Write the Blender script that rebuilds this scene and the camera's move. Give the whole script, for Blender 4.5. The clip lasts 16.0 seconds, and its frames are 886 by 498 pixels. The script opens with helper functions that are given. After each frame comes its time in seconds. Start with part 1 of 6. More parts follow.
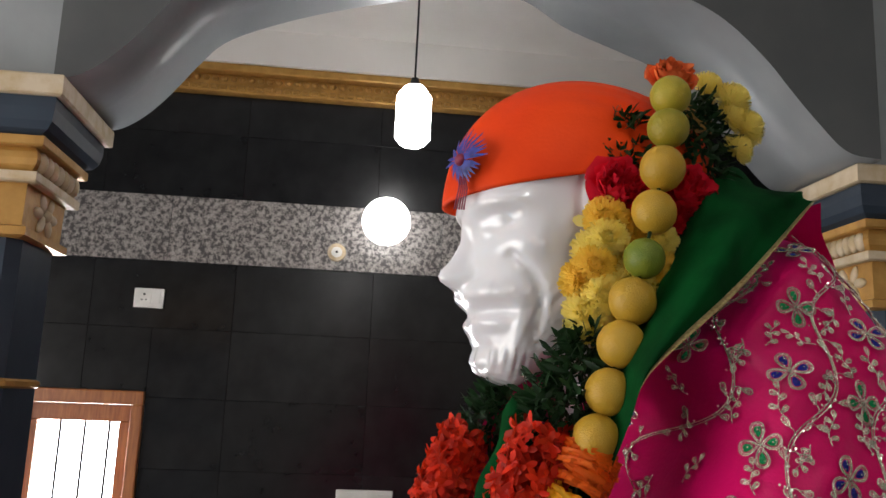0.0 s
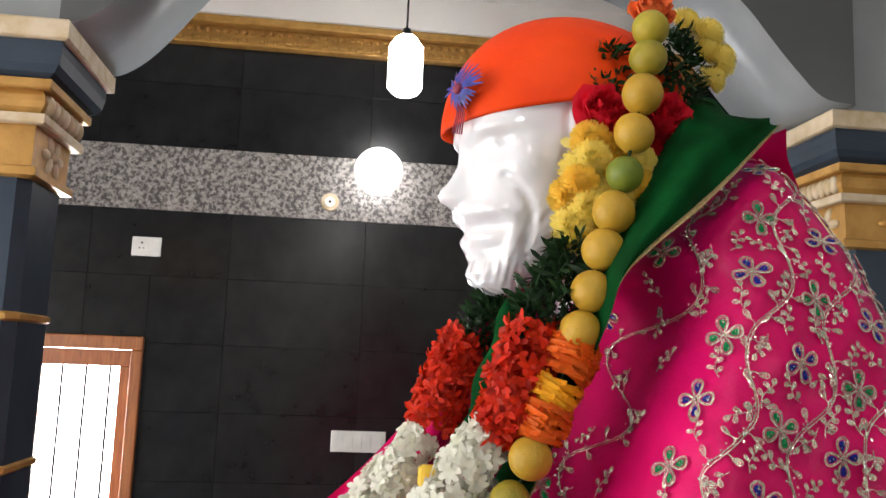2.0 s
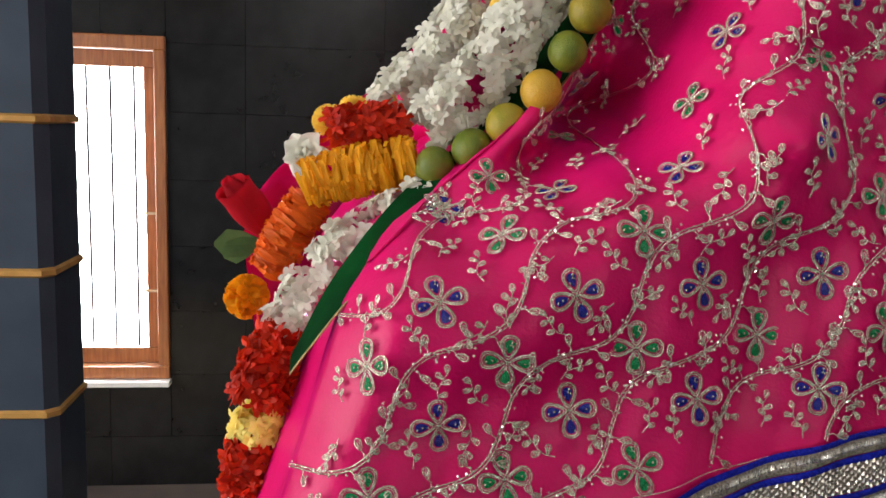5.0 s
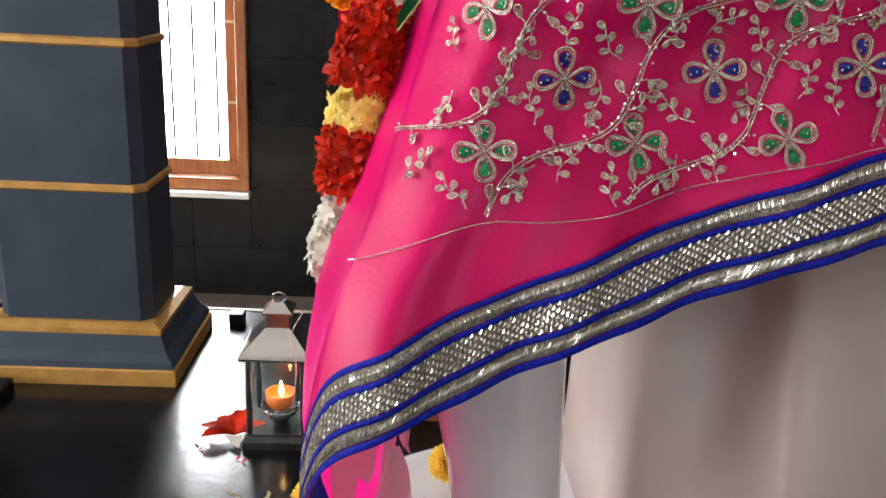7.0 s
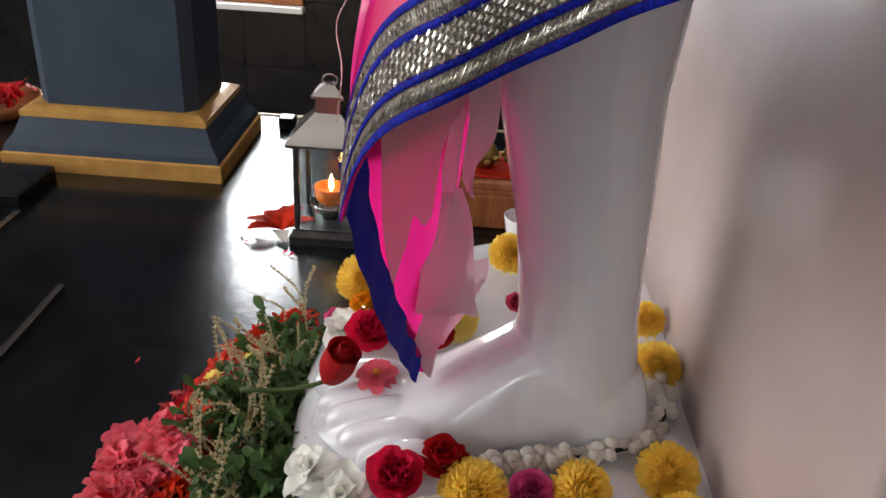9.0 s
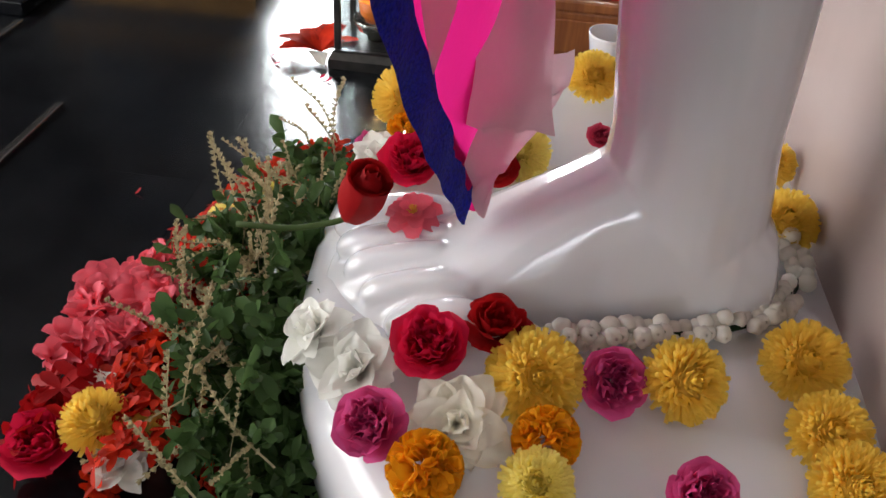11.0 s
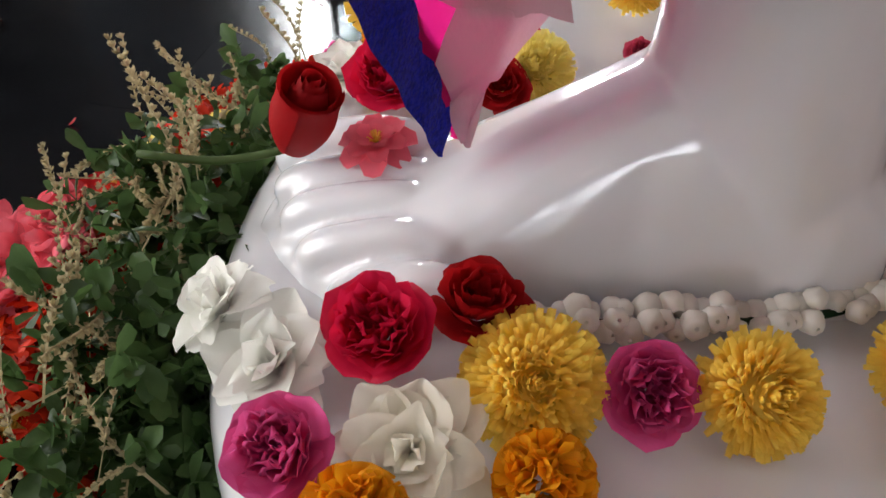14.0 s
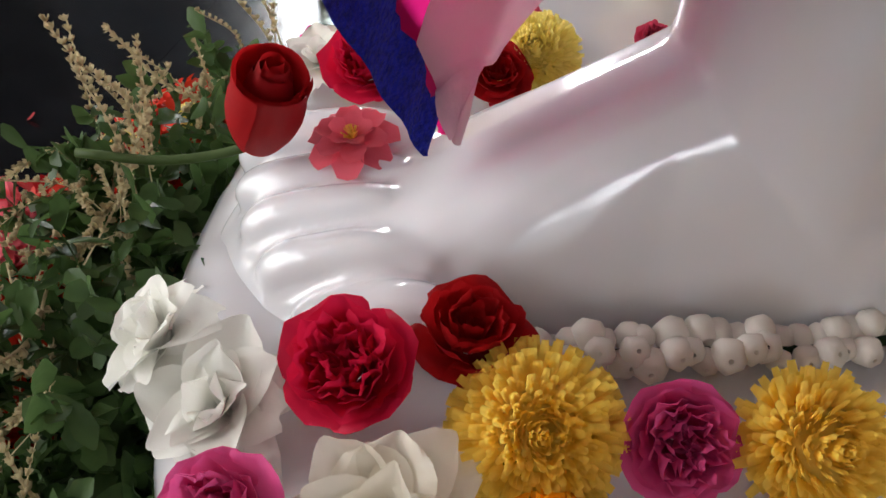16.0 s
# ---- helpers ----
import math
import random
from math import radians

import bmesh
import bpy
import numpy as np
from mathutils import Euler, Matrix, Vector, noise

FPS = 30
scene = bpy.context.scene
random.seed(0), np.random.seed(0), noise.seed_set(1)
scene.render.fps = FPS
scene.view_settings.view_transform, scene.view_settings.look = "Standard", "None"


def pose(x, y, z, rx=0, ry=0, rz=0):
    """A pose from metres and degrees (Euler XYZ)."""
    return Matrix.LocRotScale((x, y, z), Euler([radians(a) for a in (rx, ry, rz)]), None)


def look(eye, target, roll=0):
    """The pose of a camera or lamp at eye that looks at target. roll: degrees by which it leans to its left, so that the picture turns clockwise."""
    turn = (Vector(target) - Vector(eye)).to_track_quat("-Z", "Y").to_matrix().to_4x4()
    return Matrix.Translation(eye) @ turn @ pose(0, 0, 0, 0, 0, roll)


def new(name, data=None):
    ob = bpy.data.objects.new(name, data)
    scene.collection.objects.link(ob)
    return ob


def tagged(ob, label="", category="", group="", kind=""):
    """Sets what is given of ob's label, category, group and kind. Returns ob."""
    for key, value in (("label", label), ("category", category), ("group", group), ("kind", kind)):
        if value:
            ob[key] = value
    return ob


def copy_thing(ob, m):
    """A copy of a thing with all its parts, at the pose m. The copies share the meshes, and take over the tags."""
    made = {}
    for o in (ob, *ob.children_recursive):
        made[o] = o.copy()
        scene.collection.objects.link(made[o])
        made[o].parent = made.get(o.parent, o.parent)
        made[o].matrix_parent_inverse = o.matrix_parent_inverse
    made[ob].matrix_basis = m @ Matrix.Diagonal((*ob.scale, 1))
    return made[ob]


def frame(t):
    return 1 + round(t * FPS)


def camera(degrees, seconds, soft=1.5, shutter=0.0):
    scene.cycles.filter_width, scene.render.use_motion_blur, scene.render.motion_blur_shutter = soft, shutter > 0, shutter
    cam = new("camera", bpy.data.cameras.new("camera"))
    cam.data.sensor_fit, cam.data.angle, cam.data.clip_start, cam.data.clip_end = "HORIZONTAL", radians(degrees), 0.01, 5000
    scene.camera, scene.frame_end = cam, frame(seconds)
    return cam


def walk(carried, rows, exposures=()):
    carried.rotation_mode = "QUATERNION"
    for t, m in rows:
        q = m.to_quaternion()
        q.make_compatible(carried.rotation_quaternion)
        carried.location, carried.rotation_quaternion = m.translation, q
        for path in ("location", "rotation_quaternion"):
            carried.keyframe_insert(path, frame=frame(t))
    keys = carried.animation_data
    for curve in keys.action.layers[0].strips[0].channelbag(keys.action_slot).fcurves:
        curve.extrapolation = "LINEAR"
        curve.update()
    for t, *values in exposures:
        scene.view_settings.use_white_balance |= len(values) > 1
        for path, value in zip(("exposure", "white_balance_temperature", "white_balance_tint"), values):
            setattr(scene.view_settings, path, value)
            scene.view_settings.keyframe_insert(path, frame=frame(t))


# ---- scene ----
cam = camera(56.0, 16.0)
PATH = [
    (0, (0.024, 0.137, 1.623), (0.234, 2.093, 1.983), 2.4),
    (0.5, (0.03, 0.118, 1.615), (0.246, 2.074, 1.97), 2.5),
    (1, (0.022, 0.096, 1.605), (0.246, 2.053, 1.946), 2.4),
    (1.5, (0.013, 0.072, 1.583), (0.25, 2.032, 1.904), 2.4),
    (2, (0.001, 0.05, 1.552), (0.246, 2.017, 1.821), 2.2),
    (2.5, (-0.016, 0.033, 1.519), (0.234, 2.007, 1.717), 2.2),
    (3, (-0.023, 0.02, 1.481), (0.236, 2.001, 1.577), 2.1),
    (3.5, (-0.018, 0.021, 1.439), (0.241, 2.004, 1.453), 2.0),
    (4, (-0.032, 0.029, 1.402), (0.224, 2.012, 1.336), 2.0),
    (4.5, (-0.046, 0.052, 1.338), (0.209, 2.028, 1.163), 2.2),
    (5, (-0.062, 0.073, 1.272), (0.179, 2.036, 0.976), 1.9),
    (5.2, (-0.069, 0.078, 1.247), (0.163, 2.035, 0.902), 2.0),
    (7.3, (-0.097, 0.122, 1.043), (-0.033, 2.005, 0.373), 3.2),
    (7.5, (-0.099, 0.129, 1.023), (-0.046, 2.001, 0.321), 3.4),
    (8, (-0.105, 0.161, 0.972), (-0.082, 2.008, 0.206), 3.6),
    (8.5, (-0.097, 0.184, 0.916), (-0.103, 1.997, 0.073), 3.9),
    (9, (-0.099, 0.213, 0.863), (-0.128, 1.983, -0.069), 3.8),
    (9.5, (-0.098, 0.266, 0.81), (-0.154, 1.972, -0.232), 3.9),
    (10, (-0.098, 0.323, 0.754), (-0.18, 1.986, -0.354), 4.1),
    (10.2, (-0.097, 0.343, 0.739), (-0.192, 1.985, -0.4), 4.0),
    (12.3, (-0.094, 0.523, 0.602), (-0.295, 2.077, -0.642), 3.9),
    (12.5, (-0.091, 0.534, 0.594), (-0.294, 2.08, -0.658), 3.7),
    (13, (-0.076, 0.556, 0.577), (-0.287, 2.087, -0.693), 3.5),
    (13.5, (-0.07, 0.58, 0.552), (-0.279, 2.096, -0.735), 3.5),
    (14, (-0.069, 0.597, 0.541), (-0.283, 2.111, -0.747), 3.4),
    (14.5, (-0.066, 0.613, 0.527), (-0.276, 2.127, -0.762), 3.5),
    (15, (-0.064, 0.63, 0.518), (-0.269, 2.141, -0.776), 3.6),
    (15.5, (-0.066, 0.648, 0.503), (-0.282, 2.155, -0.794), 3.2),
    (16, (-0.072, 0.667, 0.497), (-0.284, 2.175, -0.799), 3.3),
]
walk(cam, [(t, look(eye, target, roll)) for t, eye, target, roll in PATH], exposures=[(0, 0.16), (1.5, 0.32), (2.5, 1.2), (3, 1.25), (3.5, 0.95), (4.5, 0.55), (5, 0.5), (7.5, 0.7), (8.5, 0.42), (9, 0.26), (10, 0.32), (12.5, 0.38), (14, 0.46), (16, 0.42)])

# ---- world and light ----
world = bpy.data.worlds.new("world")
scene.world = world
world.use_nodes = True
wn = world.node_tree
sky = wn.nodes.new("ShaderNodeTexSky")
sky.sky_type, sky.sun_disc = "NISHITA", False
sky.sun_elevation, sky.sun_rotation = radians(50), radians(200)
wn.nodes["Background"].inputs["Strength"].default_value = 0.12
wn.links.new(sky.outputs["Color"], wn.nodes["Background"].inputs["Color"])


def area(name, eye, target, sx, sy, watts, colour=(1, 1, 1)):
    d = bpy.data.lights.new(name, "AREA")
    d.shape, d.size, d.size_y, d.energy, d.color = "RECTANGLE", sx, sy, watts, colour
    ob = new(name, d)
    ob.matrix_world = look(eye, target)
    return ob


area("window_daylight", (-1.12, 4.02, 0.85), (-1.12, 2.0, 0.7), 0.34, 1.25, 22, (0.93, 0.97, 1.0))
# west fill: an unseen source, added to light the statue from the left
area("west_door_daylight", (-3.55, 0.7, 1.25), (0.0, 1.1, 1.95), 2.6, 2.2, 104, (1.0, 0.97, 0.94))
# unseen source behind the viewer, placed for the glints on marble and tiles
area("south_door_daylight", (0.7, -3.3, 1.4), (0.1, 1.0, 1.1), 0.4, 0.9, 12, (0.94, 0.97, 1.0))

# ---- materials ----


def nodes_of(m):
    m.use_nodes = True
    t = m.node_tree
    return t, t.nodes["Principled BSDF"]


def material(name, colour, rough=0.5, metal=0.0, second=None, scale=20.0, amount=0.5, bump=0.0, bump_scale=None, spread=0.0, coat=0.0,
             sheen=0.0, stretch=(1, 1, 1), detail=4.0, rough_var=0.0, trans=0.0, sss=0.0, island=False, spec=0.5):
    """Base colour mixed with a second one by noise, fine relief, and a spread of lightness from piece to piece."""
    m = bpy.data.materials.new(name)
    t, b = nodes_of(m)
    co = t.nodes.new("ShaderNodeTexCoord")
    mp = t.nodes.new("ShaderNodeMapping")
    mp.inputs["Scale"].default_value = stretch
    t.links.new(co.outputs["Object"], mp.inputs["Vector"])
    nz = t.nodes.new("ShaderNodeTexNoise")
    nz.inputs["Scale"].default_value, nz.inputs["Detail"].default_value = scale, detail
    t.links.new(mp.outputs["Vector"], nz.inputs["Vector"])
    ramp = t.nodes.new("ShaderNodeValToRGB")
    ramp.color_ramp.elements[0].position, ramp.color_ramp.elements[1].position = 0.5 - 0.5 * amount * 0.6, 0.5 + 0.5 * amount * 0.6
    second = second or tuple(c * 0.8 for c in colour)
    ramp.color_ramp.elements[0].color, ramp.color_ramp.elements[1].color = (*colour, 1), (*second, 1)
    t.links.new(nz.outputs["Fac"], ramp.inputs["Fac"])
    out = ramp.outputs["Color"]
    if spread:
        hsv = t.nodes.new("ShaderNodeHueSaturation")
        if island:
            inf = t.nodes.new("ShaderNodeNewGeometry")
            rnd = inf.outputs["Random Per Island"]
        else:
            inf = t.nodes.new("ShaderNodeObjectInfo")
            rnd = inf.outputs["Random"]
        mr = t.nodes.new("ShaderNodeMapRange")
        mr.inputs["To Min"].default_value, mr.inputs["To Max"].default_value = 1 - spread, 1 + spread
        t.links.new(rnd, mr.inputs["Value"])
        t.links.new(mr.outputs["Result"], hsv.inputs["Value"])
        t.links.new(out, hsv.inputs["Color"])
        out = hsv.outputs["Color"]
    t.links.new(out, b.inputs["Base Color"])
    b.inputs["Roughness"].default_value, b.inputs["Metallic"].default_value = rough, metal
    b.inputs["Coat Weight"].default_value = coat
    b.inputs["Specular IOR Level"].default_value = spec
    b.inputs["Coat Roughness"].default_value = 0.06
    b.inputs["Sheen Weight"].default_value = sheen
    if trans:
        b.inputs["Transmission Weight"].default_value = trans
    if sss:
        b.inputs["Subsurface Weight"].default_value = sss
        b.inputs["Subsurface Radius"].default_value = (0.02, 0.015, 0.012)
        b.inputs["Subsurface Scale"].default_value = 0.5
    if rough_var:
        mr2 = t.nodes.new("ShaderNodeMapRange")
        mr2.inputs["To Min"].default_value, mr2.inputs["To Max"].default_value = rough - rough_var, rough + rough_var
        n2 = t.nodes.new("ShaderNodeTexNoise")
        n2.inputs["Scale"].default_value = 6.0
        t.links.new(co.outputs["Object"], n2.inputs["Vector"])
        t.links.new(n2.outputs["Fac"], mr2.inputs["Value"])
        t.links.new(mr2.outputs["Result"], b.inputs["Roughness"])
    if bump:
        n3 = t.nodes.new("ShaderNodeTexNoise")
        n3.inputs["Scale"].default_value, n3.inputs["Detail"].default_value = bump_scale or scale * 4, 6.0
        t.links.new(mp.outputs["Vector"], n3.inputs["Vector"])
        bp = t.nodes.new("ShaderNodeBump")
        bp.inputs["Strength"].default_value, bp.inputs["Distance"].default_value = bump, 0.004
        t.links.new(n3.outputs["Fac"], bp.inputs["Height"])
        t.links.new(bp.outputs["Normal"], b.inputs["Normal"])
    return m


def glow(name, colour, strength):
    m = bpy.data.materials.new(name)
    t, b = nodes_of(m)
    b.inputs["Base Color"].default_value = (*colour, 1)
    b.inputs["Emission Color"].default_value = (*colour, 1)
    b.inputs["Emission Strength"].default_value = strength
    return m


def granite(name, dark, light, scale, spread):
    """Speckled polished stone: grains of two sizes."""
    m = bpy.data.materials.new(name)
    t, b = nodes_of(m)
    co = t.nodes.new("ShaderNodeTexCoord")
    nz = t.nodes.new("ShaderNodeTexNoise")
    nz.inputs["Scale"].default_value, nz.inputs["Detail"].default_value, nz.inputs["Roughness"].default_value = scale, 5, 0.65
    t.links.new(co.outputs["Object"], nz.inputs["Vector"])
    ramp = t.nodes.new("ShaderNodeValToRGB")
    e = ramp.color_ramp.elements
    e[0].position, e[1].position = 0.42, 0.62
    e[0].color, e[1].color = (*dark, 1), (*light, 1)
    k = e.new(0.50)
    k.color = (*[(a + c) * 0.5 for a, c in zip(dark, light)], 1)
    t.links.new(nz.outputs["Fac"], ramp.inputs["Fac"])
    hsv = t.nodes.new("ShaderNodeHueSaturation")
    inf = t.nodes.new("ShaderNodeObjectInfo")
    mr = t.nodes.new("ShaderNodeMapRange")
    mr.inputs["To Min"].default_value, mr.inputs["To Max"].default_value = 1 - spread, 1 + spread
    t.links.new(inf.outputs["Random"], mr.inputs["Value"])
    t.links.new(mr.outputs["Result"], hsv.inputs["Value"])
    t.links.new(ramp.outputs["Color"], hsv.inputs["Color"])
    t.links.new(hsv.outputs["Color"], b.inputs["Base Color"])
    b.inputs["Roughness"].default_value = 0.3
    return m


BLACK_TILE = material("polished_black_tile", (0.008, 0.008, 0.009), 0.22, second=(0.014, 0.014, 0.015), scale=9, bump=0.04, bump_scale=30, spread=0.12, rough_var=0.08, spec=0.3)
JOINT = material("dark_grout", (0.012, 0.012, 0.012), 0.9, spec=0.05)
LOWER_STONE = material("grey_brown_floor_stone", (0.20, 0.16, 0.14), 0.4, second=(0.15, 0.12, 0.11), scale=6, bump=0.1, bump_scale=30)
GREY_GRANITE = granite("grey_granite", (0.06, 0.055, 0.055), (0.36, 0.33, 0.31), 58, 0.06)
FLOOR_STONE = material("polished_black_floor", (0.004, 0.0045, 0.006), 0.22, second=(0.008, 0.009, 0.011), scale=14, bump=0.15, bump_scale=26, rough_var=0.07, spread=0.15, spec=0.32)
PLASTER = material("white_plaster", (0.85, 0.83, 0.80), 0.8, second=(0.80, 0.78, 0.75), scale=3, bump=0.1, bump_scale=60)
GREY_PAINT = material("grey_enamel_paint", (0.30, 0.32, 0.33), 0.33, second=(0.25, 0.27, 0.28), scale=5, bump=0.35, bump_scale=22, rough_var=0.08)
ARCH_FACE_GREY = material("dark_grey_paint", (0.085, 0.09, 0.092), 0.5, second=(0.07, 0.075, 0.078), scale=5, bump=0.15, bump_scale=40)
GOLD_PAINT = material("gold_paint", (0.52, 0.29, 0.075), 0.42, 0.25, second=(0.40, 0.21, 0.05), scale=18, bump=0.35, bump_scale=70, rough_var=0.1)
CREAM_PAINT = material("cream_gold_paint", (0.62, 0.52, 0.38), 0.5, 0.1, second=(0.5, 0.38, 0.22), scale=22, bump=0.3, bump_scale=60)
BLUE_PAINT = material("blue_grey_enamel", (0.040, 0.056, 0.078), 0.4, second=(0.032, 0.045, 0.064), scale=7, bump=0.12, bump_scale=35, rough_var=0.08, spec=0.2)
WOOD = material("varnished_wood", (0.42, 0.15, 0.045), 0.35, second=(0.28, 0.09, 0.03), scale=14, stretch=(6, 6, 0.6), bump=0.12, coat=0.3)
MARBLE = material("glossy_white_marble", (0.75, 0.745, 0.775), 0.16, second=(0.70, 0.685, 0.71), scale=4, coat=0.3, sss=0.2, bump=0.05, bump_scale=14, rough_var=0.04)
PINK = material("magenta_satin", (0.66, 0.004, 0.125), 0.38, second=(0.56, 0.003, 0.10), scale=10, bump=0.12, bump_scale=240, spec=0.2, sheen=0.35)
PINK.node_tree.nodes["Principled BSDF"].inputs["Sheen Tint"].default_value = (1.0, 0.02, 0.62, 1)
PINK.node_tree.nodes["Principled BSDF"].inputs["Sheen Roughness"].default_value = 0.35


def let_light_through(m, colour, share):
    """Makes a thin sheet pass part of the light to its far side."""
    nt = m.node_tree
    out = [n for n in nt.nodes if n.type == "OUTPUT_MATERIAL"][0]
    old = out.inputs["Surface"].links[0].from_socket
    mix, thin = nt.nodes.new("ShaderNodeMixShader"), nt.nodes.new("ShaderNodeBsdfTranslucent")
    thin.inputs["Color"].default_value = (*colour, 1)
    mix.inputs["Fac"].default_value = share
    nt.links.new(old, mix.inputs[1])
    nt.links.new(thin.outputs["BSDF"], mix.inputs[2])
    nt.links.new(mix.outputs["Shader"], out.inputs["Surface"])
    return m


PINK_THIN = PINK.copy()
PINK_THIN.name = "thin_magenta_satin"
let_light_through(PINK_THIN, (0.95, 0.02, 0.30), 0.5)
GREEN_VELVET = material("green_velvet", (0.002, 0.058, 0.012), 0.75, second=(0.001, 0.022, 0.005), scale=12, bump=0.1, bump_scale=200, spec=0.05)
ORANGE_CLOTH = material("orange_satin", (0.80, 0.060, 0.004), 0.55, second=(0.68, 0.042, 0.003), scale=8, bump=0.12, bump_scale=220, spec=0.15)
GOLD_LACE = material("gold_lace", (0.55, 0.42, 0.2), 0.35, 0.75, second=(0.3, 0.2, 0.08), scale=300, bump=0.8, bump_scale=420)
WHITE_PLASTIC = material("white_plastic", (0.8, 0.79, 0.76), 0.4, scale=10)
LAMP_GLASS = glow("lit_opal_glass", (1.0, 0.98, 0.96), 6.0)
TUBE_GLASS = glow("lit_white_glass", (1.0, 0.98, 0.96), 20.0)
BLACK_METAL = material("black_metal", (0.02, 0.02, 0.022), 0.35, 0.6, scale=30)

# ---- builders ----


def mesh_of(name, bm, mat, smooth=False):
    bmesh.ops.recalc_face_normals(bm, faces=bm.faces)
    if smooth:
        for f in bm.faces:
            f.smooth = True
    me = bpy.data.meshes.new(name)
    bm.to_mesh(me)
    bm.free()
    for m in (mat if isinstance(mat, (list, tuple)) else [mat]):
        me.materials.append(m)
    return me


def part(name, bm, mat, parent=None, label="", smooth=False):
    ob = new(name, mesh_of(name, bm, mat, smooth))
    if parent:
        ob.parent = parent
    if label:
        ob["label"] = label
    return ob


def arrays(name, verts, faces, mat, parent=None, label="", smooth=True):
    me = bpy.data.meshes.new(name)
    me.from_pydata([tuple(v) for v in verts], [], [tuple(f) for f in faces])
    if smooth:
        me.polygons.foreach_set("use_smooth", [True] * len(me.polygons))
    for m in (mat if isinstance(mat, (list, tuple)) else [mat]):
        me.materials.append(m)
    me.update()
    ob = new(name, me)
    if parent:
        ob.parent = parent
    if label:
        ob["label"] = label
    return ob


def thing(name, label, category, group="", kind="", at=(0, 0, 0)):
    ob = new(name)
    ob.location = at
    return tagged(ob, label, category, group, kind)


def box(bm, x0, x1, y0, y1, z0, z1, bevel=0.0, seg=2):
    r = bmesh.ops.create_cube(bm, size=1.0, matrix=Matrix.Translation(((x0 + x1) / 2, (y0 + y1) / 2, (z0 + z1) / 2)) @ Matrix.Diagonal((x1 - x0, y1 - y0, z1 - z0, 1)))
    if bevel:
        es = list({e for v in r["verts"] for e in v.link_edges})
        bmesh.ops.bevel(bm, geom=es, offset=bevel, segments=seg, profile=0.5, affect="EDGES")
    return bm


def new_box(x0, x1, y0, y1, z0, z1, bevel=0.0, seg=2):
    return box(bmesh.new(), x0, x1, y0, y1, z0, z1, bevel, seg)


def rect_loft(rows, chamfer=0.0):
    """Stacked rectangles (x0, x1, y0, y1, z), skinned and capped."""
    bm = bmesh.new()
    rings = []
    for x0, x1, y0, y1, z in rows:
        c = chamfer
        p = [(x0 + c, y0), (x1 - c, y0), (x1, y0 + c), (x1, y1 - c), (x1 - c, y1), (x0 + c, y1), (x0, y1 - c), (x0, y0 + c)] if c else [(x0, y0), (x1, y0), (x1, y1), (x0, y1)]
        rings.append([bm.verts.new((x, y, z)) for x, y in p])
    for a, b in zip(rings, rings[1:]):
        for i in range(len(a)):
            bm.faces.new((a[i], a[(i + 1) % len(a)], b[(i + 1) % len(a)], b[i]))
    bm.faces.new(rings[0][::-1])
    bm.faces.new(rings[-1])
    return bm


def loft(bm, rings, caps=True):
    vs = [[bm.verts.new(p) for p in r] for r in rings]
    n = len(vs[0])
    for a, b in zip(vs, vs[1:]):
        for i in range(n):
            bm.faces.new((a[i], a[(i + 1) % n], b[(i + 1) % n], b[i]))
    if caps:
        bm.faces.new(vs[0][::-1])
        bm.faces.new(vs[-1])
    return bm


def ellipse(c, ax, ay, n=20, normal="z"):
    out = []
    for i in range(n):
        a = 2 * math.pi * i / n
        u, v = ax * math.cos(a), ay * math.sin(a)
        out.append((c[0] + u, c[1] + v, c[2]) if normal == "z" else (c[0], c[1] + u, c[2] + v) if normal == "x" else (c[0] + u, c[1], c[2] + v))
    return out


def ball(bm, c, r, seg=20, rings=12, turn=(0, 0, 0)):
    r = (r, r, r) if isinstance(r, (int, float)) else r
    bmesh.ops.create_uvsphere(bm, u_segments=seg, v_segments=rings, radius=1.0, matrix=pose(*c, *turn) @ Matrix.Diagonal((*r, 1)))
    return bm


def rod(bm, a, b, r, r2=None, seg=8):
    a, b = Vector(a), Vector(b)
    d = b - a
    q = d.to_track_quat("Z", "Y").to_matrix().to_4x4()
    bmesh.ops.create_cone(bm, cap_ends=True, segments=seg, radius1=r, radius2=r if r2 is None else r2, depth=d.length, matrix=Matrix.Translation((a + b) / 2) @ q)
    return bm


def tube(bm, pts, r, seg=6):
    """A bent tube; r a number or one radius a point."""
    pts = [Vector(p) for p in pts]
    rings = []
    up = Vector((0.3, 0.2, 1)).normalized()
    for i, p in enumerate(pts):
        d = (pts[min(i + 1, len(pts) - 1)] - pts[max(i - 1, 0)]).normalized()
        s = d.cross(up)
        s = s.normalized() if s.length > 1e-4 else Vector((1, 0, 0))
        w = s.cross(d)
        rr = r if isinstance(r, (int, float)) else r[i]
        rings.append([p + rr * (math.cos(2 * math.pi * k / seg) * s + math.sin(2 * math.pi * k / seg) * w) for k in range(seg)])
    return loft(bm, rings)


def curve(keys, n):
    """A smooth line through a few keys (Catmull-Rom), n points."""
    k = np.array(keys, float)
    k = np.vstack([2 * k[0] - k[1], k, 2 * k[-1] - k[-2]])
    out = []
    for s in np.linspace(0, len(k) - 3 - 1e-6, n):
        i, t = int(s), s - int(s)
        a, b, c, d = k[i:i + 4]
        out.append(0.5 * (2 * b + (c - a) * t + (2 * a - 5 * b + 4 * c - d) * t * t + (3 * b - a - 3 * c + d) * t ** 3))
    return np.array(out)


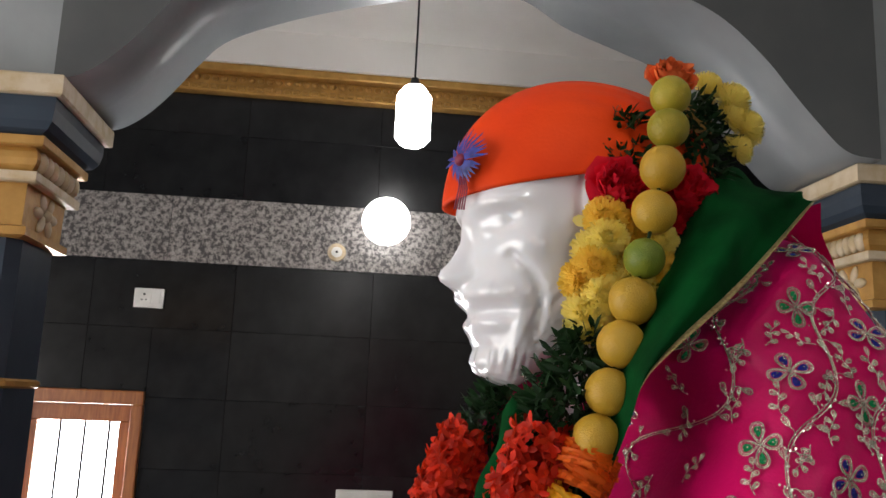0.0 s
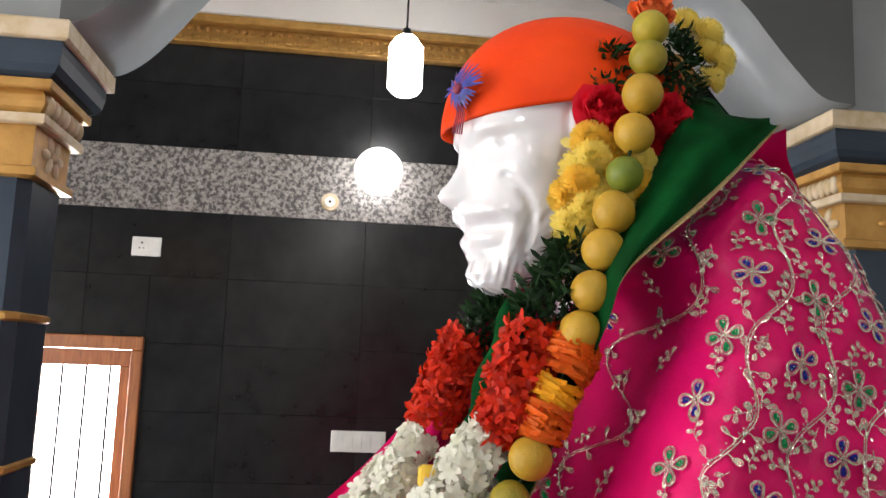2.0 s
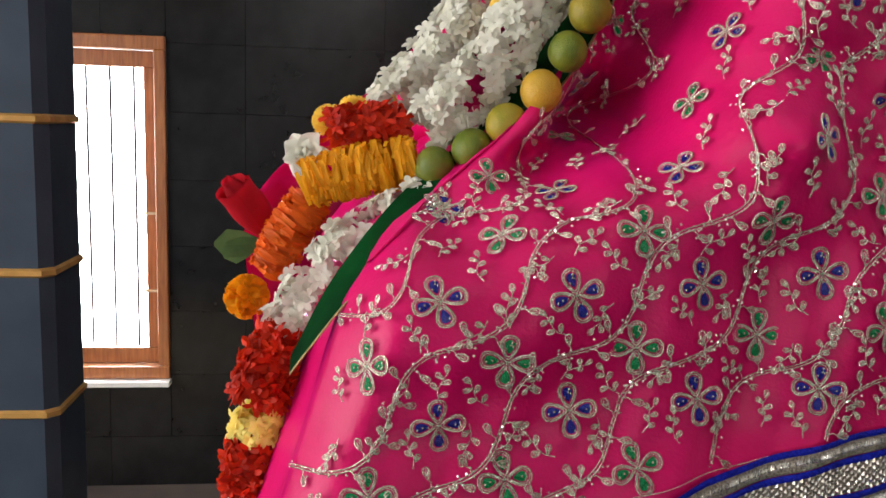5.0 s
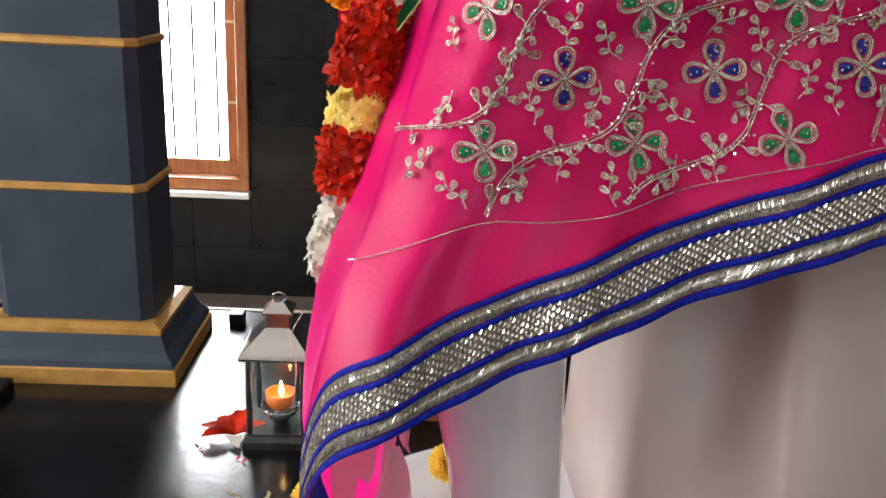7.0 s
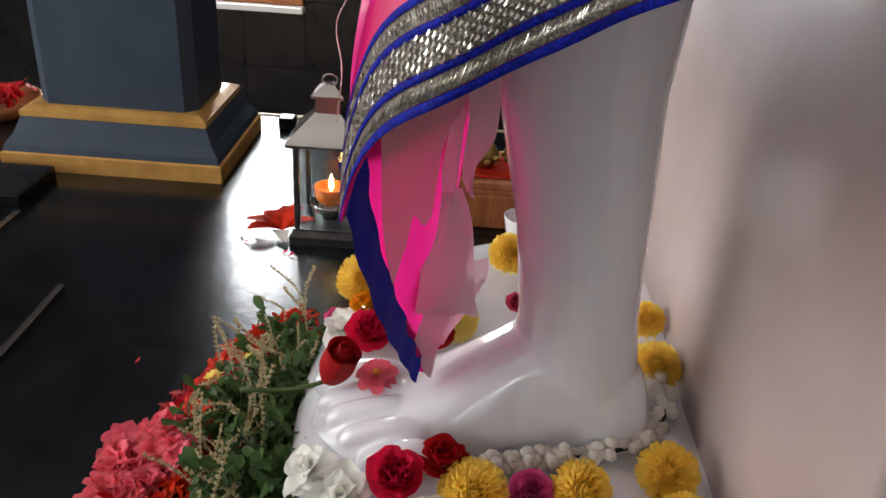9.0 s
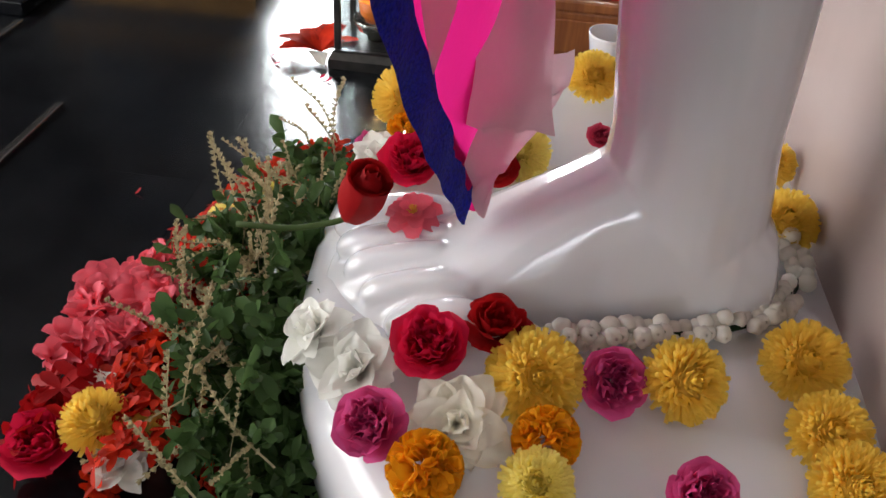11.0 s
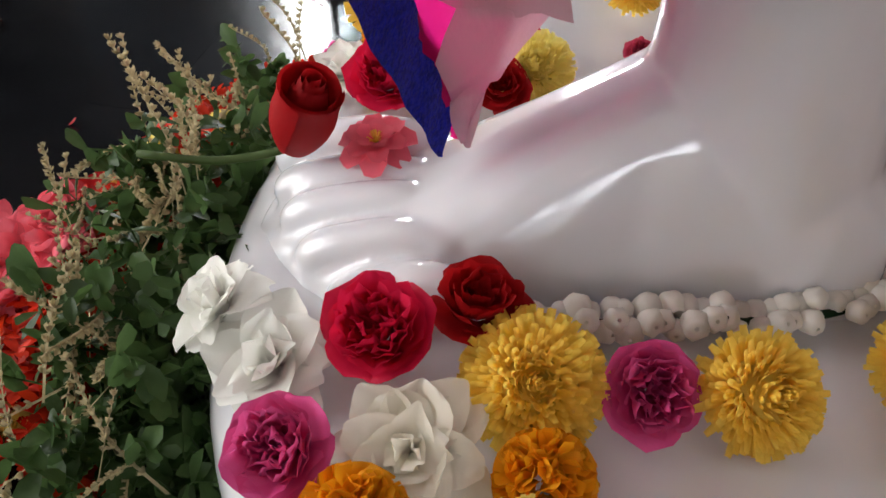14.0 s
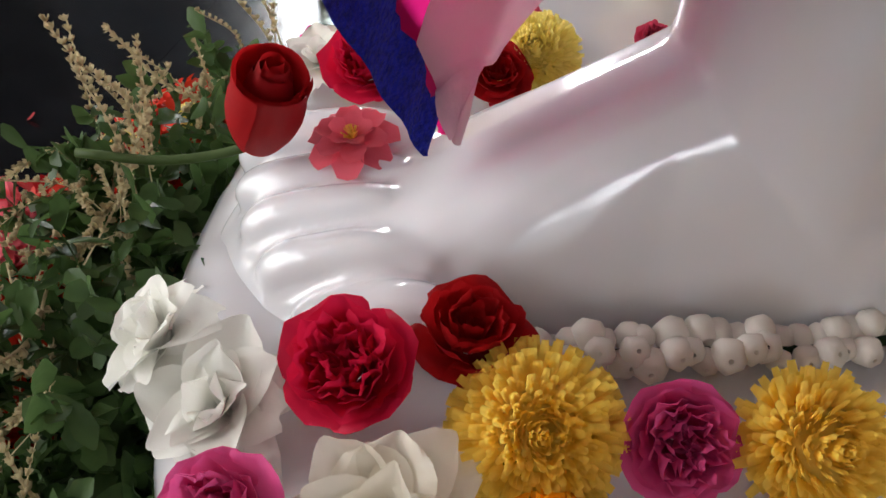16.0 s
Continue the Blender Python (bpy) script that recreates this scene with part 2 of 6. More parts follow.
# ---- the room ----
WALL, CEIL = 3.96, 3.30
ROW, COL = 0.303, 0.62          # height and width of a wall tile
BAND0 = 2.195                   # foot of the grey granite band
WIN = (-1.40, -0.847, 0.06, 1.613)

room_floor = tagged(part("lower_floor", new_box(-3.6, 4.2, 2.66, WALL + 0.2, -0.57, -0.47), LOWER_STONE), "grey-brown stone floor below the raised platform", "floor", kind="structure")
wall = thing("wall_north", "wall clad in polished black tiles with a grey granite band", "wall", kind="structure")
wx0, wx1, wz0, wz1 = WIN
for nm, b in (("core", (-3.6, wx0, -0.5, CEIL)), ("core", (wx1, 4.2, -0.5, CEIL)), ("core", (wx0, wx1, -0.5, wz0)), ("core", (wx0, wx1, wz1, CEIL))):
    part(nm, new_box(b[0], b[1], WALL + 0.012, WALL + 0.24, b[2], b[3]), JOINT, wall)

ceiling = tagged(part("ceiling", new_box(-3.7, 4.3, -3.6, WALL + 0.24, CEIL, CEIL + 0.12), PLASTER), "plain white plastered ceiling", "ceiling", kind="structure")


def side_wall(name, label, boxes):
    w = thing(name, label, "wall", kind="structure")
    for b in boxes:
        part("panel", new_box(*b), PLASTER, w)


# unseen walls that close the room; openings are added for the area lamps
side_wall("wall_west", "unseen plain plastered side wall with an opening added for the fill light", [(-3.72, -3.6, -3.6, -0.7, -0.5, CEIL), (-3.72, -3.6, 2.1, WALL + 0.24, -0.5, CEIL), (-3.72, -3.6, -0.7, 2.1, 2.5, CEIL)])
side_wall("wall_east", "plain plastered side wall", [(4.2, 4.32, -3.6, WALL + 0.24, -0.5, CEIL)])
side_wall("wall_south", "plain plastered wall with an unseen opening behind the viewer", [(-3.72, 0.2, -3.6, -3.48, -0.5, CEIL), (1.2, 4.32, -3.6, -3.48, -0.5, CEIL), (0.2, 1.2, -3.6, -3.48, 2.3, CEIL)])

floor = thing("floor", "raised platform floor of polished black stone slabs", "floor", kind="structure")
part("bed", new_box(-3.6, 4.2, -3.48, 2.645, -0.5, -0.012), JOINT, floor)

# the gold cornice under the ceiling
cornice = thing("trim", "gold painted moulded cornice with a row of beads", "cornice", kind="structure")
for nm, y, z0, z1 in (("lower_moulding", 0.05, 2.995, 3.03), ("frieze", 0.03, 3.03, 3.09), ("upper_moulding", 0.075, 3.09, 3.13)):
    part(nm, new_box(-3.6, 4.2, WALL - y, WALL + 0.012, z0, z1, 0.008), GOLD_PAINT, cornice)
part("cove", new_box(-3.6, 4.2, WALL - 0.09, WALL + 0.012, 3.13, CEIL), PLASTER, cornice)
bm = bmesh.new()
ball(bm, (0, 0, 0), (0.016, 0.014, 0.014), 8, 6)
bead_mesh = mesh_of("bead", bm, GOLD_PAINT, True)
bm = new_box(-0.015, 0.015, -0.01, 0.01, -0.011, 0.011, 0.004, 1)
dentil_mesh = mesh_of("dentil", bm, GOLD_PAINT)
for k in range(66):
    for me, z, y in ((bead_mesh, 3.066, WALL - 0.034), (dentil_mesh, 3.018, WALL - 0.052)):
        ob = new(me.name, me)
        ob.parent, ob.location = cornice, (-1.3 + 0.042 * k, y, z)


# ---- pillars ----
def pillar(x, y0, y1, half, flip, label, drop=0.0):
    """A square pillar with gold bands, a moulded base and a carved gold capital. x: its centre."""
    p = thing("pillar", label, "pillar", group="pillars of the shrine", kind="structure")
    a, b = x - half, x + half
    part("shaft", rect_loft([(a, b, y0, y1, 0.15), (a, b, y0, y1, 1.97 + drop)], 0.028), BLUE_PAINT, p)
    for z in (0.515, 0.877, 1.253, 1.623):
        part("gold_band", rect_loft([(a - e, b + e, y0 - e, y1 + e, z + h) for e, h in ((-0.002, -0.013), (0.007, -0.006), (0.007, 0.006), (-0.002, 0.013))], 0.026), GOLD_PAINT, p, "thin gold painted band")
    base = [("plinth", GOLD_PAINT, [(0.078, 0.0), (0.078, 0.042), (0.07, 0.047)]), ("cyma", BLUE_PAINT, [(0.072, 0.046), (0.068, 0.062), (0.05, 0.085), (0.036, 0.118), (0.03, 0.128)]),
            ("fillet", GOLD_PAINT, [(0.034, 0.127), (0.034, 0.142), (0.012, 0.152), (0.0, 0.153)])]
    for nm, mt, rows in base:
        part(nm, rect_loft([(a - e, b + e, y0 - e, y1 + e, z) for e, z in rows]), mt, p)
    cap = [("necking", GOLD_PAINT, [(0.0, 1.965), (0.02, 1.97), (0.02, 1.99), (0.008, 1.995)]), ("leaf_block", GOLD_PAINT, [(0.004, 1.993), (0.006, 2.095), (0.012, 2.10)]),
           ("ledge", CREAM_PAINT, [(0.03, 2.098), (0.034, 2.102), (0.034, 2.122), (0.02, 2.125)]), ("roll", GOLD_PAINT, [(0.014, 2.124), (0.026, 2.14), (0.03, 2.155), (0.026, 2.172), (0.018, 2.185)]),
           ("slab", GOLD_PAINT, [(0.04, 2.184), (0.044, 2.188), (0.044, 2.208), (0.03, 2.212)]), ("cove", BLUE_PAINT, [(0.03, 2.211), (0.052, 2.222), (0.064, 2.24), (0.07, 2.27), (0.07, 2.30)]),
           ("abacus", CREAM_PAINT, [(0.082, 2.298), (0.088, 2.302), (0.088, 2.345), (0.084, 2.35)])]
    for nm, mt, rows in cap:
        part(nm, rect_loft([(a - e, b + e, y0 - e, y1 + e, z + drop) for e, z in rows]), mt, p)
    side = b if flip else a
    sgn = 1 if flip else -1
    # carved beads on the roll, and a leaf rosette on each face
    for k in range(7):
        bm = bmesh.new()
        ball(bm, (side + sgn * 0.026, y0 + 0.01 + (y1 - y0 - 0.02) * k / 6, 2.153 + drop), (0.016, 0.017, 0.027), 10, 8)
        part("bead", bm, CREAM_PAINT, p, smooth=True)
    for nx, ny in ((sgn, 0), (0, -1)):
        bm = bmesh.new()
        c = Vector((side + sgn * 0.006, (y0 + y1) / 2, 2.045 + drop)) if nx else Vector((x, y0 - 0.004, 2.045 + drop))
        for k in range(6):
            an = math.pi * k / 3
            du, dv = math.cos(an), math.sin(an)
            w = 0.05 if nx else 0.07
            q = c + (Vector((0, du * w, dv * 0.03)) if nx else Vector((du * w, 0, dv * 0.03)))
            ball(bm, q, (0.011, 0.028, 0.014) if nx else (0.034, 0.011, 0.014), 10, 8, (math.degrees(an) if nx else 0, 0 if nx else -math.degrees(an), 0))
        ball(bm, c, (0.02, 0.016, 0.016) if nx else (0.016, 0.02, 0.016), 10, 8)
        part("rosette", bm, CREAM_PAINT if nx else GOLD_PAINT, p, smooth=True)
    return p


pillar(-0.973, 2.19, 2.45, 0.20, True, "blue-grey square pillar with gold bands and carved capital")
pillar(1.64, 2.25, 2.45, 0.20, False, "blue-grey square pillar with gold bands, partly behind the statue", -0.048)

# the arch of two curved brackets between the pillars
soffit = curve([(-0.72, 2.352), (-0.668, 2.360), (-0.60, 2.408), (-0.53, 2.487), (-0.465, 2.575), (-0.39, 2.655), (-0.236, 2.728), (-0.069, 2.785), (0.10, 2.83), (0.34, 2.89), (0.503, 2.875), (0.642, 2.795), (0.826, 2.728), (0.919, 2.692),
                (1.0, 2.64), (1.092, 2.552), (1.153, 2.477), (1.229, 2.389), (1.305, 2.318), (1.40, 2.303)], 90)


def arch(name, y0, y1, mat_face, mat_soffit):
    bm = bmesh.new()
    top = 3.0
    cols = []
    for x, z in soffit:
        cols.append([bm.verts.new((x, y0, top)), bm.verts.new((x, y0, z)), bm.verts.new((x, y1, z)), bm.verts.new((x, y1, top))])
    for c, d in zip(cols, cols[1:]):
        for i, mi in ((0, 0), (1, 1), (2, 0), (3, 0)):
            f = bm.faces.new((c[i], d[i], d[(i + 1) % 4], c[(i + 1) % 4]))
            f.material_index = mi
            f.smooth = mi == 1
    bm.faces.new(cols[0])
    bm.faces.new(cols[-1])
    return tagged(part(name, bm, [mat_face, mat_soffit]), "curved grey painted arch between the pillars", "arch", kind="structure")


# upright faces in a darker grey than the soffit and the beams
arch("arch", 2.13, 2.54, ARCH_FACE_GREY, GREY_PAINT)
for x0, x1 in ((-3.6, -0.72), (1.40, 4.2)):
    tagged(part("beam", new_box(x0, x1, 2.192, 2.468, 2.352 if x0 < 0 else 2.303, 3.0), GREY_PAINT), "grey painted beam on the pillars", "beam", kind="structure")
tagged(part("beam", new_box(-3.6, 4.2, 2.174, 2.466, 3.001, CEIL), GREY_PAINT), "grey painted beam under the ceiling", "beam", kind="structure")

# ---- the window ----
window = thing("window_1", "narrow window in an orange-brown wooden frame with thin bars", "window", kind="structure")
fy = WALL - 0.028
for b in ((wx0, wx1, wz1 - 0.06, wz1), (wx0, wx1, wz0, wz0 + 0.06), (wx1 - 0.05, wx1, wz0 + 0.06, wz1 - 0.06), (wx0, wx0 + 0.05, wz0 + 0.06, wz1 - 0.06)):
    part("window_frame", new_box(b[0], b[1], fy, WALL + 0.12, b[2], b[3], 0.006), WOOD, window)
for b in ((wx0 + 0.05, wx1 - 0.05, wz1 - 0.135, wz1 - 0.062), (wx0 + 0.05, wx1 - 0.05, wz0 + 0.062, wz0 + 0.135), (wx1 - 0.105, wx1 - 0.052, wz0 + 0.135, wz1 - 0.135), (wx0 + 0.052, wx0 + 0.105, wz0 + 0.135, wz1 - 0.135)):
    part("sash", new_box(b[0], b[1], WALL + 0.03, WALL + 0.085, b[2], b[3], 0.004), WOOD, window)
for k in range(3):
    bm = bmesh.new()
    xx = wx0 + 0.105 + (wx1 - wx0 - 0.21) * (k + 0.75) / 3.3
    rod(bm, (xx, WALL + 0.1, wz0 + 0.13), (xx, WALL + 0.1, wz1 - 0.13), 0.006)
    part("bar", bm, BLACK_METAL, window, "thin dark iron bar")
for z in (0.46, 0.82):
    part("hinge", new_box(wx1 - 0.115, wx1 - 0.055, WALL + 0.022, WALL + 0.03, z, z + 0.012), CREAM_PAINT, window)
part("window_sill", new_box(wx0 - 0.02, wx1 + 0.005, WALL - 0.07, WALL - 0.002, wz0 - 0.028, wz0 - 0.002, 0.004), PLASTER, window)
SKYGLOW = glow("bright_daylight", (0.93, 0.97, 1.0), 15.0)
tagged(part("backdrop", new_box(-3.2, 0.9, WALL + 0.9, WALL + 0.93, -0.6, 3.2), SKYGLOW), "overexposed bright daylight outside the window", "sky", kind="structure")

# ---- the marble base and the statue ----


def base_ring(inset, z, n=96):
    out = []
    for i in range(n):
        a = 2 * math.pi * i / n
        c, s = math.cos(a), math.sin(a)
        e = 2 / 2.3
        out.append((0.25 + (0.55 - inset) * math.copysign(abs(c) ** e, c), 1.15 + (0.52 - inset) * math.copysign(abs(s) ** e, s), z))
    return out


bm = bmesh.new()
loft(bm, [base_ring(i, z) for i, z in ((0.012, 0.0), (0.004, 0.03), (0.0, 0.07), (0.0, 0.115), (0.005, 0.138), (0.016, 0.153), (0.034, 0.162), (0.06, 0.165), (0.2, 0.166))])
base = tagged(part("pedestal", bm, MARBLE, smooth=True), "glossy white marble base under the statue, strewn with flowers", "pedestal")


def seat_ring(z, grow):
    """Front and near side of the carved seat, with soft upright folds."""
    pts = []
    y0 = 0.84 - grow
    keys = [(0.245, 1.60), (0.245, 1.35), (0.24, 1.1), (0.24, 0.9), (0.25, y0 + 0.03), (0.29, y0), (0.45, y0 + 0.01), (0.70, y0 + 0.04), (0.78, y0 + 0.12), (0.80, 1.2), (0.78, 1.60), (0.5, 1.64)]
    for i, (x, y) in enumerate(curve(keys, 70)):
        w = 0.0016 * math.sin(y * 19 + z * 4 + math.sin(9 * z)) * (x < 0.3)
        pts.append((x + w - 0.02 * (0.9 - z) * (x < 0.35), y, z))
    return pts


bm = bmesh.new()
loft(bm, [seat_ring(z, g) for z, g in ((0.10, 0.15), (0.3, 0.13), (0.5, 0.11), (0.65, 0.09), (0.78, 0.05), (0.88, 0.0), (0.92, -0.03))])
SEAT_STONE = material("beige_pink_marble", (0.46, 0.37, 0.34), 0.46, second=(0.39, 0.30, 0.28), scale=3, coat=0.05, bump=0.06, bump_scale=9, rough_var=0.06)
tagged(part("stone_seat", bm, SEAT_STONE, smooth=True), "polished beige-pink marble seat with soft carved folds", "seat")
bm = bmesh.new()
# torso, thighs and shank
for c, r, tr in (((0.45, 1.22, 1.32), (0.13, 0.08, 0.36), (0, -8, 0)), ((0.46, 1.22, 1.52), (0.10, 0.09, 0.14), (0, 0, 0)), ((0.37, 1.22, 1.66), (0.07, 0.06, 0.14), (0, 0, 0)),
                 ((0.27, 1.02, 0.975), (0.29, 0.11, 0.11), (0, 0, 0)), ((0.28, 1.32, 0.985), (0.32, 0.12, 0.11), (0, 0, 0)),
                 ((0.325, 1.2, 1.87), (0.135, 0.106, 0.155), (0, 0, 0)), ((0.318, 1.088, 1.885), (0.022, 0.012, 0.042), (0, 20, 0))):
    ball(bm, c, r, 28, 18, tr)


def keyed(z, keys):
    return float(np.interp(z, [k[0] for k in keys], [k[1] for k in keys]))


def dent(f, z, fc, zc, sf, sz):
    return math.exp(-((f - fc) / sf) ** 2 - ((z - zc) / sz) ** 2)


FRONT = ((1.645, 0.100), (1.650, 0.118), (1.660, 0.136), (1.672, 0.144), (1.684, 0.142), (1.692, 0.140), (1.702, 0.146), (1.712, 0.152), (1.722, 0.153), (1.735, 0.155), (1.750, 0.163), (1.763, 0.161), (1.80, 0.155), (1.823, 0.154), (1.842, 0.160), (1.857, 0.166), (1.88, 0.168), (1.93, 0.160))
NOSE = ((1.758, 0.0), (1.764, 0.018), (1.770, 0.031), (1.777, 0.037), (1.787, 0.034), (1.80, 0.026), (1.823, 0.014), (1.845, 0.005), (1.86, 0.0))
BACK = ((1.645, 0.090), (1.657, 0.070), (1.673, 0.045), (1.70, 0.0), (1.74, -0.07), (1.80, -0.12), (1.93, -0.13))
SIDE = ((1.645, 0.020), (1.650, 0.036), (1.660, 0.050), (1.68, 0.068), (1.72, 0.084), (1.76, 0.094), (1.80, 0.100), (1.85, 0.106), (1.93, 0.107))
FOLD = curve([(0.122, 1.800), (0.100, 1.776), (0.090, 1.745), (0.094, 1.712)], 12)
TACHE = curve([(0.160, 1.757), (0.136, 1.756), (0.114, 1.742), (0.108, 1.715), (0.112, 1.69)], 12)


def relief(f, z):
    """How far the face stands out at f forward of the head's middle and height z: eyes, cheeks, moustache, mouth, beard."""
    d = -0.013 * dent(f, z, 0.138, 1.846, 0.016, 0.011) + 0.010 * dent(f, z, 0.139, 1.845, 0.009, 0.006) + 0.006 * dent(f, z, 0.135, 1.866, 0.03, 0.007)
    d += 0.011 * dent(f, z, 0.095, 1.815, 0.026, 0.024) - 0.004 * dent(f, z, 0.05, 1.80, 0.012, 0.05)
    d += -0.011 * dent(f, z, 0.138, 1.734, 0.020, 0.0075) + 0.003 * dent(f, z, 0.143, 1.721, 0.018, 0.005) - 0.002 * dent(f, z, 0.14, 1.706, 0.02, 0.005)
    d -= 0.009 * max(math.exp(-(math.hypot(f - a, z - b) / 0.0055) ** 2) for a, b in FOLD)
    d += 0.006 * max(math.exp(-(math.hypot(f - a, z - b) / 0.0085) ** 2) for a, b in TACHE)
    hair = min(max((1.775 - z) / 0.03, 0), 1) * min(max((0.115 - f) / 0.02, 0), 1) + min(max((1.695 - z) / 0.012, 0), 1)
    d += 0.0030 * min(hair, 1) * math.sin(640 * f + 90 * z + 2.5 * math.sin(70 * z))
    d += 0.003 * dent(f, z, 0.058, 1.82, 0.008, 0.06)
    return d


rings = []
for z in np.linspace(1.645, 1.93, 96):
    fr, bk, sd_, ns = keyed(z, FRONT), keyed(z, BACK), keyed(z, SIDE), keyed(z, NOSE)
    ring = []
    for k in range(120):
        ph = 2 * math.pi * k / 120
        c, q = math.copysign(abs(math.cos(ph)) ** 0.86, math.cos(ph)), math.copysign(abs(math.sin(ph)) ** 0.86, math.sin(ph))
        f, w = (fr + bk) / 2 + (fr - bk) / 2 * c, sd_ * q
        if c > -0.3:
            d = relief(f, z) * min(1, abs(w) / 0.012)
            f, w = f + d * max(c, 0.0), w + d * q
        f += ns * math.exp(-(w / (0.010 + 0.008 * math.exp(-((z - 1.777) / 0.02) ** 2))) ** 2) * (c > 0)
        f += 0.008 * (c > 0) * math.exp(-((abs(w) - 0.019) / 0.008) ** 2 - ((z - 1.777) / 0.009) ** 2)
        turn = math.radians(9)
        ring.append((0.32 - f * math.cos(turn) - w * math.sin(turn) + 0.002, 1.2 - f * math.sin(turn) + w * math.cos(turn), z))
    rings.append(ring)
loft(bm, rings)
loft(bm, [ellipse(c, a, b, 28) for c, a, b in (((0.02, 1.03, 0.98), 0.10, 0.10), ((0.02, 1.05, 0.80), 0.098, 0.098), ((0.02, 1.07, 0.62), 0.09, 0.088), ((0.045, 1.08, 0.45), 0.076, 0.074), ((0.055, 1.08, 0.34), 0.072, 0.066), ((0.062, 1.085, 0.24), 0.082, 0.066), ((0.07, 1.085, 0.15), 0.09, 0.066))])


def foot_ring(x, yc, hw, top):
    out = []
    for i in range(24):
        a = 2 * math.pi * i / 24
        c, s = math.cos(a), math.sin(a)
        out.append((x, yc + hw * math.copysign(abs(c) ** 0.8, c), 0.145 + (top - 0.145) * (max(s, 0) ** 0.8 if s > 0 else 0.35 * s)))
    return out


loft(bm, [foot_ring(*r) for r in ((0.165, 1.085, 0.03, 0.20), (0.15, 1.085, 0.055, 0.25), (0.11, 1.085, 0.066, 0.30), (0.05, 1.08, 0.068, 0.34), (-0.01, 1.075, 0.072, 0.315), (-0.06, 1.067, 0.079, 0.281), (-0.11, 1.060, 0.086, 0.247),
                                  (-0.15, 1.050, 0.088, 0.221), (-0.185, 1.046, 0.084, 0.205), (-0.215, 1.048, 0.072, 0.192), (-0.240, 1.055, 0.056, 0.178), (-0.268, 1.065, 0.034, 0.160))])
for (xa, ya), (xb, yb), r, z in (((-0.105, 0.963), (-0.188, 0.968), 0.0165, 0.179), ((-0.118, 0.995), (-0.219, 1.000), 0.0165, 0.184), ((-0.128, 1.030), (-0.241, 1.033), 0.0165, 0.187), ((-0.145, 1.060), (-0.256, 1.065), 0.0165, 0.187), ((-0.15, 1.100), (-0.266, 1.105), 0.022, 0.186)):
    tube(bm, curve([(xa, ya, z + 0.022), (xa * 0.6 + xb * 0.4, ya * 0.6 + yb * 0.4, z + 0.016), (xa * 0.2 + xb * 0.8, ya * 0.2 + yb * 0.8, z), (xb, yb, z - 0.016)], 12), [r * f for f in (0.7, 0.85, 0.95, 1, 1, 1, 1, 1, 1.0, 0.97, 0.88, 0.62)], 14)
statue = tagged(part("statue", bm, MARBLE, smooth=True), "glossy white marble seated statue with clothes and garlands", "statue")
rm = statue.modifiers.new("remesh", "REMESH")
rm.mode, rm.voxel_size, rm.use_smooth_shade = "VOXEL", 0.0036, True
sm = statue.modifiers.new("smooth", "SMOOTH")
sm.factor, sm.iterations = 0.5, 2

# ---- the pink shawl ----
LEFT = [(0.560, 1.865), (0.440, 1.755), (0.335, 1.670), (0.275, 1.52), (0.205, 1.38), (0.12, 1.275), (0.02, 1.19), (-0.055, 1.115), (-0.095, 1.0), (-0.132, 0.885), (-0.165, 0.80), (-0.182, 0.715), (-0.186, 0.648)]
RIGHT = [(0.595, 1.885), (0.640, 1.835), (0.685, 1.765), (0.715, 1.71), (0.750, 1.63), (0.775, 1.54), (0.785, 1.40), (0.78, 1.22), (0.76, 1.06), (0.74, 0.93)]
NV, NU = 130, 90
left_line, right_line = curve(LEFT, NV), curve(RIGHT, NV)
_lz, _lx = left_line[::-1, 1], left_line[::-1, 0]
_rz, _rx = right_line[::-1, 1], right_line[::-1, 0]


def bell(d, w):
    return np.exp(-(d / w) ** 2)


def line_dist(x, z, a, b):
    ax, az, bx, bz = *a, *b
    t = np.clip(((x - ax) * (bx - ax) + (z - az) * (bz - az)) / ((bx - ax) ** 2 + (bz - az) ** 2), 0, 1)
    return np.hypot(x - ax - t * (bx - ax), z - az - t * (bz - az))


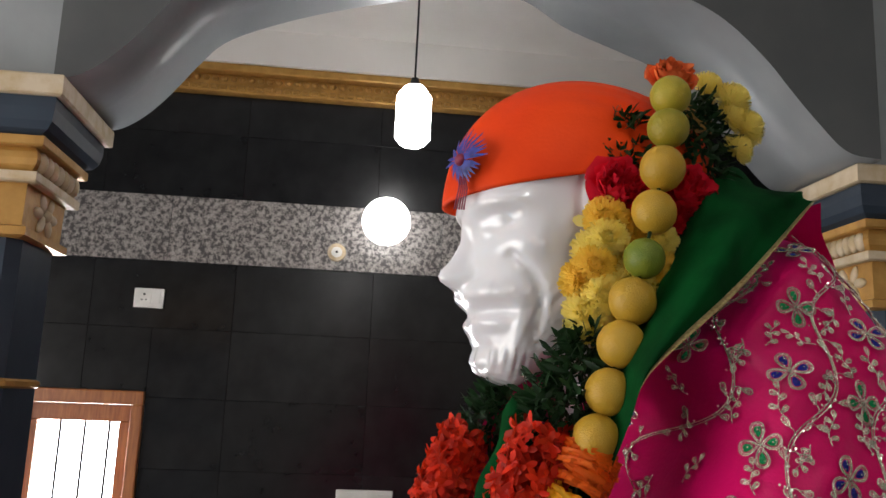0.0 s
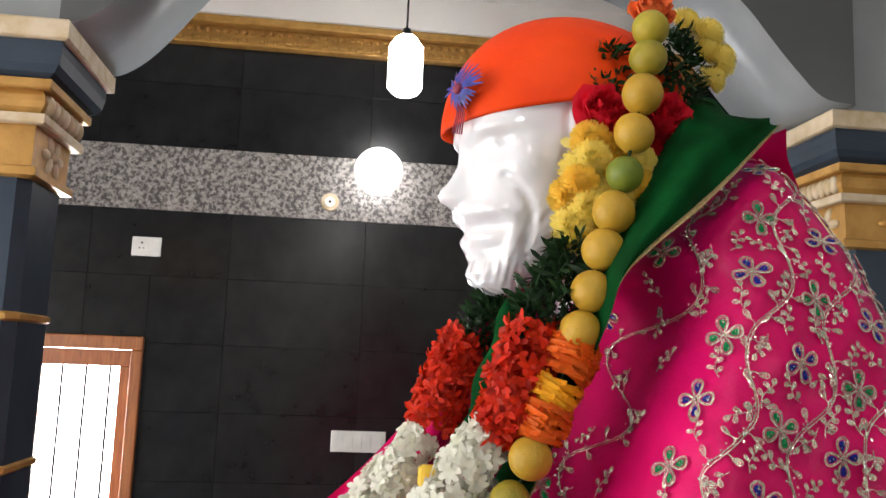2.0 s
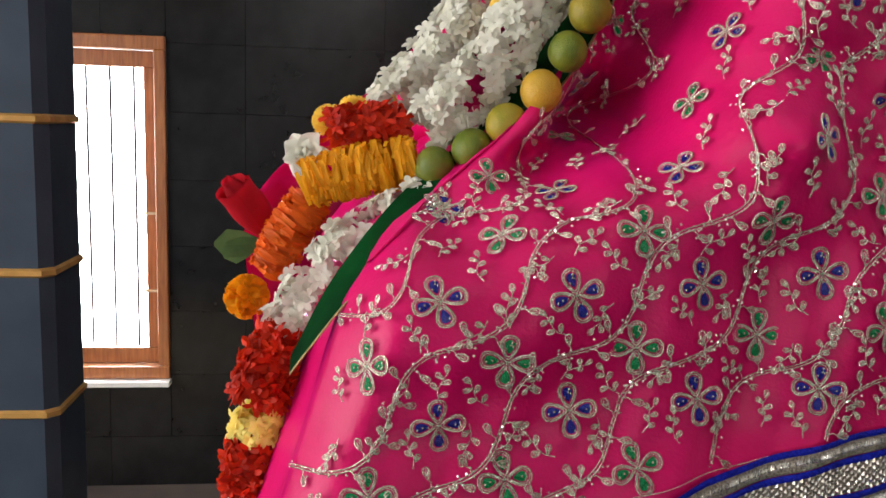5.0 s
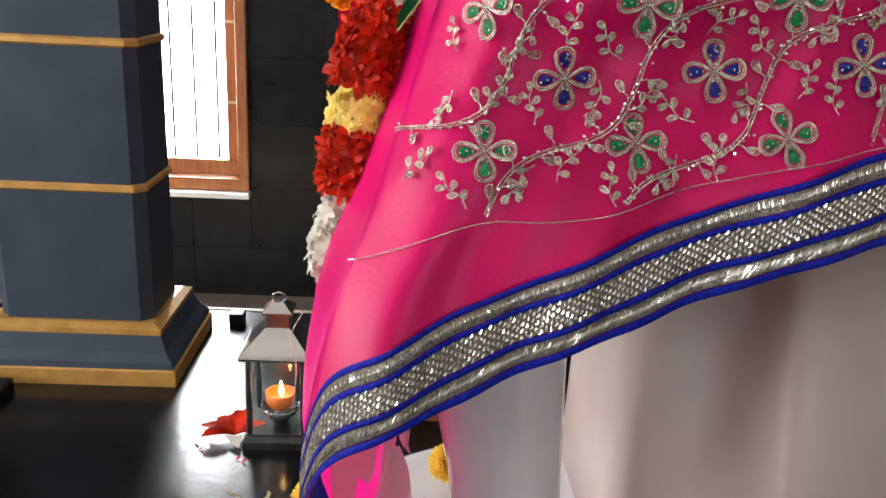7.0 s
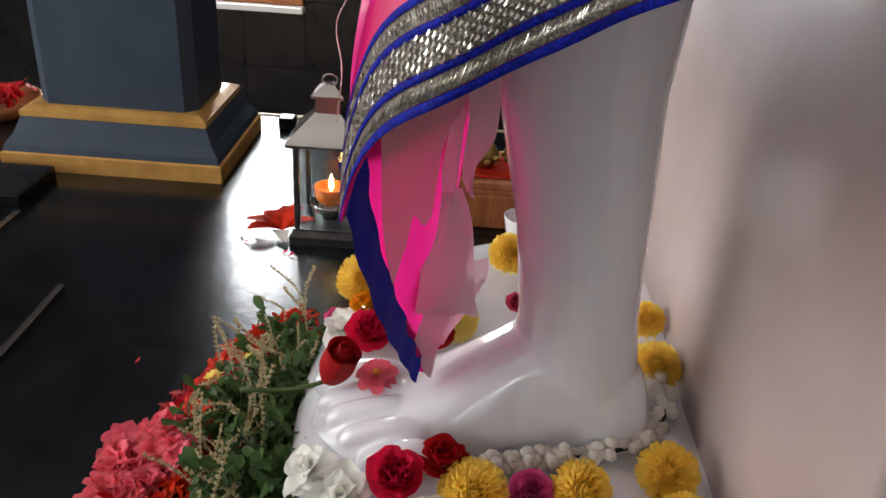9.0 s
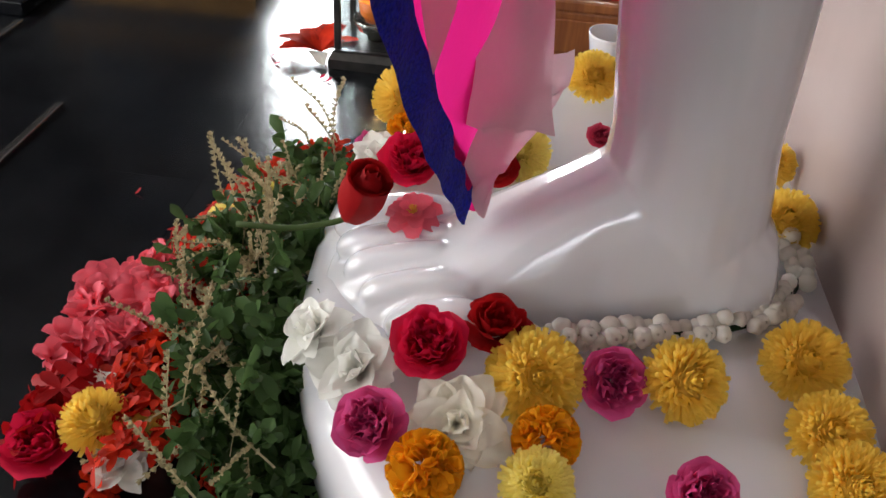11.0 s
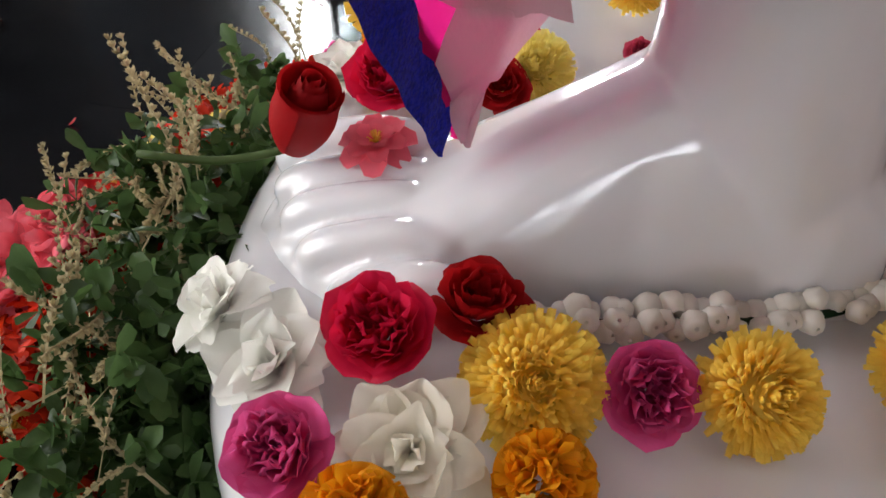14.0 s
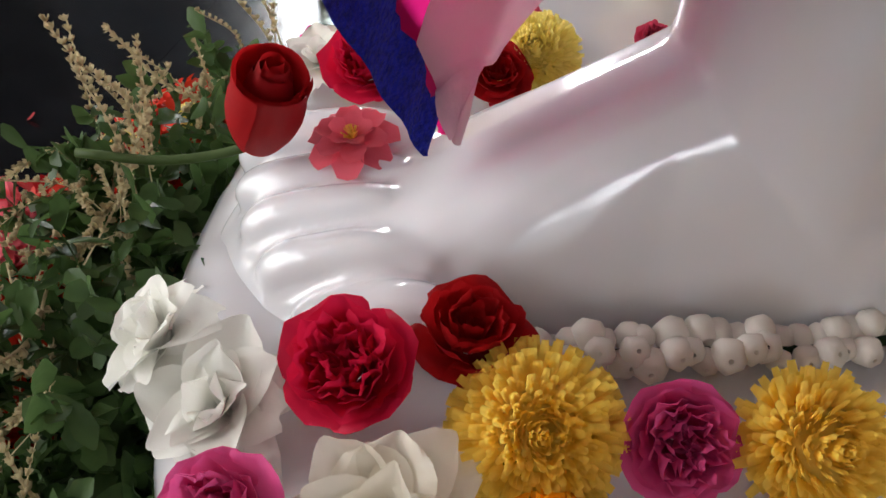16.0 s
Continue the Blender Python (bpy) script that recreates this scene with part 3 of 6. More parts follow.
def shawl_y(x, z):
    """How far back the near side of the shawl lies at x, z."""
    x, z = np.asarray(x, float), np.asarray(z, float)
    up, dn = np.maximum(z - 1.0, 0), np.maximum(1.0 - z, 0)
    y = 0.80 + 0.30 * up - 0.30 * (x - 0.4) * up - 0.27 * (np.sqrt(dn * dn + 0.0016) - 0.04) + 0.02 * np.exp(-((z - 1.0) / 0.06) ** 2)
    dl = x - np.interp(z, _lz, _lx)
    dr = np.interp(z, _rz, _rx) - x
    y = y + 0.07 * np.clip(1 - dl / 0.07, 0, 1) ** 2 + 0.25 * np.clip(1 - dr / 0.16, 0, 1) ** 2
    y = y - 0.045 * bell(line_dist(x, z, (0.47, 1.62), (0.36, 1.28)), 0.09) - 0.03 * bell(line_dist(x, z, (0.36, 1.25), (0.05, 1.08)), 0.07)
    y = y + 0.17 * bell(line_dist(x, z, (0.352, 1.60), (0.240, 1.30)), 0.055) + 0.06 * bell(line_dist(x, z, (0.20, 1.28), (0.05, 1.175)), 0.03)
    y = y + 0.012 * bell(line_dist(x, z, (0.19, 1.28), (0.45, 1.36)), 0.02) + 0.007 * bell(line_dist(x, z, (0.30, 1.23), (0.62, 1.28)), 0.022)
    y = y + 0.09 * bell(line_dist(x, z, (0.240, 1.30), (0.155, 1.225)), 0.035)
    y = y + 0.0028 * np.sin(74 * z + 22 * x + 3 * np.sin(13 * x + 5 * z)) * np.clip((z - 1.12) / 0.1, 0, 1) + 0.002 * np.sin(95 * x - 40 * z + 2 * np.sin(17 * z))
    y = y + 0.004 * np.sin(26 * x + 17 * z + 2 * np.sin(9 * z)) + 0.003 * np.sin(41 * x - 12 * z)
    return y


def hem_z(u):
    return 0.066 * 4 * u * (1 - u) + 0.010 - 0.070 * math.exp(-u / 0.016)


def sheet_xz(u, v):
    i = v * (NV - 1)
    l = np.array([np.interp(i, np.arange(NV), left_line[:, k]) for k in (0, 1)])
    r = np.array([np.interp(i, np.arange(NV), right_line[:, k]) for k in (0, 1)])
    x, z = l + (r - l) * u
    return x, z + hem_z(u) * v ** 3


def grid_faces(nv, nu):
    return [(a * nu + b, a * nu + b + 1, (a + 1) * nu + b + 1, (a + 1) * nu + b) for a in range(nv - 1) for b in range(nu - 1)]


shawl = thing("shawl", "magenta satin shawl embroidered with silver flowers and vines", "shawl")
pts = []
for a in range(NV):
    for b in range(NU):
        x, z = sheet_xz(b / (NU - 1), a / (NV - 1))
        pts.append((x, float(shawl_y(x, z)), z))
near_side = arrays("near_cloth", pts, grid_faces(NV, NU), PINK, shawl)
sd = near_side.modifiers.new("thickness", "SOLIDIFY")
sd.thickness, sd.offset = 0.003, 1.0
pts = []
for a in range(0, NV, 2):
    for b in range(0, NU, 2):
        x, z = sheet_xz(b / (NU - 1), a / (NV - 1))
        fwd = 0.20 * (1 - b / NU) * bell(a / NV - 0.45, 0.3)
        pts.append((x - fwd, 2.42 - float(shawl_y(x, z)) - 0.05, z))
arrays("far_cloth", pts, grid_faces(NV // 2, NU // 2), PINK, shawl)
# cloth round the knees, from the near to the far edge
pts = []
NF = 36
for a in range(NF):
    v = 0.40 + 0.60 * a / (NF - 1)
    x, z = sheet_xz(0.0, v)
    y = float(shawl_y(x, z))
    for b in range(20):
        s = b / 19
        fwd = 0.02 * math.sin(math.pi * s) + 0.004 * math.sin(22 * s + 3 * z)
        pts.append((x - fwd - 0.02 * s + 0.003, y + (1.46 - y) * s, z + 0.02 * s))
arrays("front_cloth", pts, grid_faces(NF, 20), PINK, shawl)

SILVER = material("silver_thread", (0.98, 0.92, 0.82), 0.2, 0.8, second=(0.50, 0.43, 0.35), scale=700, amount=1.0, bump=0.6, bump_scale=900, spread=0.25, island=True)
SEQUIN = material("bright_sequins", (1.0, 0.97, 0.90), 0.15, 0.8, second=(0.92, 0.86, 0.74), scale=300, spread=0.3, island=True)
# ground of the hem bands, set dark so the sequins stand out
BAND = material("tarnished_silver_thread", (0.46, 0.41, 0.34), 0.3, 0.75, second=(0.16, 0.13, 0.11), scale=500, bump=0.8, bump_scale=700)
BLUE_GEM = material("blue_sequins", (0.012, 0.012, 0.16), 0.18, second=(0.02, 0.02, 0.3), scale=400, bump=0.8, bump_scale=500)
GREEN_GEM = material("green_sequins", (0.006, 0.16, 0.05), 0.18, second=(0.01, 0.28, 0.09), scale=400, bump=0.8, bump_scale=500)
BLUE_CORD = material("royal_blue_braid", (0.006, 0.014, 0.38), 0.6, spec=0.15, second=(0.003, 0.006, 0.18), scale=260, bump=0.6, bump_scale=420)
LINING = material("pale_pink_lining", (0.60, 0.36, 0.40), 0.65, second=(0.66, 0.44, 0.46), scale=12, bump=0.25, bump_scale=90)
RAG = material("torn_white_lining", (0.62, 0.50, 0.52), 0.6, second=(0.55, 0.42, 0.45), scale=20, bump=0.3, bump_scale=120)
let_light_through(LINING, (0.85, 0.50, 0.58), 0.4)
let_light_through(RAG, (0.86, 0.66, 0.70), 0.45)


def teardrop(r0, length, width, n=14):
    """A petal-shaped loop that starts at r0 from the middle, along +y."""
    out = []
    for i in range(n):
        a = 2 * math.pi * i / n
        t = 0.5 - 0.5 * math.cos(a)
        out.append((width * 0.5 * math.sin(a) * (0.45 + 0.75 * t), r0 + length * t))
    return out


def add_loop(bm, pts2, r, z=0.001, seg=4):
    pts = [Vector((x, y, z)) for x, y in pts2]
    n = len(pts)
    rings = []
    for i in range(n):
        d = (pts[(i + 1) % n] - pts[i - 1]).normalized()
        s = Vector((d.y, -d.x, 0))
        rings.append([bm.verts.new(pts[i] + r * (math.cos(2 * math.pi * k / seg) * s + Vector((0, 0, math.sin(2 * math.pi * k / seg))))) for k in range(seg)])
    for i in range(n):
        a, b = rings[i], rings[(i + 1) % n]
        for k in range(seg):
            bm.faces.new((a[k], a[(k + 1) % seg], b[(k + 1) % seg], b[k])).material_index = 0


def motif_mesh(gem):
    """A four-petalled embroidered flower: double silver outlines round a field of sequins."""
    bm = bmesh.new()
    rnd = random.Random(5)
    for k in range(4):
        q = Matrix.Rotation(math.pi / 2 * k + 0.12, 2)
        rot = lambda ps: [tuple(q @ Vector(p)) for p in ps]
        add_loop(bm, rot(teardrop(0.003, 0.029, 0.0235, 16)), 0.0011)
        add_loop(bm, rot(teardrop(0.006, 0.0235, 0.018, 14)), 0.0009, 0.0008)
        ring = rot(teardrop(0.010, 0.017, 0.0135, 12))
        c = Vector((*(q @ Vector((0, 0.0195))), 0.0028))
        vs = [bm.verts.new((x, y, 0.0006)) for x, y in ring]
        cv = bm.verts.new(c)
        for i in range(len(vs)):
            bm.faces.new((vs[i], vs[(i + 1) % len(vs)], cv)).material_index = 1
        for j in range(5):
            p = q @ Vector((rnd.uniform(-0.004, 0.004), rnd.uniform(0.007, 0.026)))
            m = Matrix.Translation((p.x, p.y, 0.0024)) @ Matrix.Diagonal((0.0012, 0.0016, 0.0012, 1))
            bmesh.ops.create_icosphere(bm, subdivisions=1, radius=1, matrix=m)
    bmesh.ops.create_icosphere(bm, subdivisions=1, radius=0.0028, matrix=Matrix.Translation((0, 0, 0.001)))
    return mesh_of("embroidered_flower", bm, [SILVER, gem])


def on_shawl(x, z, lift=0.0035):
    e = 0.006
    gx = float(shawl_y(x + e, z) - shawl_y(x - e, z)) / (2 * e)
    gz = float(shawl_y(x, z + e) - shawl_y(x, z - e)) / (2 * e)
    tx = Vector((1, gx, 0)).normalized()
    n = Vector((gx, -1, gz)).normalized()
    tz = n.cross(tx)
    m = Matrix((tx, tz, n)).transposed().to_4x4()
    m.translation = Vector((x, float(shawl_y(x, z)), z)) + n * lift
    return m, n


def inside(x, z, rim=0.03):
    return z < 1.86 and np.interp(z, _lz, _lx) + rim * 0.6 < x < np.interp(z, _rz, _rx) - 0.015


hem_pts = np.array([sheet_xz(u, 1.0) for u in np.linspace(0, 1, 240)])


def above_hem(x, z, gap):
    return z > np.interp(x, hem_pts[:, 0], hem_pts[:, 1]) + gap


SEAM = curve([(-0.148, 0.828), (-0.05, 0.874), (0.059, 0.886), (0.163, 0.918), (0.32, 0.952), (0.50, 0.985), (0.69, 1.01)], 90)


def above_seam(x, z, gap):
    return z > np.interp(x, SEAM[:, 0], SEAM[:, 1]) + gap


bm = bmesh.new()
tube(bm, [(x, float(shawl_y(x, z)) - 0.004, z) for x, z in SEAM], 0.0006, 4)
part("seam_cord", bm, SILVER, shawl, "thin silver seam cord")


def drape(x, z):
    """The woven pattern turns where the cloth runs up the arm."""
    t = min(max((z - 1.14) / 0.16, 0), 1)
    t = t * t * (3 - 2 * t)
    dx, dz = x - 0.30, z - 1.20
    ux = 0.86 * (dx - 0.41 * dz)
    uz = dz + 0.33 * ux
    return 0.30 + dx + (ux - dx) * t, 1.20 + dz + (uz - dz) * t


blue_motif, green_motif = motif_mesh(BLUE_GEM), motif_mesh(GREEN_GEM)
rnd = random.Random(11)
for k in range(-3, 19):
    for j in range(-12, 9):
        x, z = drape(0.029 + 0.127 * j + 0.0635 * k, 0.995 + 0.0615 * k + 0.010 * j)
        if inside(x, z) and above_seam(x, z, 0.022):
            ob = new("embroidered_flower", blue_motif if k % 2 == 0 else green_motif)
            m, n = on_shawl(x, z)
            ob.matrix_local = m @ Matrix.Rotation(rnd.uniform(-0.25, 0.25), 4, "Z") @ Matrix.Scale(0.82 if z < 1.2 else 0.72, 4)
            ob.parent = shawl
def sprig_mesh(seed):
    """A little embroidered branch: a cord with five looped leaves."""
    bm = bmesh.new()
    q = random.Random(seed)
    stem = curve([(0, -0.018, 0.001), (0.004 * q.choice((-1, 1)), -0.005, 0.001), (0, 0.008, 0.001), (0.003, 0.016, 0.001)], 12)
    tube(bm, stem, 0.0008, 4)
    for i, sd_ in ((2, 1), (4, -1), (6, 1), (8, -1), (11, 0)):
        lb = bmesh.new()
        add_loop(lb, teardrop(0.001, 0.0095, 0.0062, 10), 0.0009)
        add_loop(lb, teardrop(0.0035, 0.005, 0.0024, 6), 0.0007)
        bmesh.ops.transform(lb, matrix=Matrix.Translation(stem[i]) @ Matrix.Rotation(sd_ * -0.95 + q.uniform(-0.2, 0.2), 4, "Z"), verts=lb.verts)
        tmp = bpy.data.meshes.new("t")
        lb.to_mesh(tmp)
        lb.free()
        bm.from_mesh(tmp)
        bpy.data.meshes.remove(tmp)
    return mesh_of("embroidered_sprig", bm, SILVER)


sprig_kinds = [sprig_mesh(i) for i in range(4)]
for k in range(-3, 19):
    for j in range(-12, 9):
        for dx, dz, tn in ((0.040, 0.030, 0.6), (0.030, -0.020, 2.6), (0.006, 0.042, -0.4)):
            x, z = drape(0.029 + 0.127 * j + 0.0635 * k + dx + rnd.uniform(-0.005, 0.005), 0.995 + 0.0615 * k + 0.010 * j + dz + rnd.uniform(-0.005, 0.005))
            if inside(x, z) and above_seam(x, z, 0.012):
                ob = new("embroidered_sprig", rnd.choice(sprig_kinds))
                m, n = on_shawl(x, z)
                ob.matrix_local = m @ Matrix.Rotation(tn + rnd.uniform(-0.5, 0.5), 4, "Z") @ Matrix.Scale(rnd.uniform(0.78, 0.95), 4)
                ob.parent = shawl
# vines of silver cord with looped leaves
sparkle = []
for j in range(-12, 10):
    bm = bmesh.new()
    run = []

    def flush():
        if len(run) > 3:
            tube(bm, [p + q for p, q in run], 0.0008, 4)
            tube(bm, [p - q for p, q in run], 0.0008, 4)
        run.clear()

    for i in range(640):
        s = i * 0.0045 - 0.4
        w = 0.016 * math.sin(s * 2 * math.pi / 0.178 + j)
        x = 0.029 + 0.127 * (j + 0.5) + 0.713 * s - 0.70 * w
        z = 0.995 + 0.701 * s + 0.005 + 0.713 * w + 0.010 * j
        x, z = drape(x, z)
        if not (inside(x, z, 0.01) and above_seam(x, z, 0.004)):
            flush()
            continue
        m, n = on_shawl(x, z, 0.003)
        d = (m.to_3x3() @ Vector((0.71, 0.71, 0))).normalized()
        run.append((m.translation, n.cross(d) * 0.0015))
        if rnd.random() < 0.55:
            sparkle.append((m.translation + n * 0.0012, m.to_3x3()))
        if i % 4 == 0:
            side = 1 if (i // 4) % 2 else -1
            ang = math.radians(-45 + side * 62 + rnd.uniform(-20, 20))
            mm = m @ Matrix.Rotation(ang, 4, "Z")
            lb = bmesh.new()
            add_loop(lb, teardrop(0.010, 0.0115, 0.007, 10), 0.0009)
            add_loop(lb, teardrop(0.013, 0.006, 0.0028, 6), 0.0007)
            tube(lb, [(0, 0, 0), (0.002 * side, 0.006, 0.0006), (0, 0.0105, 0.0006)], 0.0007, 4)
            bmesh.ops.transform(lb, matrix=mm, verts=lb.verts)
            tmp = bpy.data.meshes.new("t")
            lb.to_mesh(tmp)
            lb.free()
            bm.from_mesh(tmp)
            bpy.data.meshes.remove(tmp)
    flush()
    if len(bm.verts):
        part("vine", bm, SILVER, shawl, "silver cord vine with looped leaves")
    else:
        bm.free()

verts, faces = [], []
for p, m3 in sparkle:
    for _ in range(2):
        a = rnd.uniform(0, 6.28)
        c = p + m3 @ Vector((rnd.gauss(0, 0.0035), rnd.gauss(0, 0.0035), 0))
        u_, w_ = m3 @ Vector((math.cos(a), math.sin(a), 0)) * 0.0016, m3 @ Vector((-math.sin(a), math.cos(a), 0)) * 0.0016
        k = len(verts)
        verts.extend([c - u_, c - w_, c + u_, c + w_, c + m3 @ Vector((rnd.uniform(-0.0006, 0.0006), rnd.uniform(-0.0006, 0.0006), rnd.uniform(0.0006, 0.0016)))])
        faces.extend([(k, k + 1, k + 4), (k + 1, k + 2, k + 4), (k + 2, k + 3, k + 4), (k + 3, k, k + 4)])
tagged(arrays("bead", verts, faces, SEQUIN, shawl, "tiny silver beads along the vines", smooth=False), kind="stuff")

# the hem: silver bands between royal blue braids
hem_up = []
for u in np.linspace(0, 1, 240):
    a, b = np.array(sheet_xz(u, 1.0)), np.array(sheet_xz(u, 0.965))
    hem_up.append((b - a) / np.linalg.norm(b - a))


def hem_at(i, w, lift):
    x, z = hem_pts[i] + hem_up[i] * w
    return (x, float(shawl_y(x, z)) - lift, z)


for w0, w1, nm, mt, lift in ((-0.001, 0.0065, "braid", BLUE_CORD, 0.0062), (0.0065, 0.0205, "silver_band", BAND, 0.0045), (0.0205, 0.0265, "braid", BLUE_CORD, 0.006), (0.0265, 0.051, "silver_band", BAND, 0.0045),
                             (0.051, 0.057, "braid", BLUE_CORD, 0.006), (0.057, 0.071, "silver_band", BAND, 0.0045), (0.071, 0.077, "braid", BLUE_CORD, 0.006)):
    pts = []
    for i in range(240):
        for w in np.linspace(w0, w1, 4):
            bulge = 0.0015 * math.sin(math.pi * (w - w0) / (w1 - w0))
            pts.append(hem_at(i, w, lift + bulge))
    arrays(nm, pts, grid_faces(240, 4), mt, shawl, "royal blue braid" if nm == "braid" else "band of silver thread")
verts, faces = [], []


def chip(c, ax, ay, h):
    k = len(verts)
    verts.extend([c - ax, c - ay, c + ax, c + ay, c + Vector((0, -h, 0))])
    faces.extend([(k, k + 1, k + 4), (k + 1, k + 2, k + 4), (k + 2, k + 3, k + 4), (k + 3, k, k + 4)])


for i in range(1, 238):
    t = (Vector(hem_at(i + 1, 0.03, 0)) - Vector(hem_at(i, 0.03, 0))).normalized()
    up = Vector((hem_up[i][0], 0, hem_up[i][1]))
    for w in (0.030, 0.036, 0.042, 0.048):
        c = Vector(hem_at(i, w + (0.003 if i % 2 else 0) - 0.0015, 0.0066))
        tw = rnd.uniform(-0.4, 0.4)
        chip(c, (t * math.cos(tw) + up * math.sin(tw)) * 0.0022, up * 0.0034, rnd.uniform(0.0002, 0.0034))
    for w, sg in ((0.0135, 1), (0.064, -1)):
        for f in (0.0, 0.5):
            c = Vector(hem_at(i, w, 0.0064)) + t * 0.004 * f
            chip(c, t * 0.0014 + up * 0.0008 * sg, up * 0.0064 + t * 0.002 * sg, rnd.uniform(0.0004, 0.0028))
tagged(arrays("sequin", verts, faces, SEQUIN, shawl, "silver sequins along the hem", smooth=False), kind="stuff")

# the front end of the shawl that hangs down to the foot
edge = curve([(-0.195, 0.86, 0.605), (-0.187, 0.90, 0.51), (-0.168, 0.965, 0.39), (-0.150, 1.015, 0.31), (-0.132, 1.046, 0.252)], 30)
inner = curve([(-0.06, 1.06, 0.74), (-0.085, 1.10, 0.60), (-0.105, 1.10, 0.45), (-0.118, 1.08, 0.34), (-0.130, 1.05, 0.25)], 30)
pts = []
for i in range(30):
    for b in range(14):
        s = b / 13
        p = edge[i] * (1 - s) + inner[i] * s
        pts.append((p[0] + 0.010 * math.sin(math.pi * s) + 0.003 * math.sin(9 * s + i * 0.3), p[1], p[2]))
arrays("hanging_end", pts, grid_faces(30, 14), PINK_THIN, shawl)
pts = []
for i in range(30):
    d = inner[i] - edge[i]
    k = min(1.0, 0.036 / max(float(np.linalg.norm(d)), 1e-4))
    for b in range(5):
        p = edge[i] + d * k * b / 4
        pts.append((p[0] - 0.004 + 0.0015 * math.sin(i * 1.3 + b), p[1] - 0.020, p[2] - 0.002))
arrays("blue_edging", pts, grid_faces(30, 5), BLUE_CORD, shawl, "royal blue ribbon edge")
pts = []
for i in range(16):
    for b in range(14):
        s = 0.14 + 0.88 * b / 13
        r = i / 15 * (0.33 + 0.11 * math.sin(5 * s + 1) + 0.05 * math.sin(17 * s) + 0.03 * math.sin(31 * s))
        k = r * 29
        j = int(k)
        e = edge[j] + (edge[min(j + 1, 29)] - edge[j]) * (k - j)
        q = inner[j] + (inner[min(j + 1, 29)] - inner[j]) * (k - j)
        p = e * (1 - s) + q * s
        pts.append((p[0] + 0.010 * math.sin(math.pi * s) + 0.003 * math.sin(9 * s + k * 0.3), p[1] - 0.015 + 0.006 * s, p[2]))
arrays("lining", pts, grid_faces(16, 14), LINING, shawl, "pale pink lining seen from inside")
pts = []
for i in range(14):
    k = 29 * (0.60 + 0.37 * i / 13)
    s0 = 0.80 - 0.62 * min(1, i / 5)
    j = int(k)
    for b in range(10):
        q = b / 9
        p = edge[j] * (1 - s0) * (1 - q) + inner[j] * (s0 + (1 - s0) * q)
        pts.append((p[0] + 0.010 + 0.045 * q * bell(i / 13 - 0.25 - 0.1 * math.sin(5 * q), 0.4) + 0.002 * math.sin(8 * q + i), p[1] - 0.016 - 0.01 * q, p[2] + 0.004 * math.sin(6 * q)))
arrays("lining", pts, grid_faces(14, 10), RAG, shawl, "pale torn lining near the tip")


def flap(name, rows, mat):
    """A ragged piece of lining, given by left and right keys."""
    l, r = curve([q[0] for q in rows], 20), curve([q[1] for q in rows], 20)
    pp = []
    for i in range(20):
        for b in range(9):
            s = b / 8
            p = l[i] * (1 - s) + r[i] * s
            pp.append((p[0] + 0.004 * math.sin(6 * s + i * 0.35), p[1] - 0.006 * math.sin(math.pi * s + i * 0.2), p[2] + 0.002 * math.sin(11 * s)))
    return arrays(name, pp, grid_faces(20, 9), mat, shawl, "torn white lining")


flap("torn_lining", [((-0.118, 1.03, 0.50), (-0.095, 1.03, 0.51)), ((-0.128, 1.02, 0.44), (-0.085, 1.03, 0.46)), ((-0.148, 1.01, 0.375), (-0.072, 1.03, 0.40)), ((-0.122, 1.02, 0.345), (-0.066, 1.04, 0.345))], RAG)
flap("torn_lining", [((-0.128, 1.0, 0.63), (-0.10, 1.02, 0.63)), ((-0.122, 1.02, 0.55), (-0.104, 1.02, 0.55)), ((-0.112, 1.03, 0.48), (-0.102, 1.03, 0.48)), ((-0.108, 1.04, 0.40), (-0.102, 1.04, 0.40))], RAG)
flap("torn_lining", [((-0.10, 1.0, 0.64), (-0.065, 1.02, 0.64)), ((-0.098, 1.02, 0.58), (-0.07, 1.02, 0.57)), ((-0.094, 1.03, 0.53), (-0.082, 1.03, 0.53)), ((-0.092, 1.04, 0.497), (-0.082, 1.04, 0.495))], RAG)
bm = bmesh.new()
tube(bm, curve([(-0.205, 0.95, 0.72), (-0.218, 0.95, 0.69), (-0.213, 0.95, 0.65), (-0.218, 0.95, 0.60)], 14), 0.0007, 4)
part("loose_thread", bm, SILVER, shawl, "loose silver thread")

# ---- green velvet cloth on the shoulders ----
velvet = thing("shoulder_cloth", "dark green velvet shoulder cloth with a gold lace edge", "shawl")
gold_edge = curve([(0.555, 1.035, 1.872), (0.47, 0.99, 1.792), (0.406, 0.95, 1.738), (0.340, 0.925, 1.685), (0.308, 0.925, 1.650), (0.302, 0.965, 1.60), (0.262, 1.0, 1.48), (0.205, 1.01, 1.355), (0.12, 1.0, 1.243), (0.02, 0.955, 1.165), (-0.055, 0.895, 1.095), (-0.112, 0.89, 1.02)], 80)
neck_edge = curve([(0.580, 1.20, 1.900), (0.525, 1.17, 1.945), (0.44, 1.08, 1.89), (0.365, 1.05, 1.76), (0.32, 1.03, 1.68), (0.285, 1.03, 1.61), (0.238, 1.06, 1.49), (0.178, 1.07, 1.375), (0.095, 1.06, 1.27), (0.0, 1.01, 1.19), (-0.07, 0.94, 1.11), (-0.112, 0.90, 1.035)], 80)
pts = []
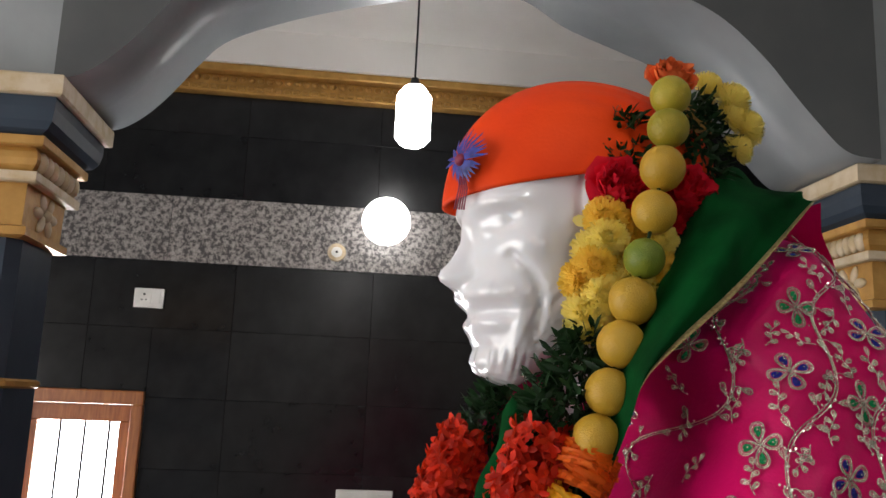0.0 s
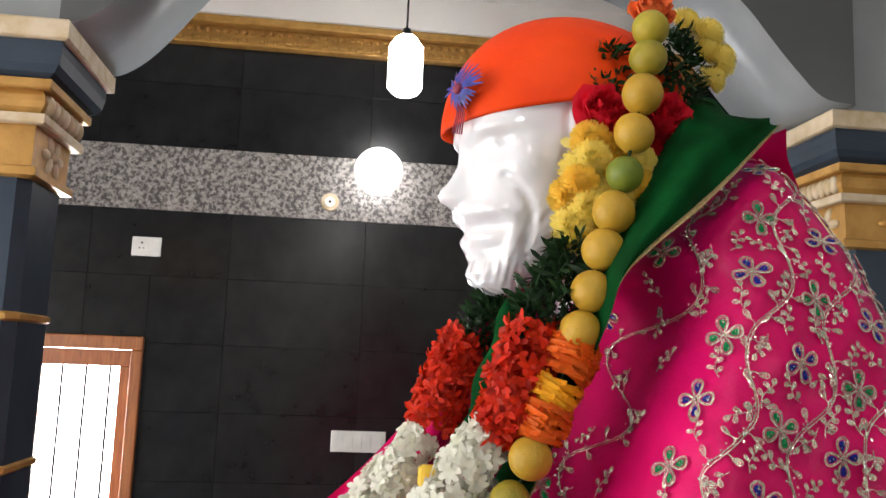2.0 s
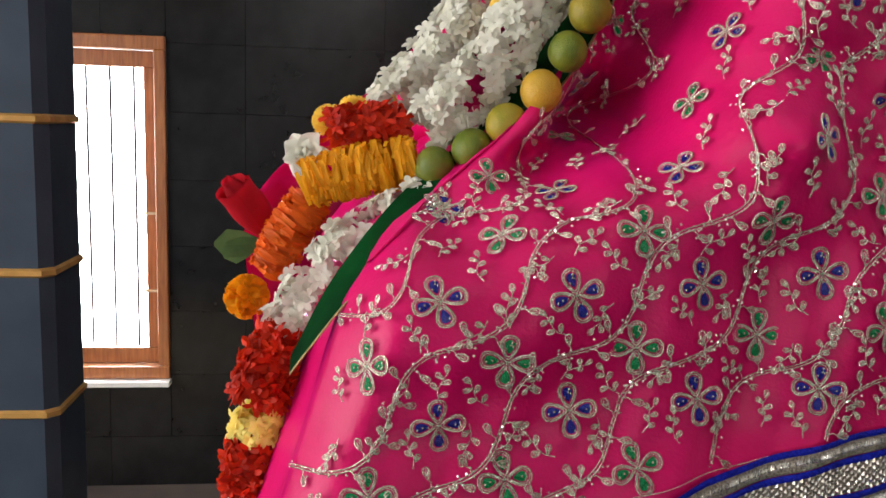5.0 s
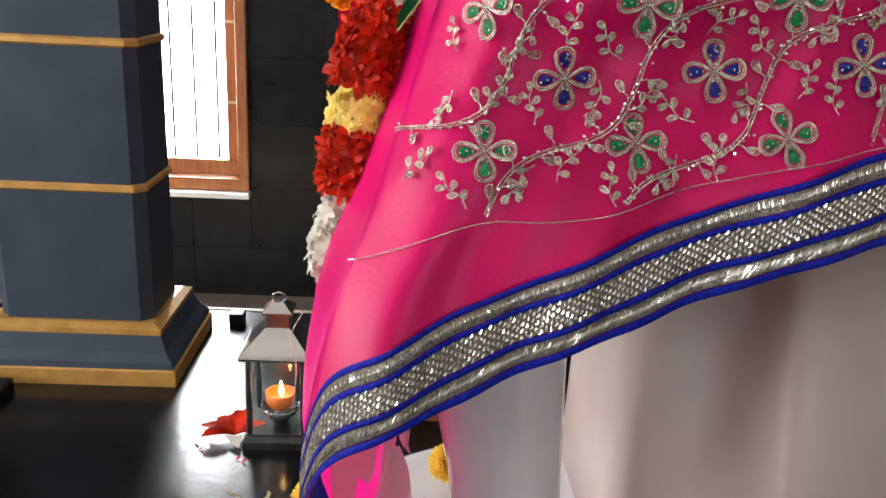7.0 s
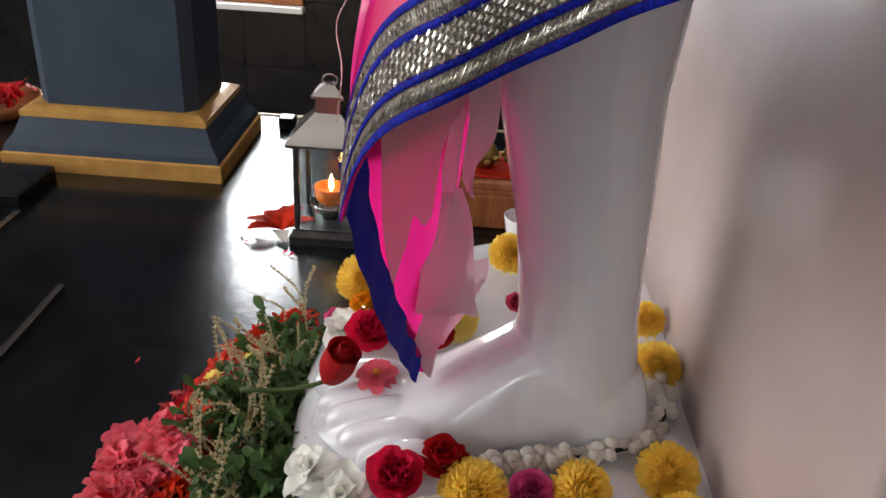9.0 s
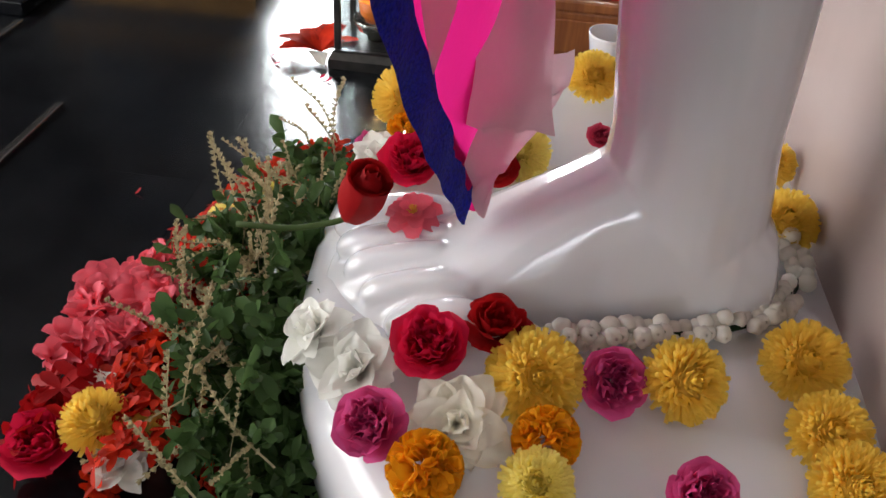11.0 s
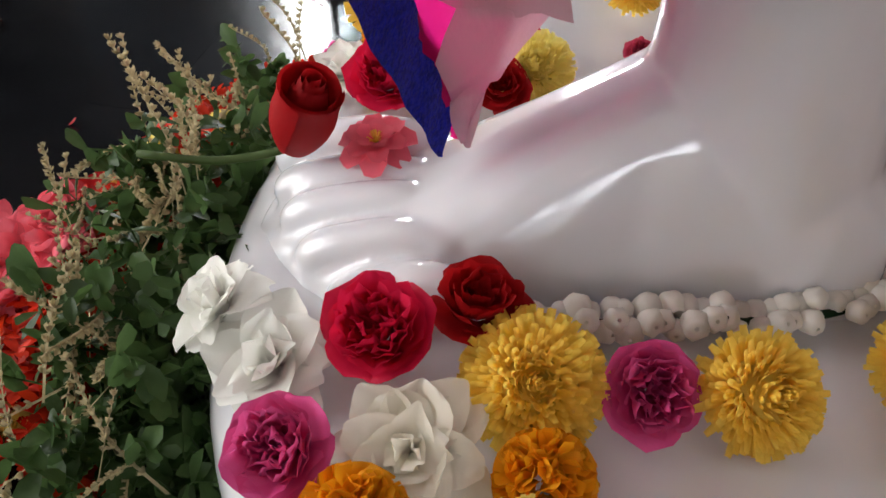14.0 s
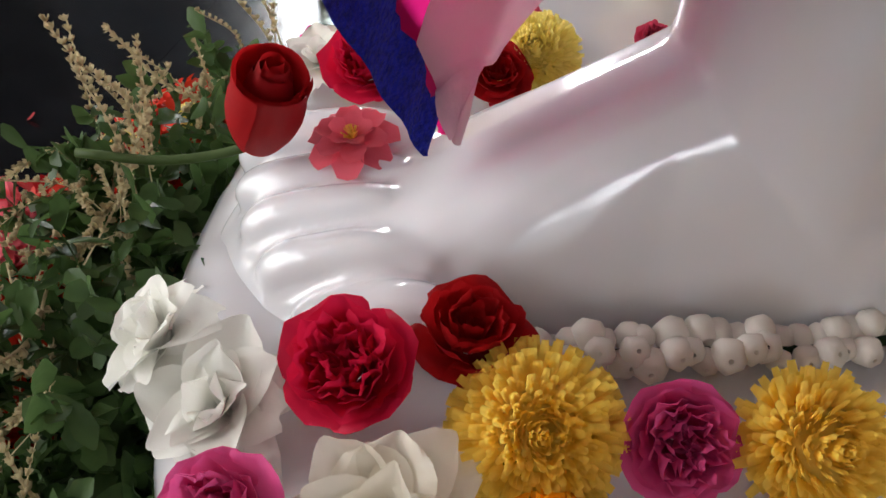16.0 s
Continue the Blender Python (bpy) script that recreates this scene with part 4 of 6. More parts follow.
for i in range(80):
    for b in range(12):
        s = b / 11
        p = gold_edge[i] * (1 - s) + neck_edge[i] * s
        f = 0.010 * math.sin(10 * s + i * 0.12) * (i < 42)
        pts.append((p[0], p[1] - 0.02 * math.sin(math.pi * s) * (i < 36) + f, p[2] + 0.012 * math.sin(math.pi * s) * (i < 36)))
arrays("velvet", pts, grid_faces(80, 12), GREEN_VELVET, velvet)
pts = []
for i in range(80):
    wv = 0.011 if i < 30 else 0.004
    d = neck_edge[i] - gold_edge[i]
    d = d / np.linalg.norm(d)
    for b in range(4):
        p = gold_edge[i] + d * wv * (b / 3 - 0.25)
        pts.append((p[0], p[1] - 0.004 - 0.002 * math.sin(math.pi * b / 3), p[2]))
arrays("lace_edge", pts, grid_faces(80, 4), GOLD_LACE, velvet, "gold lace trimming")
bm = bmesh.new()
tube(bm, curve([(0.225, 1.09, 1.63), (0.205, 1.10, 1.57), (0.185, 1.11, 1.50), (0.165, 1.1, 1.45)], 16), [0.012 + 0.004 * math.sin(i) for i in range(16)], 8)
part("velvet_fold", bm, GREEN_VELVET, velvet, smooth=True)

# ---- orange head cloth ----
head_cloth = thing("head_cloth", "orange satin head cloth with a blue feather emblem", "head cloth")
pts, NR, NC = [], 44, 72
for i in range(NR):
    for k in range(NC):
        ph = 2 * math.pi * k / (NC - 1)
        th = 0.5 * math.pi * 1.02 * (i / (NR - 1))
        dx, dy = -math.cos(ph) * math.sin(th), math.sin(ph) * math.sin(th)
        f = 1 + 0.010 * math.sin(9 * dy + 7 * dx) * math.sin(th) ** 2 * (dx > 0) + 0.012 * math.sin(30 * dy + 14 * dx + 3 * math.cos(th) * 5) * max(dx + 0.5, 0) * math.sin(th)
        x, y = 0.318 + 0.183 * dx * f, 1.2 + 0.128 * dy * f
        z = 1.885 + 0.172 * math.cos(th) * f + (0.02 + 0.13 * (x - 0.2)) * (1 - math.cos(th)) * 0.6 - 0.012 * (dx < 0) * (-dx) * math.sin(th) ** 6
        pts.append((x, y, z))
hc = arrays("cloth", pts, grid_faces(NR, NC), ORANGE_CLOTH, head_cloth)
sd = hc.modifiers.new("thickness", "SOLIDIFY")
sd.thickness, sd.offset = 0.004, -1.0
FEATHER = material("blue_feather", (0.012, 0.014, 0.14), 0.5, second=(0.04, 0.05, 0.30), scale=80, spread=0.4, island=True)
FEATHER_RED = material("dark_red_centre", (0.25, 0.02, 0.06), 0.5, scale=60)
ec = Vector((0.152, 1.130, 1.918))
en = Vector((-0.85, -0.5, 0.12)).normalized()
ex = en.cross(Vector((0, 0, 1))).normalized()
ey = ex.cross(en)
for k in range(26):
    a = 2 * math.pi * k / 26 + rnd.uniform(-0.08, 0.08)
    ln = 0.036 * (1.15 if math.sin(a) > 0 else 0.85) * rnd.uniform(0.85, 1.1)
    d, sdv = ex * math.cos(a) + ey * math.sin(a), -ex * math.sin(a) + ey * math.cos(a)
    verts, faces, i0 = [], [], 0
    for t, w in ((0.15, 0.0008), (0.6, 0.0028), (1.0, 0.0004)):
        c = ec + d * ln * t + en * (0.006 - 0.010 * t * t)
        verts.extend([c - sdv * w, c + sdv * w])
    faces.extend([(i0, i0 + 1, i0 + 3, i0 + 2), (i0 + 2, i0 + 3, i0 + 5, i0 + 4)])
    arrays("feather", verts, faces, FEATHER, head_cloth, "dark blue feather", smooth=False)
bm = bmesh.new()
ball(bm, ec + en * 0.005, 0.008, 10, 8)
for k in range(5):
    tube(bm, [ec + en * 0.004, ec + Vector((0.004 * (k - 2) * 0.6, -0.001 * k, -0.035)), ec + Vector((0.006 * (k - 2) * 0.5 - 0.004, -0.002, -0.062))], 0.0012, 4)
part("tassel", bm, FEATHER_RED, head_cloth, smooth=True)

# ---- lamps and fittings on the wall ----
pend = thing("pendant_lamp", "lit white hexagonal glass pendant lamp on a black cord", "lamp", at=(0.21, 3.1, 2.55))
bm = bmesh.new()
loft(bm, [[(r * math.cos(math.pi * k / 3), r * math.sin(math.pi * k / 3), z) for k in range(6)] for r, z in ((0.045, 0.0), (0.066, 0.024), (0.066, 0.19), (0.04, 0.228))])
part("shade", bm, TUBE_GLASS, pend, "opal glass shade, lit")
bm = bmesh.new()
rod(bm, (0, 0, 0.226), (0, 0, 0.262), 0.022, 0.014, 12)
part("cap", bm, BLACK_METAL, pend)
bm = bmesh.new()
tube(bm, [(0, 0, 0.255), (0.001, 0, 0.5), (0, 0, CEIL - 2.555)], 0.004, 6)
part("cord", bm, BLACK_METAL, pend)
globe = thing("globe_lamp", "lit round white glass globe lamp on the wall", "lamp", at=(0.157, 3.8, 2.407))
bm = bmesh.new()
ball(bm, (0, 0, 0), 0.109, 32, 20)
part("globe", bm, LAMP_GLASS, globe, smooth=True)
bm = bmesh.new()
rod(bm, (0, 0.09, 0), (0, 0.165, 0), 0.035, 0.045, 20)
part("mount", bm, WHITE_PLASTIC, globe)


# two more lamps behind the viewer, whose light shows on the tiles and the marble
copy_thing(globe, pose(-0.39, -3.32, 2.72, 0, 0, 180))
copy_thing(pend, pose(0.03, 0.2, 2.55))


def wall_plate(name, label, x0, x1, z0, z1, modules):
    p = thing(name, label, "switch plate", at=(x0, WALL - 0.012, z0))
    w, h = x1 - x0, z1 - z0
    part("plate", new_box(0, w, 0, 0.013, 0, h, 0.004), WHITE_PLASTIC, p)
    for a, b in modules:
        part("module", new_box(w * a, w * b, -0.003, 0.002, h * 0.16, h * 0.84, 0.001), WHITE_PLASTIC, p)
    return p


sw = wall_plate("socket_plate", "white plastic socket plate with a switch on the black tiles", -0.937, -0.808, 1.978, 2.066, ((0.12, 0.58), (0.60, 0.88)))
bm = bmesh.new()
for dx, dz, r in ((0.045, 0.060, 0.005), (0.036, 0.036, 0.0035), (0.054, 0.036, 0.0035)):
    rod(bm, (dx, -0.0045, dz), (dx, -0.002, dz), r, None, 10)
part("socket_hole", bm, BLACK_METAL, sw, "dark socket holes")
wall_plate("switch_plate", "long white plastic switch plate on the black tiles", 0.006, 0.256, 1.13, 1.225, ((0.06, 0.22), (0.23, 0.39), (0.40, 0.56), (0.57, 0.73), (0.74, 0.93)))
disc = thing("ceiling_rose_plate", "small round cream cover plate on the granite band", "cover plate", at=(-0.058, WALL - 0.001, 2.28))
for r, d, m in ((0.043, 0.008, CREAM_PAINT), (0.026, 0.014, WHITE_PLASTIC), (0.006, 0.018, JOINT)):
    bm = bmesh.new()
    rod(bm, (0, 0, 0), (0, -d, 0), r, r * 0.92, 28)
    part("ring" if r > 0.03 else "cover" if r > 0.01 else "screw", bm, m, disc)

# ---- petals and flowers ----


def petal_material(name, a, b, spread=0.25, rough=0.55, island=True, through_share=0.35):
    m = material(name, a, rough, second=b, scale=60 if island else 2.0, amount=0.9, bump=0.15, bump_scale=160 if island else 6, spread=spread, island=island, spec=0.25)
    return let_light_through(m, a, through_share)


P_RED = petal_material("deep_red_petal", (0.48, 0.010, 0.012), (0.36, 0.005, 0.010))
P_CRIMSON = petal_material("crimson_petal", (0.62, 0.010, 0.055), (0.48, 0.006, 0.04))
P_MAGENTA = petal_material("magenta_petal", (0.62, 0.04, 0.24), (0.48, 0.018, 0.17))
P_PINK = petal_material("pink_petal", (0.90, 0.20, 0.25), (0.80, 0.12, 0.18))
P_YELLOW = petal_material("yellow_petal", (1.0, 0.80, 0.18), (1.0, 0.69, 0.09), 0.1, through_share=0.5)
P_PALE = petal_material("pale_yellow_petal", (1.0, 0.90, 0.34), (1.0, 0.83, 0.20), 0.08, through_share=0.5)
P_ORANGE = petal_material("orange_petal", (0.80, 0.17, 0.01), (0.72, 0.10, 0.008))
P_SCARLET = petal_material("scarlet_petal", (0.68, 0.042, 0.008), (0.46, 0.010, 0.006), 0.5)
P_GOLD = petal_material("golden_yellow_petal", (0.93, 0.52, 0.02), (0.90, 0.40, 0.012))
P_WHITE = petal_material("white_petal", (0.82, 0.80, 0.73), (0.72, 0.73, 0.58), 0.12)
P_CREAM = petal_material("cream_petal", (0.93, 0.90, 0.84), (0.88, 0.83, 0.74), 0.05)
P_LEAF = petal_material("green_leaf", (0.085, 0.15, 0.045), (0.04, 0.085, 0.025), 0.5, 0.45)
O_LEAF = petal_material("basil_leaf", (0.085, 0.15, 0.045), (0.04, 0.085, 0.025), 0.5, 0.45, island=False)
P_DARKLEAF = petal_material("dark_green_leaf", (0.018, 0.050, 0.016), (0.010, 0.030, 0.010), 0.4, 0.45)
P_SEED = petal_material("dry_seed_spike", (0.60, 0.52, 0.32), (0.46, 0.38, 0.21), 0.35, 0.8)
P_STEM = petal_material("green_stem", (0.10, 0.16, 0.05), (0.07, 0.11, 0.03), 0.2)


class Petals:
    """Gathers curved petals, each a strip of three by four points, for one mesh."""

    def __init__(self, seed=0):
        self.v, self.f, self.r = [], [], random.Random(seed)

    def add(self, base, d, n, length, width, curl=0.3, cup=0.2, tip=0.35, root=0.3):
        d = d.normalized()
        s = d.cross(n)
        s = s.normalized() if s.length > 1e-5 else d.orthogonal().normalized()
        n = s.cross(d)
        k = len(self.v)
        for t, w in ((0.0, root), (0.4, 0.9), (0.75, 1.0), (1.0, tip)):
            mid = base + d * (length * t * (1 - 0.25 * abs(curl) * t)) + n * (curl * length * t * t)
            for c in (-1, 0, 1):
                self.v.append(mid + s * (0.5 * width * w * c) + n * (cup * width * 0.5 * w * abs(c)))
        for a in range(3):
            for b in range(2):
                i = k + a * 3 + b
                self.f.append((i, i + 1, i + 4, i + 3))

    def fine(self, base, d, n, length, width, curl, cup, wave):
        """A broad soft petal of seven by eight points with a waved rim."""
        d = d.normalized()
        s = d.cross(n).normalized()
        n = s.cross(d)
        k, ph = len(self.v), self.r.uniform(0, 6)
        for i in range(8):
            t = i / 7
            w = 0.30 + 0.70 * math.sin(math.pi * min(0.08 + 0.60 * t, 1)) - 0.52 * t ** 5
            for j in range(7):
                c = j / 3 - 1
                mid = base + d * (length * (t - 0.07 * t ** 3 * c * c)) + n * (length * curl * t ** 2.4)
                lift = cup * width * 0.5 * w * c * c * (1 - 0.6 * t) + wave * length * t * t * math.sin(3.2 * c + ph + 2 * t)
                self.v.append(mid + s * (0.5 * width * w * c) + n * lift)
        for a in range(7):
            for b in range(6):
                i = k + a * 7 + b
                self.f.append((i, i + 1, i + 8, i + 7))

    def star(self, c, n, k, length, width, lift=0.5, turn=0.0, curl=-0.3):
        """A small open flower of k petals round n."""
        n = n.normalized()
        a = n.orthogonal().normalized()
        b = n.cross(a)
        for i in range(k):
            an = 2 * math.pi * i / k + turn
            d = (a * math.cos(an) + b * math.sin(an)) + n * lift
            self.add(c, d, n, length * self.r.uniform(0.85, 1.1), width, curl, 0.25)

    def put(self, name, mat, parent=None, label=""):
        return arrays(name, self.v, self.f, mat, parent, label)

    def mesh(self, name, mat):
        me = bpy.data.meshes.new(name)
        me.from_pydata([tuple(v) for v in self.v], [], self.f)
        me.polygons.foreach_set("use_smooth", [True] * len(me.polygons))
        me.materials.append(mat)
        return me


def unit(r):
    while True:
        v = Vector((r.uniform(-1, 1), r.uniform(-1, 1), r.uniform(-1, 1)))
        if 0.1 < v.length < 1:
            return v.normalized()


def along(keys, radii, count, seed):
    """Points and outward normals scattered over a bent tube."""
    r = random.Random(seed)
    n = 40
    path = curve(keys, n)
    rad = np.interp(np.linspace(0, 1, n), np.linspace(0, 1, len(radii)), radii)
    for _ in range(count):
        t = r.random() * (n - 1.001)
        i = int(t)
        p = Vector(path[i] + (path[i + 1] - path[i]) * (t - i))
        d = Vector(path[i + 1] - path[i]).normalized()
        o = unit(r)
        o = (o - d * o.dot(d)).normalized()
        yield p, o, d, rad[i], r


def ixora(name, keys, radii, count, mat, parent, label, seed, size=0.014):
    """A stretch of garland of small pointed four-petalled flowers."""
    g = Petals(seed)
    for p, o, d, rad, r in along(keys, radii, count, seed):
        n = (o + unit(r) * 0.55).normalized()
        g.star(p + o * rad * r.uniform(0.75, 1.0), n, 4, size, size * 0.42, 0.45, r.random() * 6, -0.2)
    return g.put(name, mat, parent, label)


def tuberose(name, keys, radii, count, parent, seed, mat=None, size=0.015):
    """A stretch of waxy white tubular flowers."""
    g = Petals(seed)
    for p, o, d, rad, r in along(keys, radii, count, seed):
        n = (o + unit(r) * 0.6).normalized()
        c = p + o * rad * r.uniform(0.72, 1.0)
        g.star(c, n, 6, size, size * 0.55, 0.6, r.random() * 6, -0.35)
        g.add(c - n * size * 1.1, n, unit(r), size * 1.2, size * 0.4, 0.0, 0.5, 0.9, 0.7)
    return g.put(name, mat or P_WHITE, parent, "waxy white tuberose flowers")


def ruffle(name, keys, radii, count, mat, parent, label, seed, length=0.028, width=0.006):
    """Crinkled petals wound round the string."""
    g = Petals(seed)
    for p, o, d, rad, r in along(keys, radii, count, seed):
        t = d.cross(o) * (1 if r.random() < 0.5 else -1)
        g.add(p + o * rad * r.uniform(0.8, 1.0) - t * length * 0.5, t + o * 0.25 + unit(r) * 0.25, o, length, width, -0.45, 0.6, 0.7, 0.7)
    return g.put(name, mat, parent, label)


def leafy(name, keys, radii, count, mat, parent, label, seed, length=0.02, width=0.008):
    g = Petals(seed)
    for p, o, d, rad, r in along(keys, radii, count, seed):
        g.add(p + o * rad * r.uniform(0.3, 0.9), o + unit(r) * 0.9 + d * 0.3, unit(r), length * r.uniform(0.7, 1.3), width, r.uniform(-0.4, 0.4), 0.3, 0.15)
    return g.put(name, mat, parent, label)


def rose_petals(r, layers, opening, seed, ruffled=0.1):
    """A cupped garden rose of radius r, opening along +z: crumpled inner petals inside broad outer ones with a rolled rim."""
    rnd_ = random.Random(seed)
    v, f = [], []
    NA, NT = 9, 7
    for j in range(layers):
        q = (j + 0.55) / layers
        count = (3, 4, 5, 6, 6, 6, 5, 5, 5)[min(j, 8)]
        outer = max(q - 0.55, 0) / 0.45
        for k in range(count):
            a0 = 2 * math.pi * (k + 0.41 * j + rnd_.uniform(-0.28, 0.28)) / count
            span = 2 * math.pi / count * rnd_.uniform(1.35, 1.75)
            top = r * (0.78 + 0.30 * math.sin(math.pi * q ** 1.2)) * rnd_.uniform(0.84, 1.10) - 0.42 * r * opening * q ** 3
            tilt, ph = rnd_.uniform(-0.12, 0.12), rnd_.uniform(0, 6.28)
            push = Vector((rnd_.uniform(-9, 9), rnd_.uniform(-9, 9), rnd_.uniform(-9, 9)))
            i0 = len(v)
            for t_ in range(NT):
                t = t_ / (NT - 1)
                for b in range(NA):
                    w = b / (NA - 1) * 2 - 1
                    ang = a0 + span * 0.5 * w * (0.50 + 0.50 * math.sin(math.pi * min(t * 0.6 + 0.14, 1)))
                    rho = r * q ** 0.9 * (0.22 + 0.68 * math.sin(t * math.pi * 0.60)) + opening * q * q * r * 0.14 * t ** 3 + tilt * r * t * q
                    rho += outer * 0.16 * r * max(t - 0.72, 0) / 0.28 * (1 - 0.4 * w * w)
                    rho += ruffled * r * t * t * (0.30 * math.sin(4.2 * w + ph) + 0.22 * math.sin(9.5 * w + 2 * ph)) * (0.35 + 0.65 * (1 - outer))
                    z = top * t ** 0.9 - 0.17 * r * w ** 4 * t + 0.05 * r * math.sin(5 * w + ph) * t ** 3 - outer * 0.10 * r * max(t - 0.78, 0) / 0.22 - 0.35 * r
                    u = Vector((rho * math.cos(ang), rho * math.sin(ang), z))
                    v.append(tuple(u + noise.noise_vector(u * (1.9 / r) + push) * (0.11 * r * t * (1 - 0.45 * outer))))
            for a in range(NT - 1):
                for b in range(NA - 1):
                    i = i0 + a * NA + b
                    f.append((i, i + 1, i + NA + 1, i + NA))
    return v, f


def shared(name, vf, mat):
    me = bpy.data.meshes.new(name)
    me.from_pydata([tuple(p) for p in vf[0]], [], vf[1])
    me.polygons.foreach_set("use_smooth", [True] * len(me.polygons))
    me.materials.append(mat)
    return me


def mum_mesh(name, mat, seed, count=820, r=1.0, width=0.13):
    """A full chrysanthemum head of radius 1 with many narrow incurved petals."""
    g = Petals(seed)
    for i in range(count):
        q = (i + 0.5) / count
        a = i * 2.39996 + g.r.uniform(-0.1, 0.1)
        el = math.radians(86 - 108 * q ** 0.75) + g.r.uniform(-0.13, 0.13)
        flat = Vector((math.cos(a), math.sin(a), 0))
        d = flat * math.cos(el) + Vector((0, 0, math.sin(el)))
        n = Vector((0, 0, math.cos(el))) - flat * math.sin(el)
        ln = r * (0.66 + 0.16 * q) * g.r.uniform(0.84, 1.12)
        g.add(d * 0.18 * r, d, n, ln, width * (0.62 + 0.38 * q) * g.r.uniform(0.85, 1.15), 0.22, 0.45, 0.7, 0.5)
    k = len(g.v)
    for i in range(6):
        for j in range(12):
            e, a = math.radians(88 - 17 * i), math.pi * j / 6
            g.v.append(Vector((math.cos(a) * math.cos(e), math.sin(a) * math.cos(e), math.sin(e))) * 0.64 * r)
    for i in range(5):
        for j in range(12):
            g.f.append((k + i * 12 + j, k + (i + 1) * 12 + j, k + (i + 1) * 12 + (j + 1) % 12, k + i * 12 + (j + 1) % 12))
    return g.mesh(name, mat)


def marigold_mesh(name, mat, seed):
    g = Petals(seed)
    for i in range(150):
        z = 1 - 1.3 * (i + 0.5) / 150
        a = i * 2.39996
        rho = math.sqrt(max(0, 1 - z * z))
        n = Vector((rho * math.cos(a), rho * math.sin(a), z))
        g.add(n * 0.4, n + unit(g.r) * 0.4, unit(g.r), 0.6, 0.42, -0.3, 0.4, 0.9)
    return g.mesh(name, mat)


def gardenia_mesh(name, mat, seed, whole=False):
    """Loose white flower: broad pointed petals round a rolled heart."""
    g = Petals(seed)
    for j, (k, lift, ln, wd) in enumerate(((6, 0.35, 1.0, 0.92), (6, 0.9, 0.92, 0.86), (5, 1.7, 0.82, 0.72), (4, 4.0, 0.70, 0.50))):
        for i in range(k):
            a = 2 * math.pi * (i + 0.5 * j + g.r.uniform(-0.3, 0.3)) / k
            d = Vector((math.cos(a), math.sin(a), lift * g.r.uniform(0.5, 1.5)))
            g.fine(Vector((0, 0, -0.1)), d, Vector((0, 0, 1)) - d * 0.2, ln * g.r.uniform(0.85, 1.1), wd * g.r.uniform(0.8, 1.1), g.r.uniform(-0.6, 0.1), g.r.uniform(0.4, 0.9), g.r.uniform(0.04, 0.11))
    return g.mesh(name, mat) if whole else petal_set(name, g.v, g.f, 56, mat)


ROSE_FULL = rose_petals(1.0, 8, 0.55, 3, 0.28)
ROSE_CUP = rose_petals(1.0, 6, 0.85, 9, 0.10)


def bud_petals():
    """A closed rose bud: smooth petals wrapped round one another, rolled at the rim."""
    v, f = [], []
    NA, NT = 13, 9
    for j in range(5):
        for k in range(3 if j > 1 else 2):
            a0 = 2.4 * j + k * 2 * math.pi / (3 if j > 1 else 2)
            span = 2.9 if j > 1 else 3.6
            top = 1.30 - 0.05 * j - 0.04 * k + (0.08 if j < 2 else 0)
            i0 = len(v)
            for t_ in range(NT):
                t = t_ / (NT - 1)
                for b in range(NA):
                    w = b / (NA - 1) * 2 - 1
                    body = 0.22 + 0.50 * math.sin(math.pi * min(0.12 + 0.62 * t, 1)) - 0.10 * t ** 3
                    rho = body * (0.30 + 0.175 * j) + 0.02 * w * (1 - t) + (0.20 * max(t - 0.80, 0) / 0.20 if j > 2 else 0) + 0.035 * w * t
                    z = -0.55 + (top + 0.55) * t - 0.07 * abs(w) ** 3 * t * t
                    an = a0 + 0.5 * span * w * (0.72 + 0.28 * math.sin(math.pi * min(0.15 + 0.4 * t, 1)))
                    v.append((rho * math.cos(an), rho * math.sin(an), z))
            for a in range(NT - 1):
                for b in range(NA - 1):
                    i = i0 + a * NA + b
                    f.append((i, i + 1, i + NA + 1, i + NA))
    return v, f


ROSE_TIGHT = bud_petals()
rose_mesh = {}


def petal_set(name, v, f, per, mat, piece_name="petal"):
    """One mesh a petal, of per points each, for flowers whose petals can be told apart."""
    fp = len(f) * per // len(v)
    out = []
    for i in range(len(v) // per):
        faces_ = [tuple(q - i * per for q in k) for k in f[i * fp:(i + 1) * fp]]
        out.append(shared(piece_name, (v[i * per:(i + 1) * per], faces_), mat))
    return out


def flower(name, me, at, size, lean, label, group, turn=0.0):
    """Sets a flower head of radius size at a place, leaning by (rx, ry) degrees."""
    ob = new(name, None if isinstance(me, list) else me)
    for m in me if isinstance(me, list) else ():
        new(m.name.split(".")[0], m).parent = ob
    size *= 0.86 if name == "rose" else 1.0
    ob.matrix_world = pose(*at, lean[0], lean[1], 0) @ pose(0, 0, 0, 0, 0, turn) @ Matrix.Diagonal((size, size, size, 1))
    return tagged(ob, label, "flower", group)


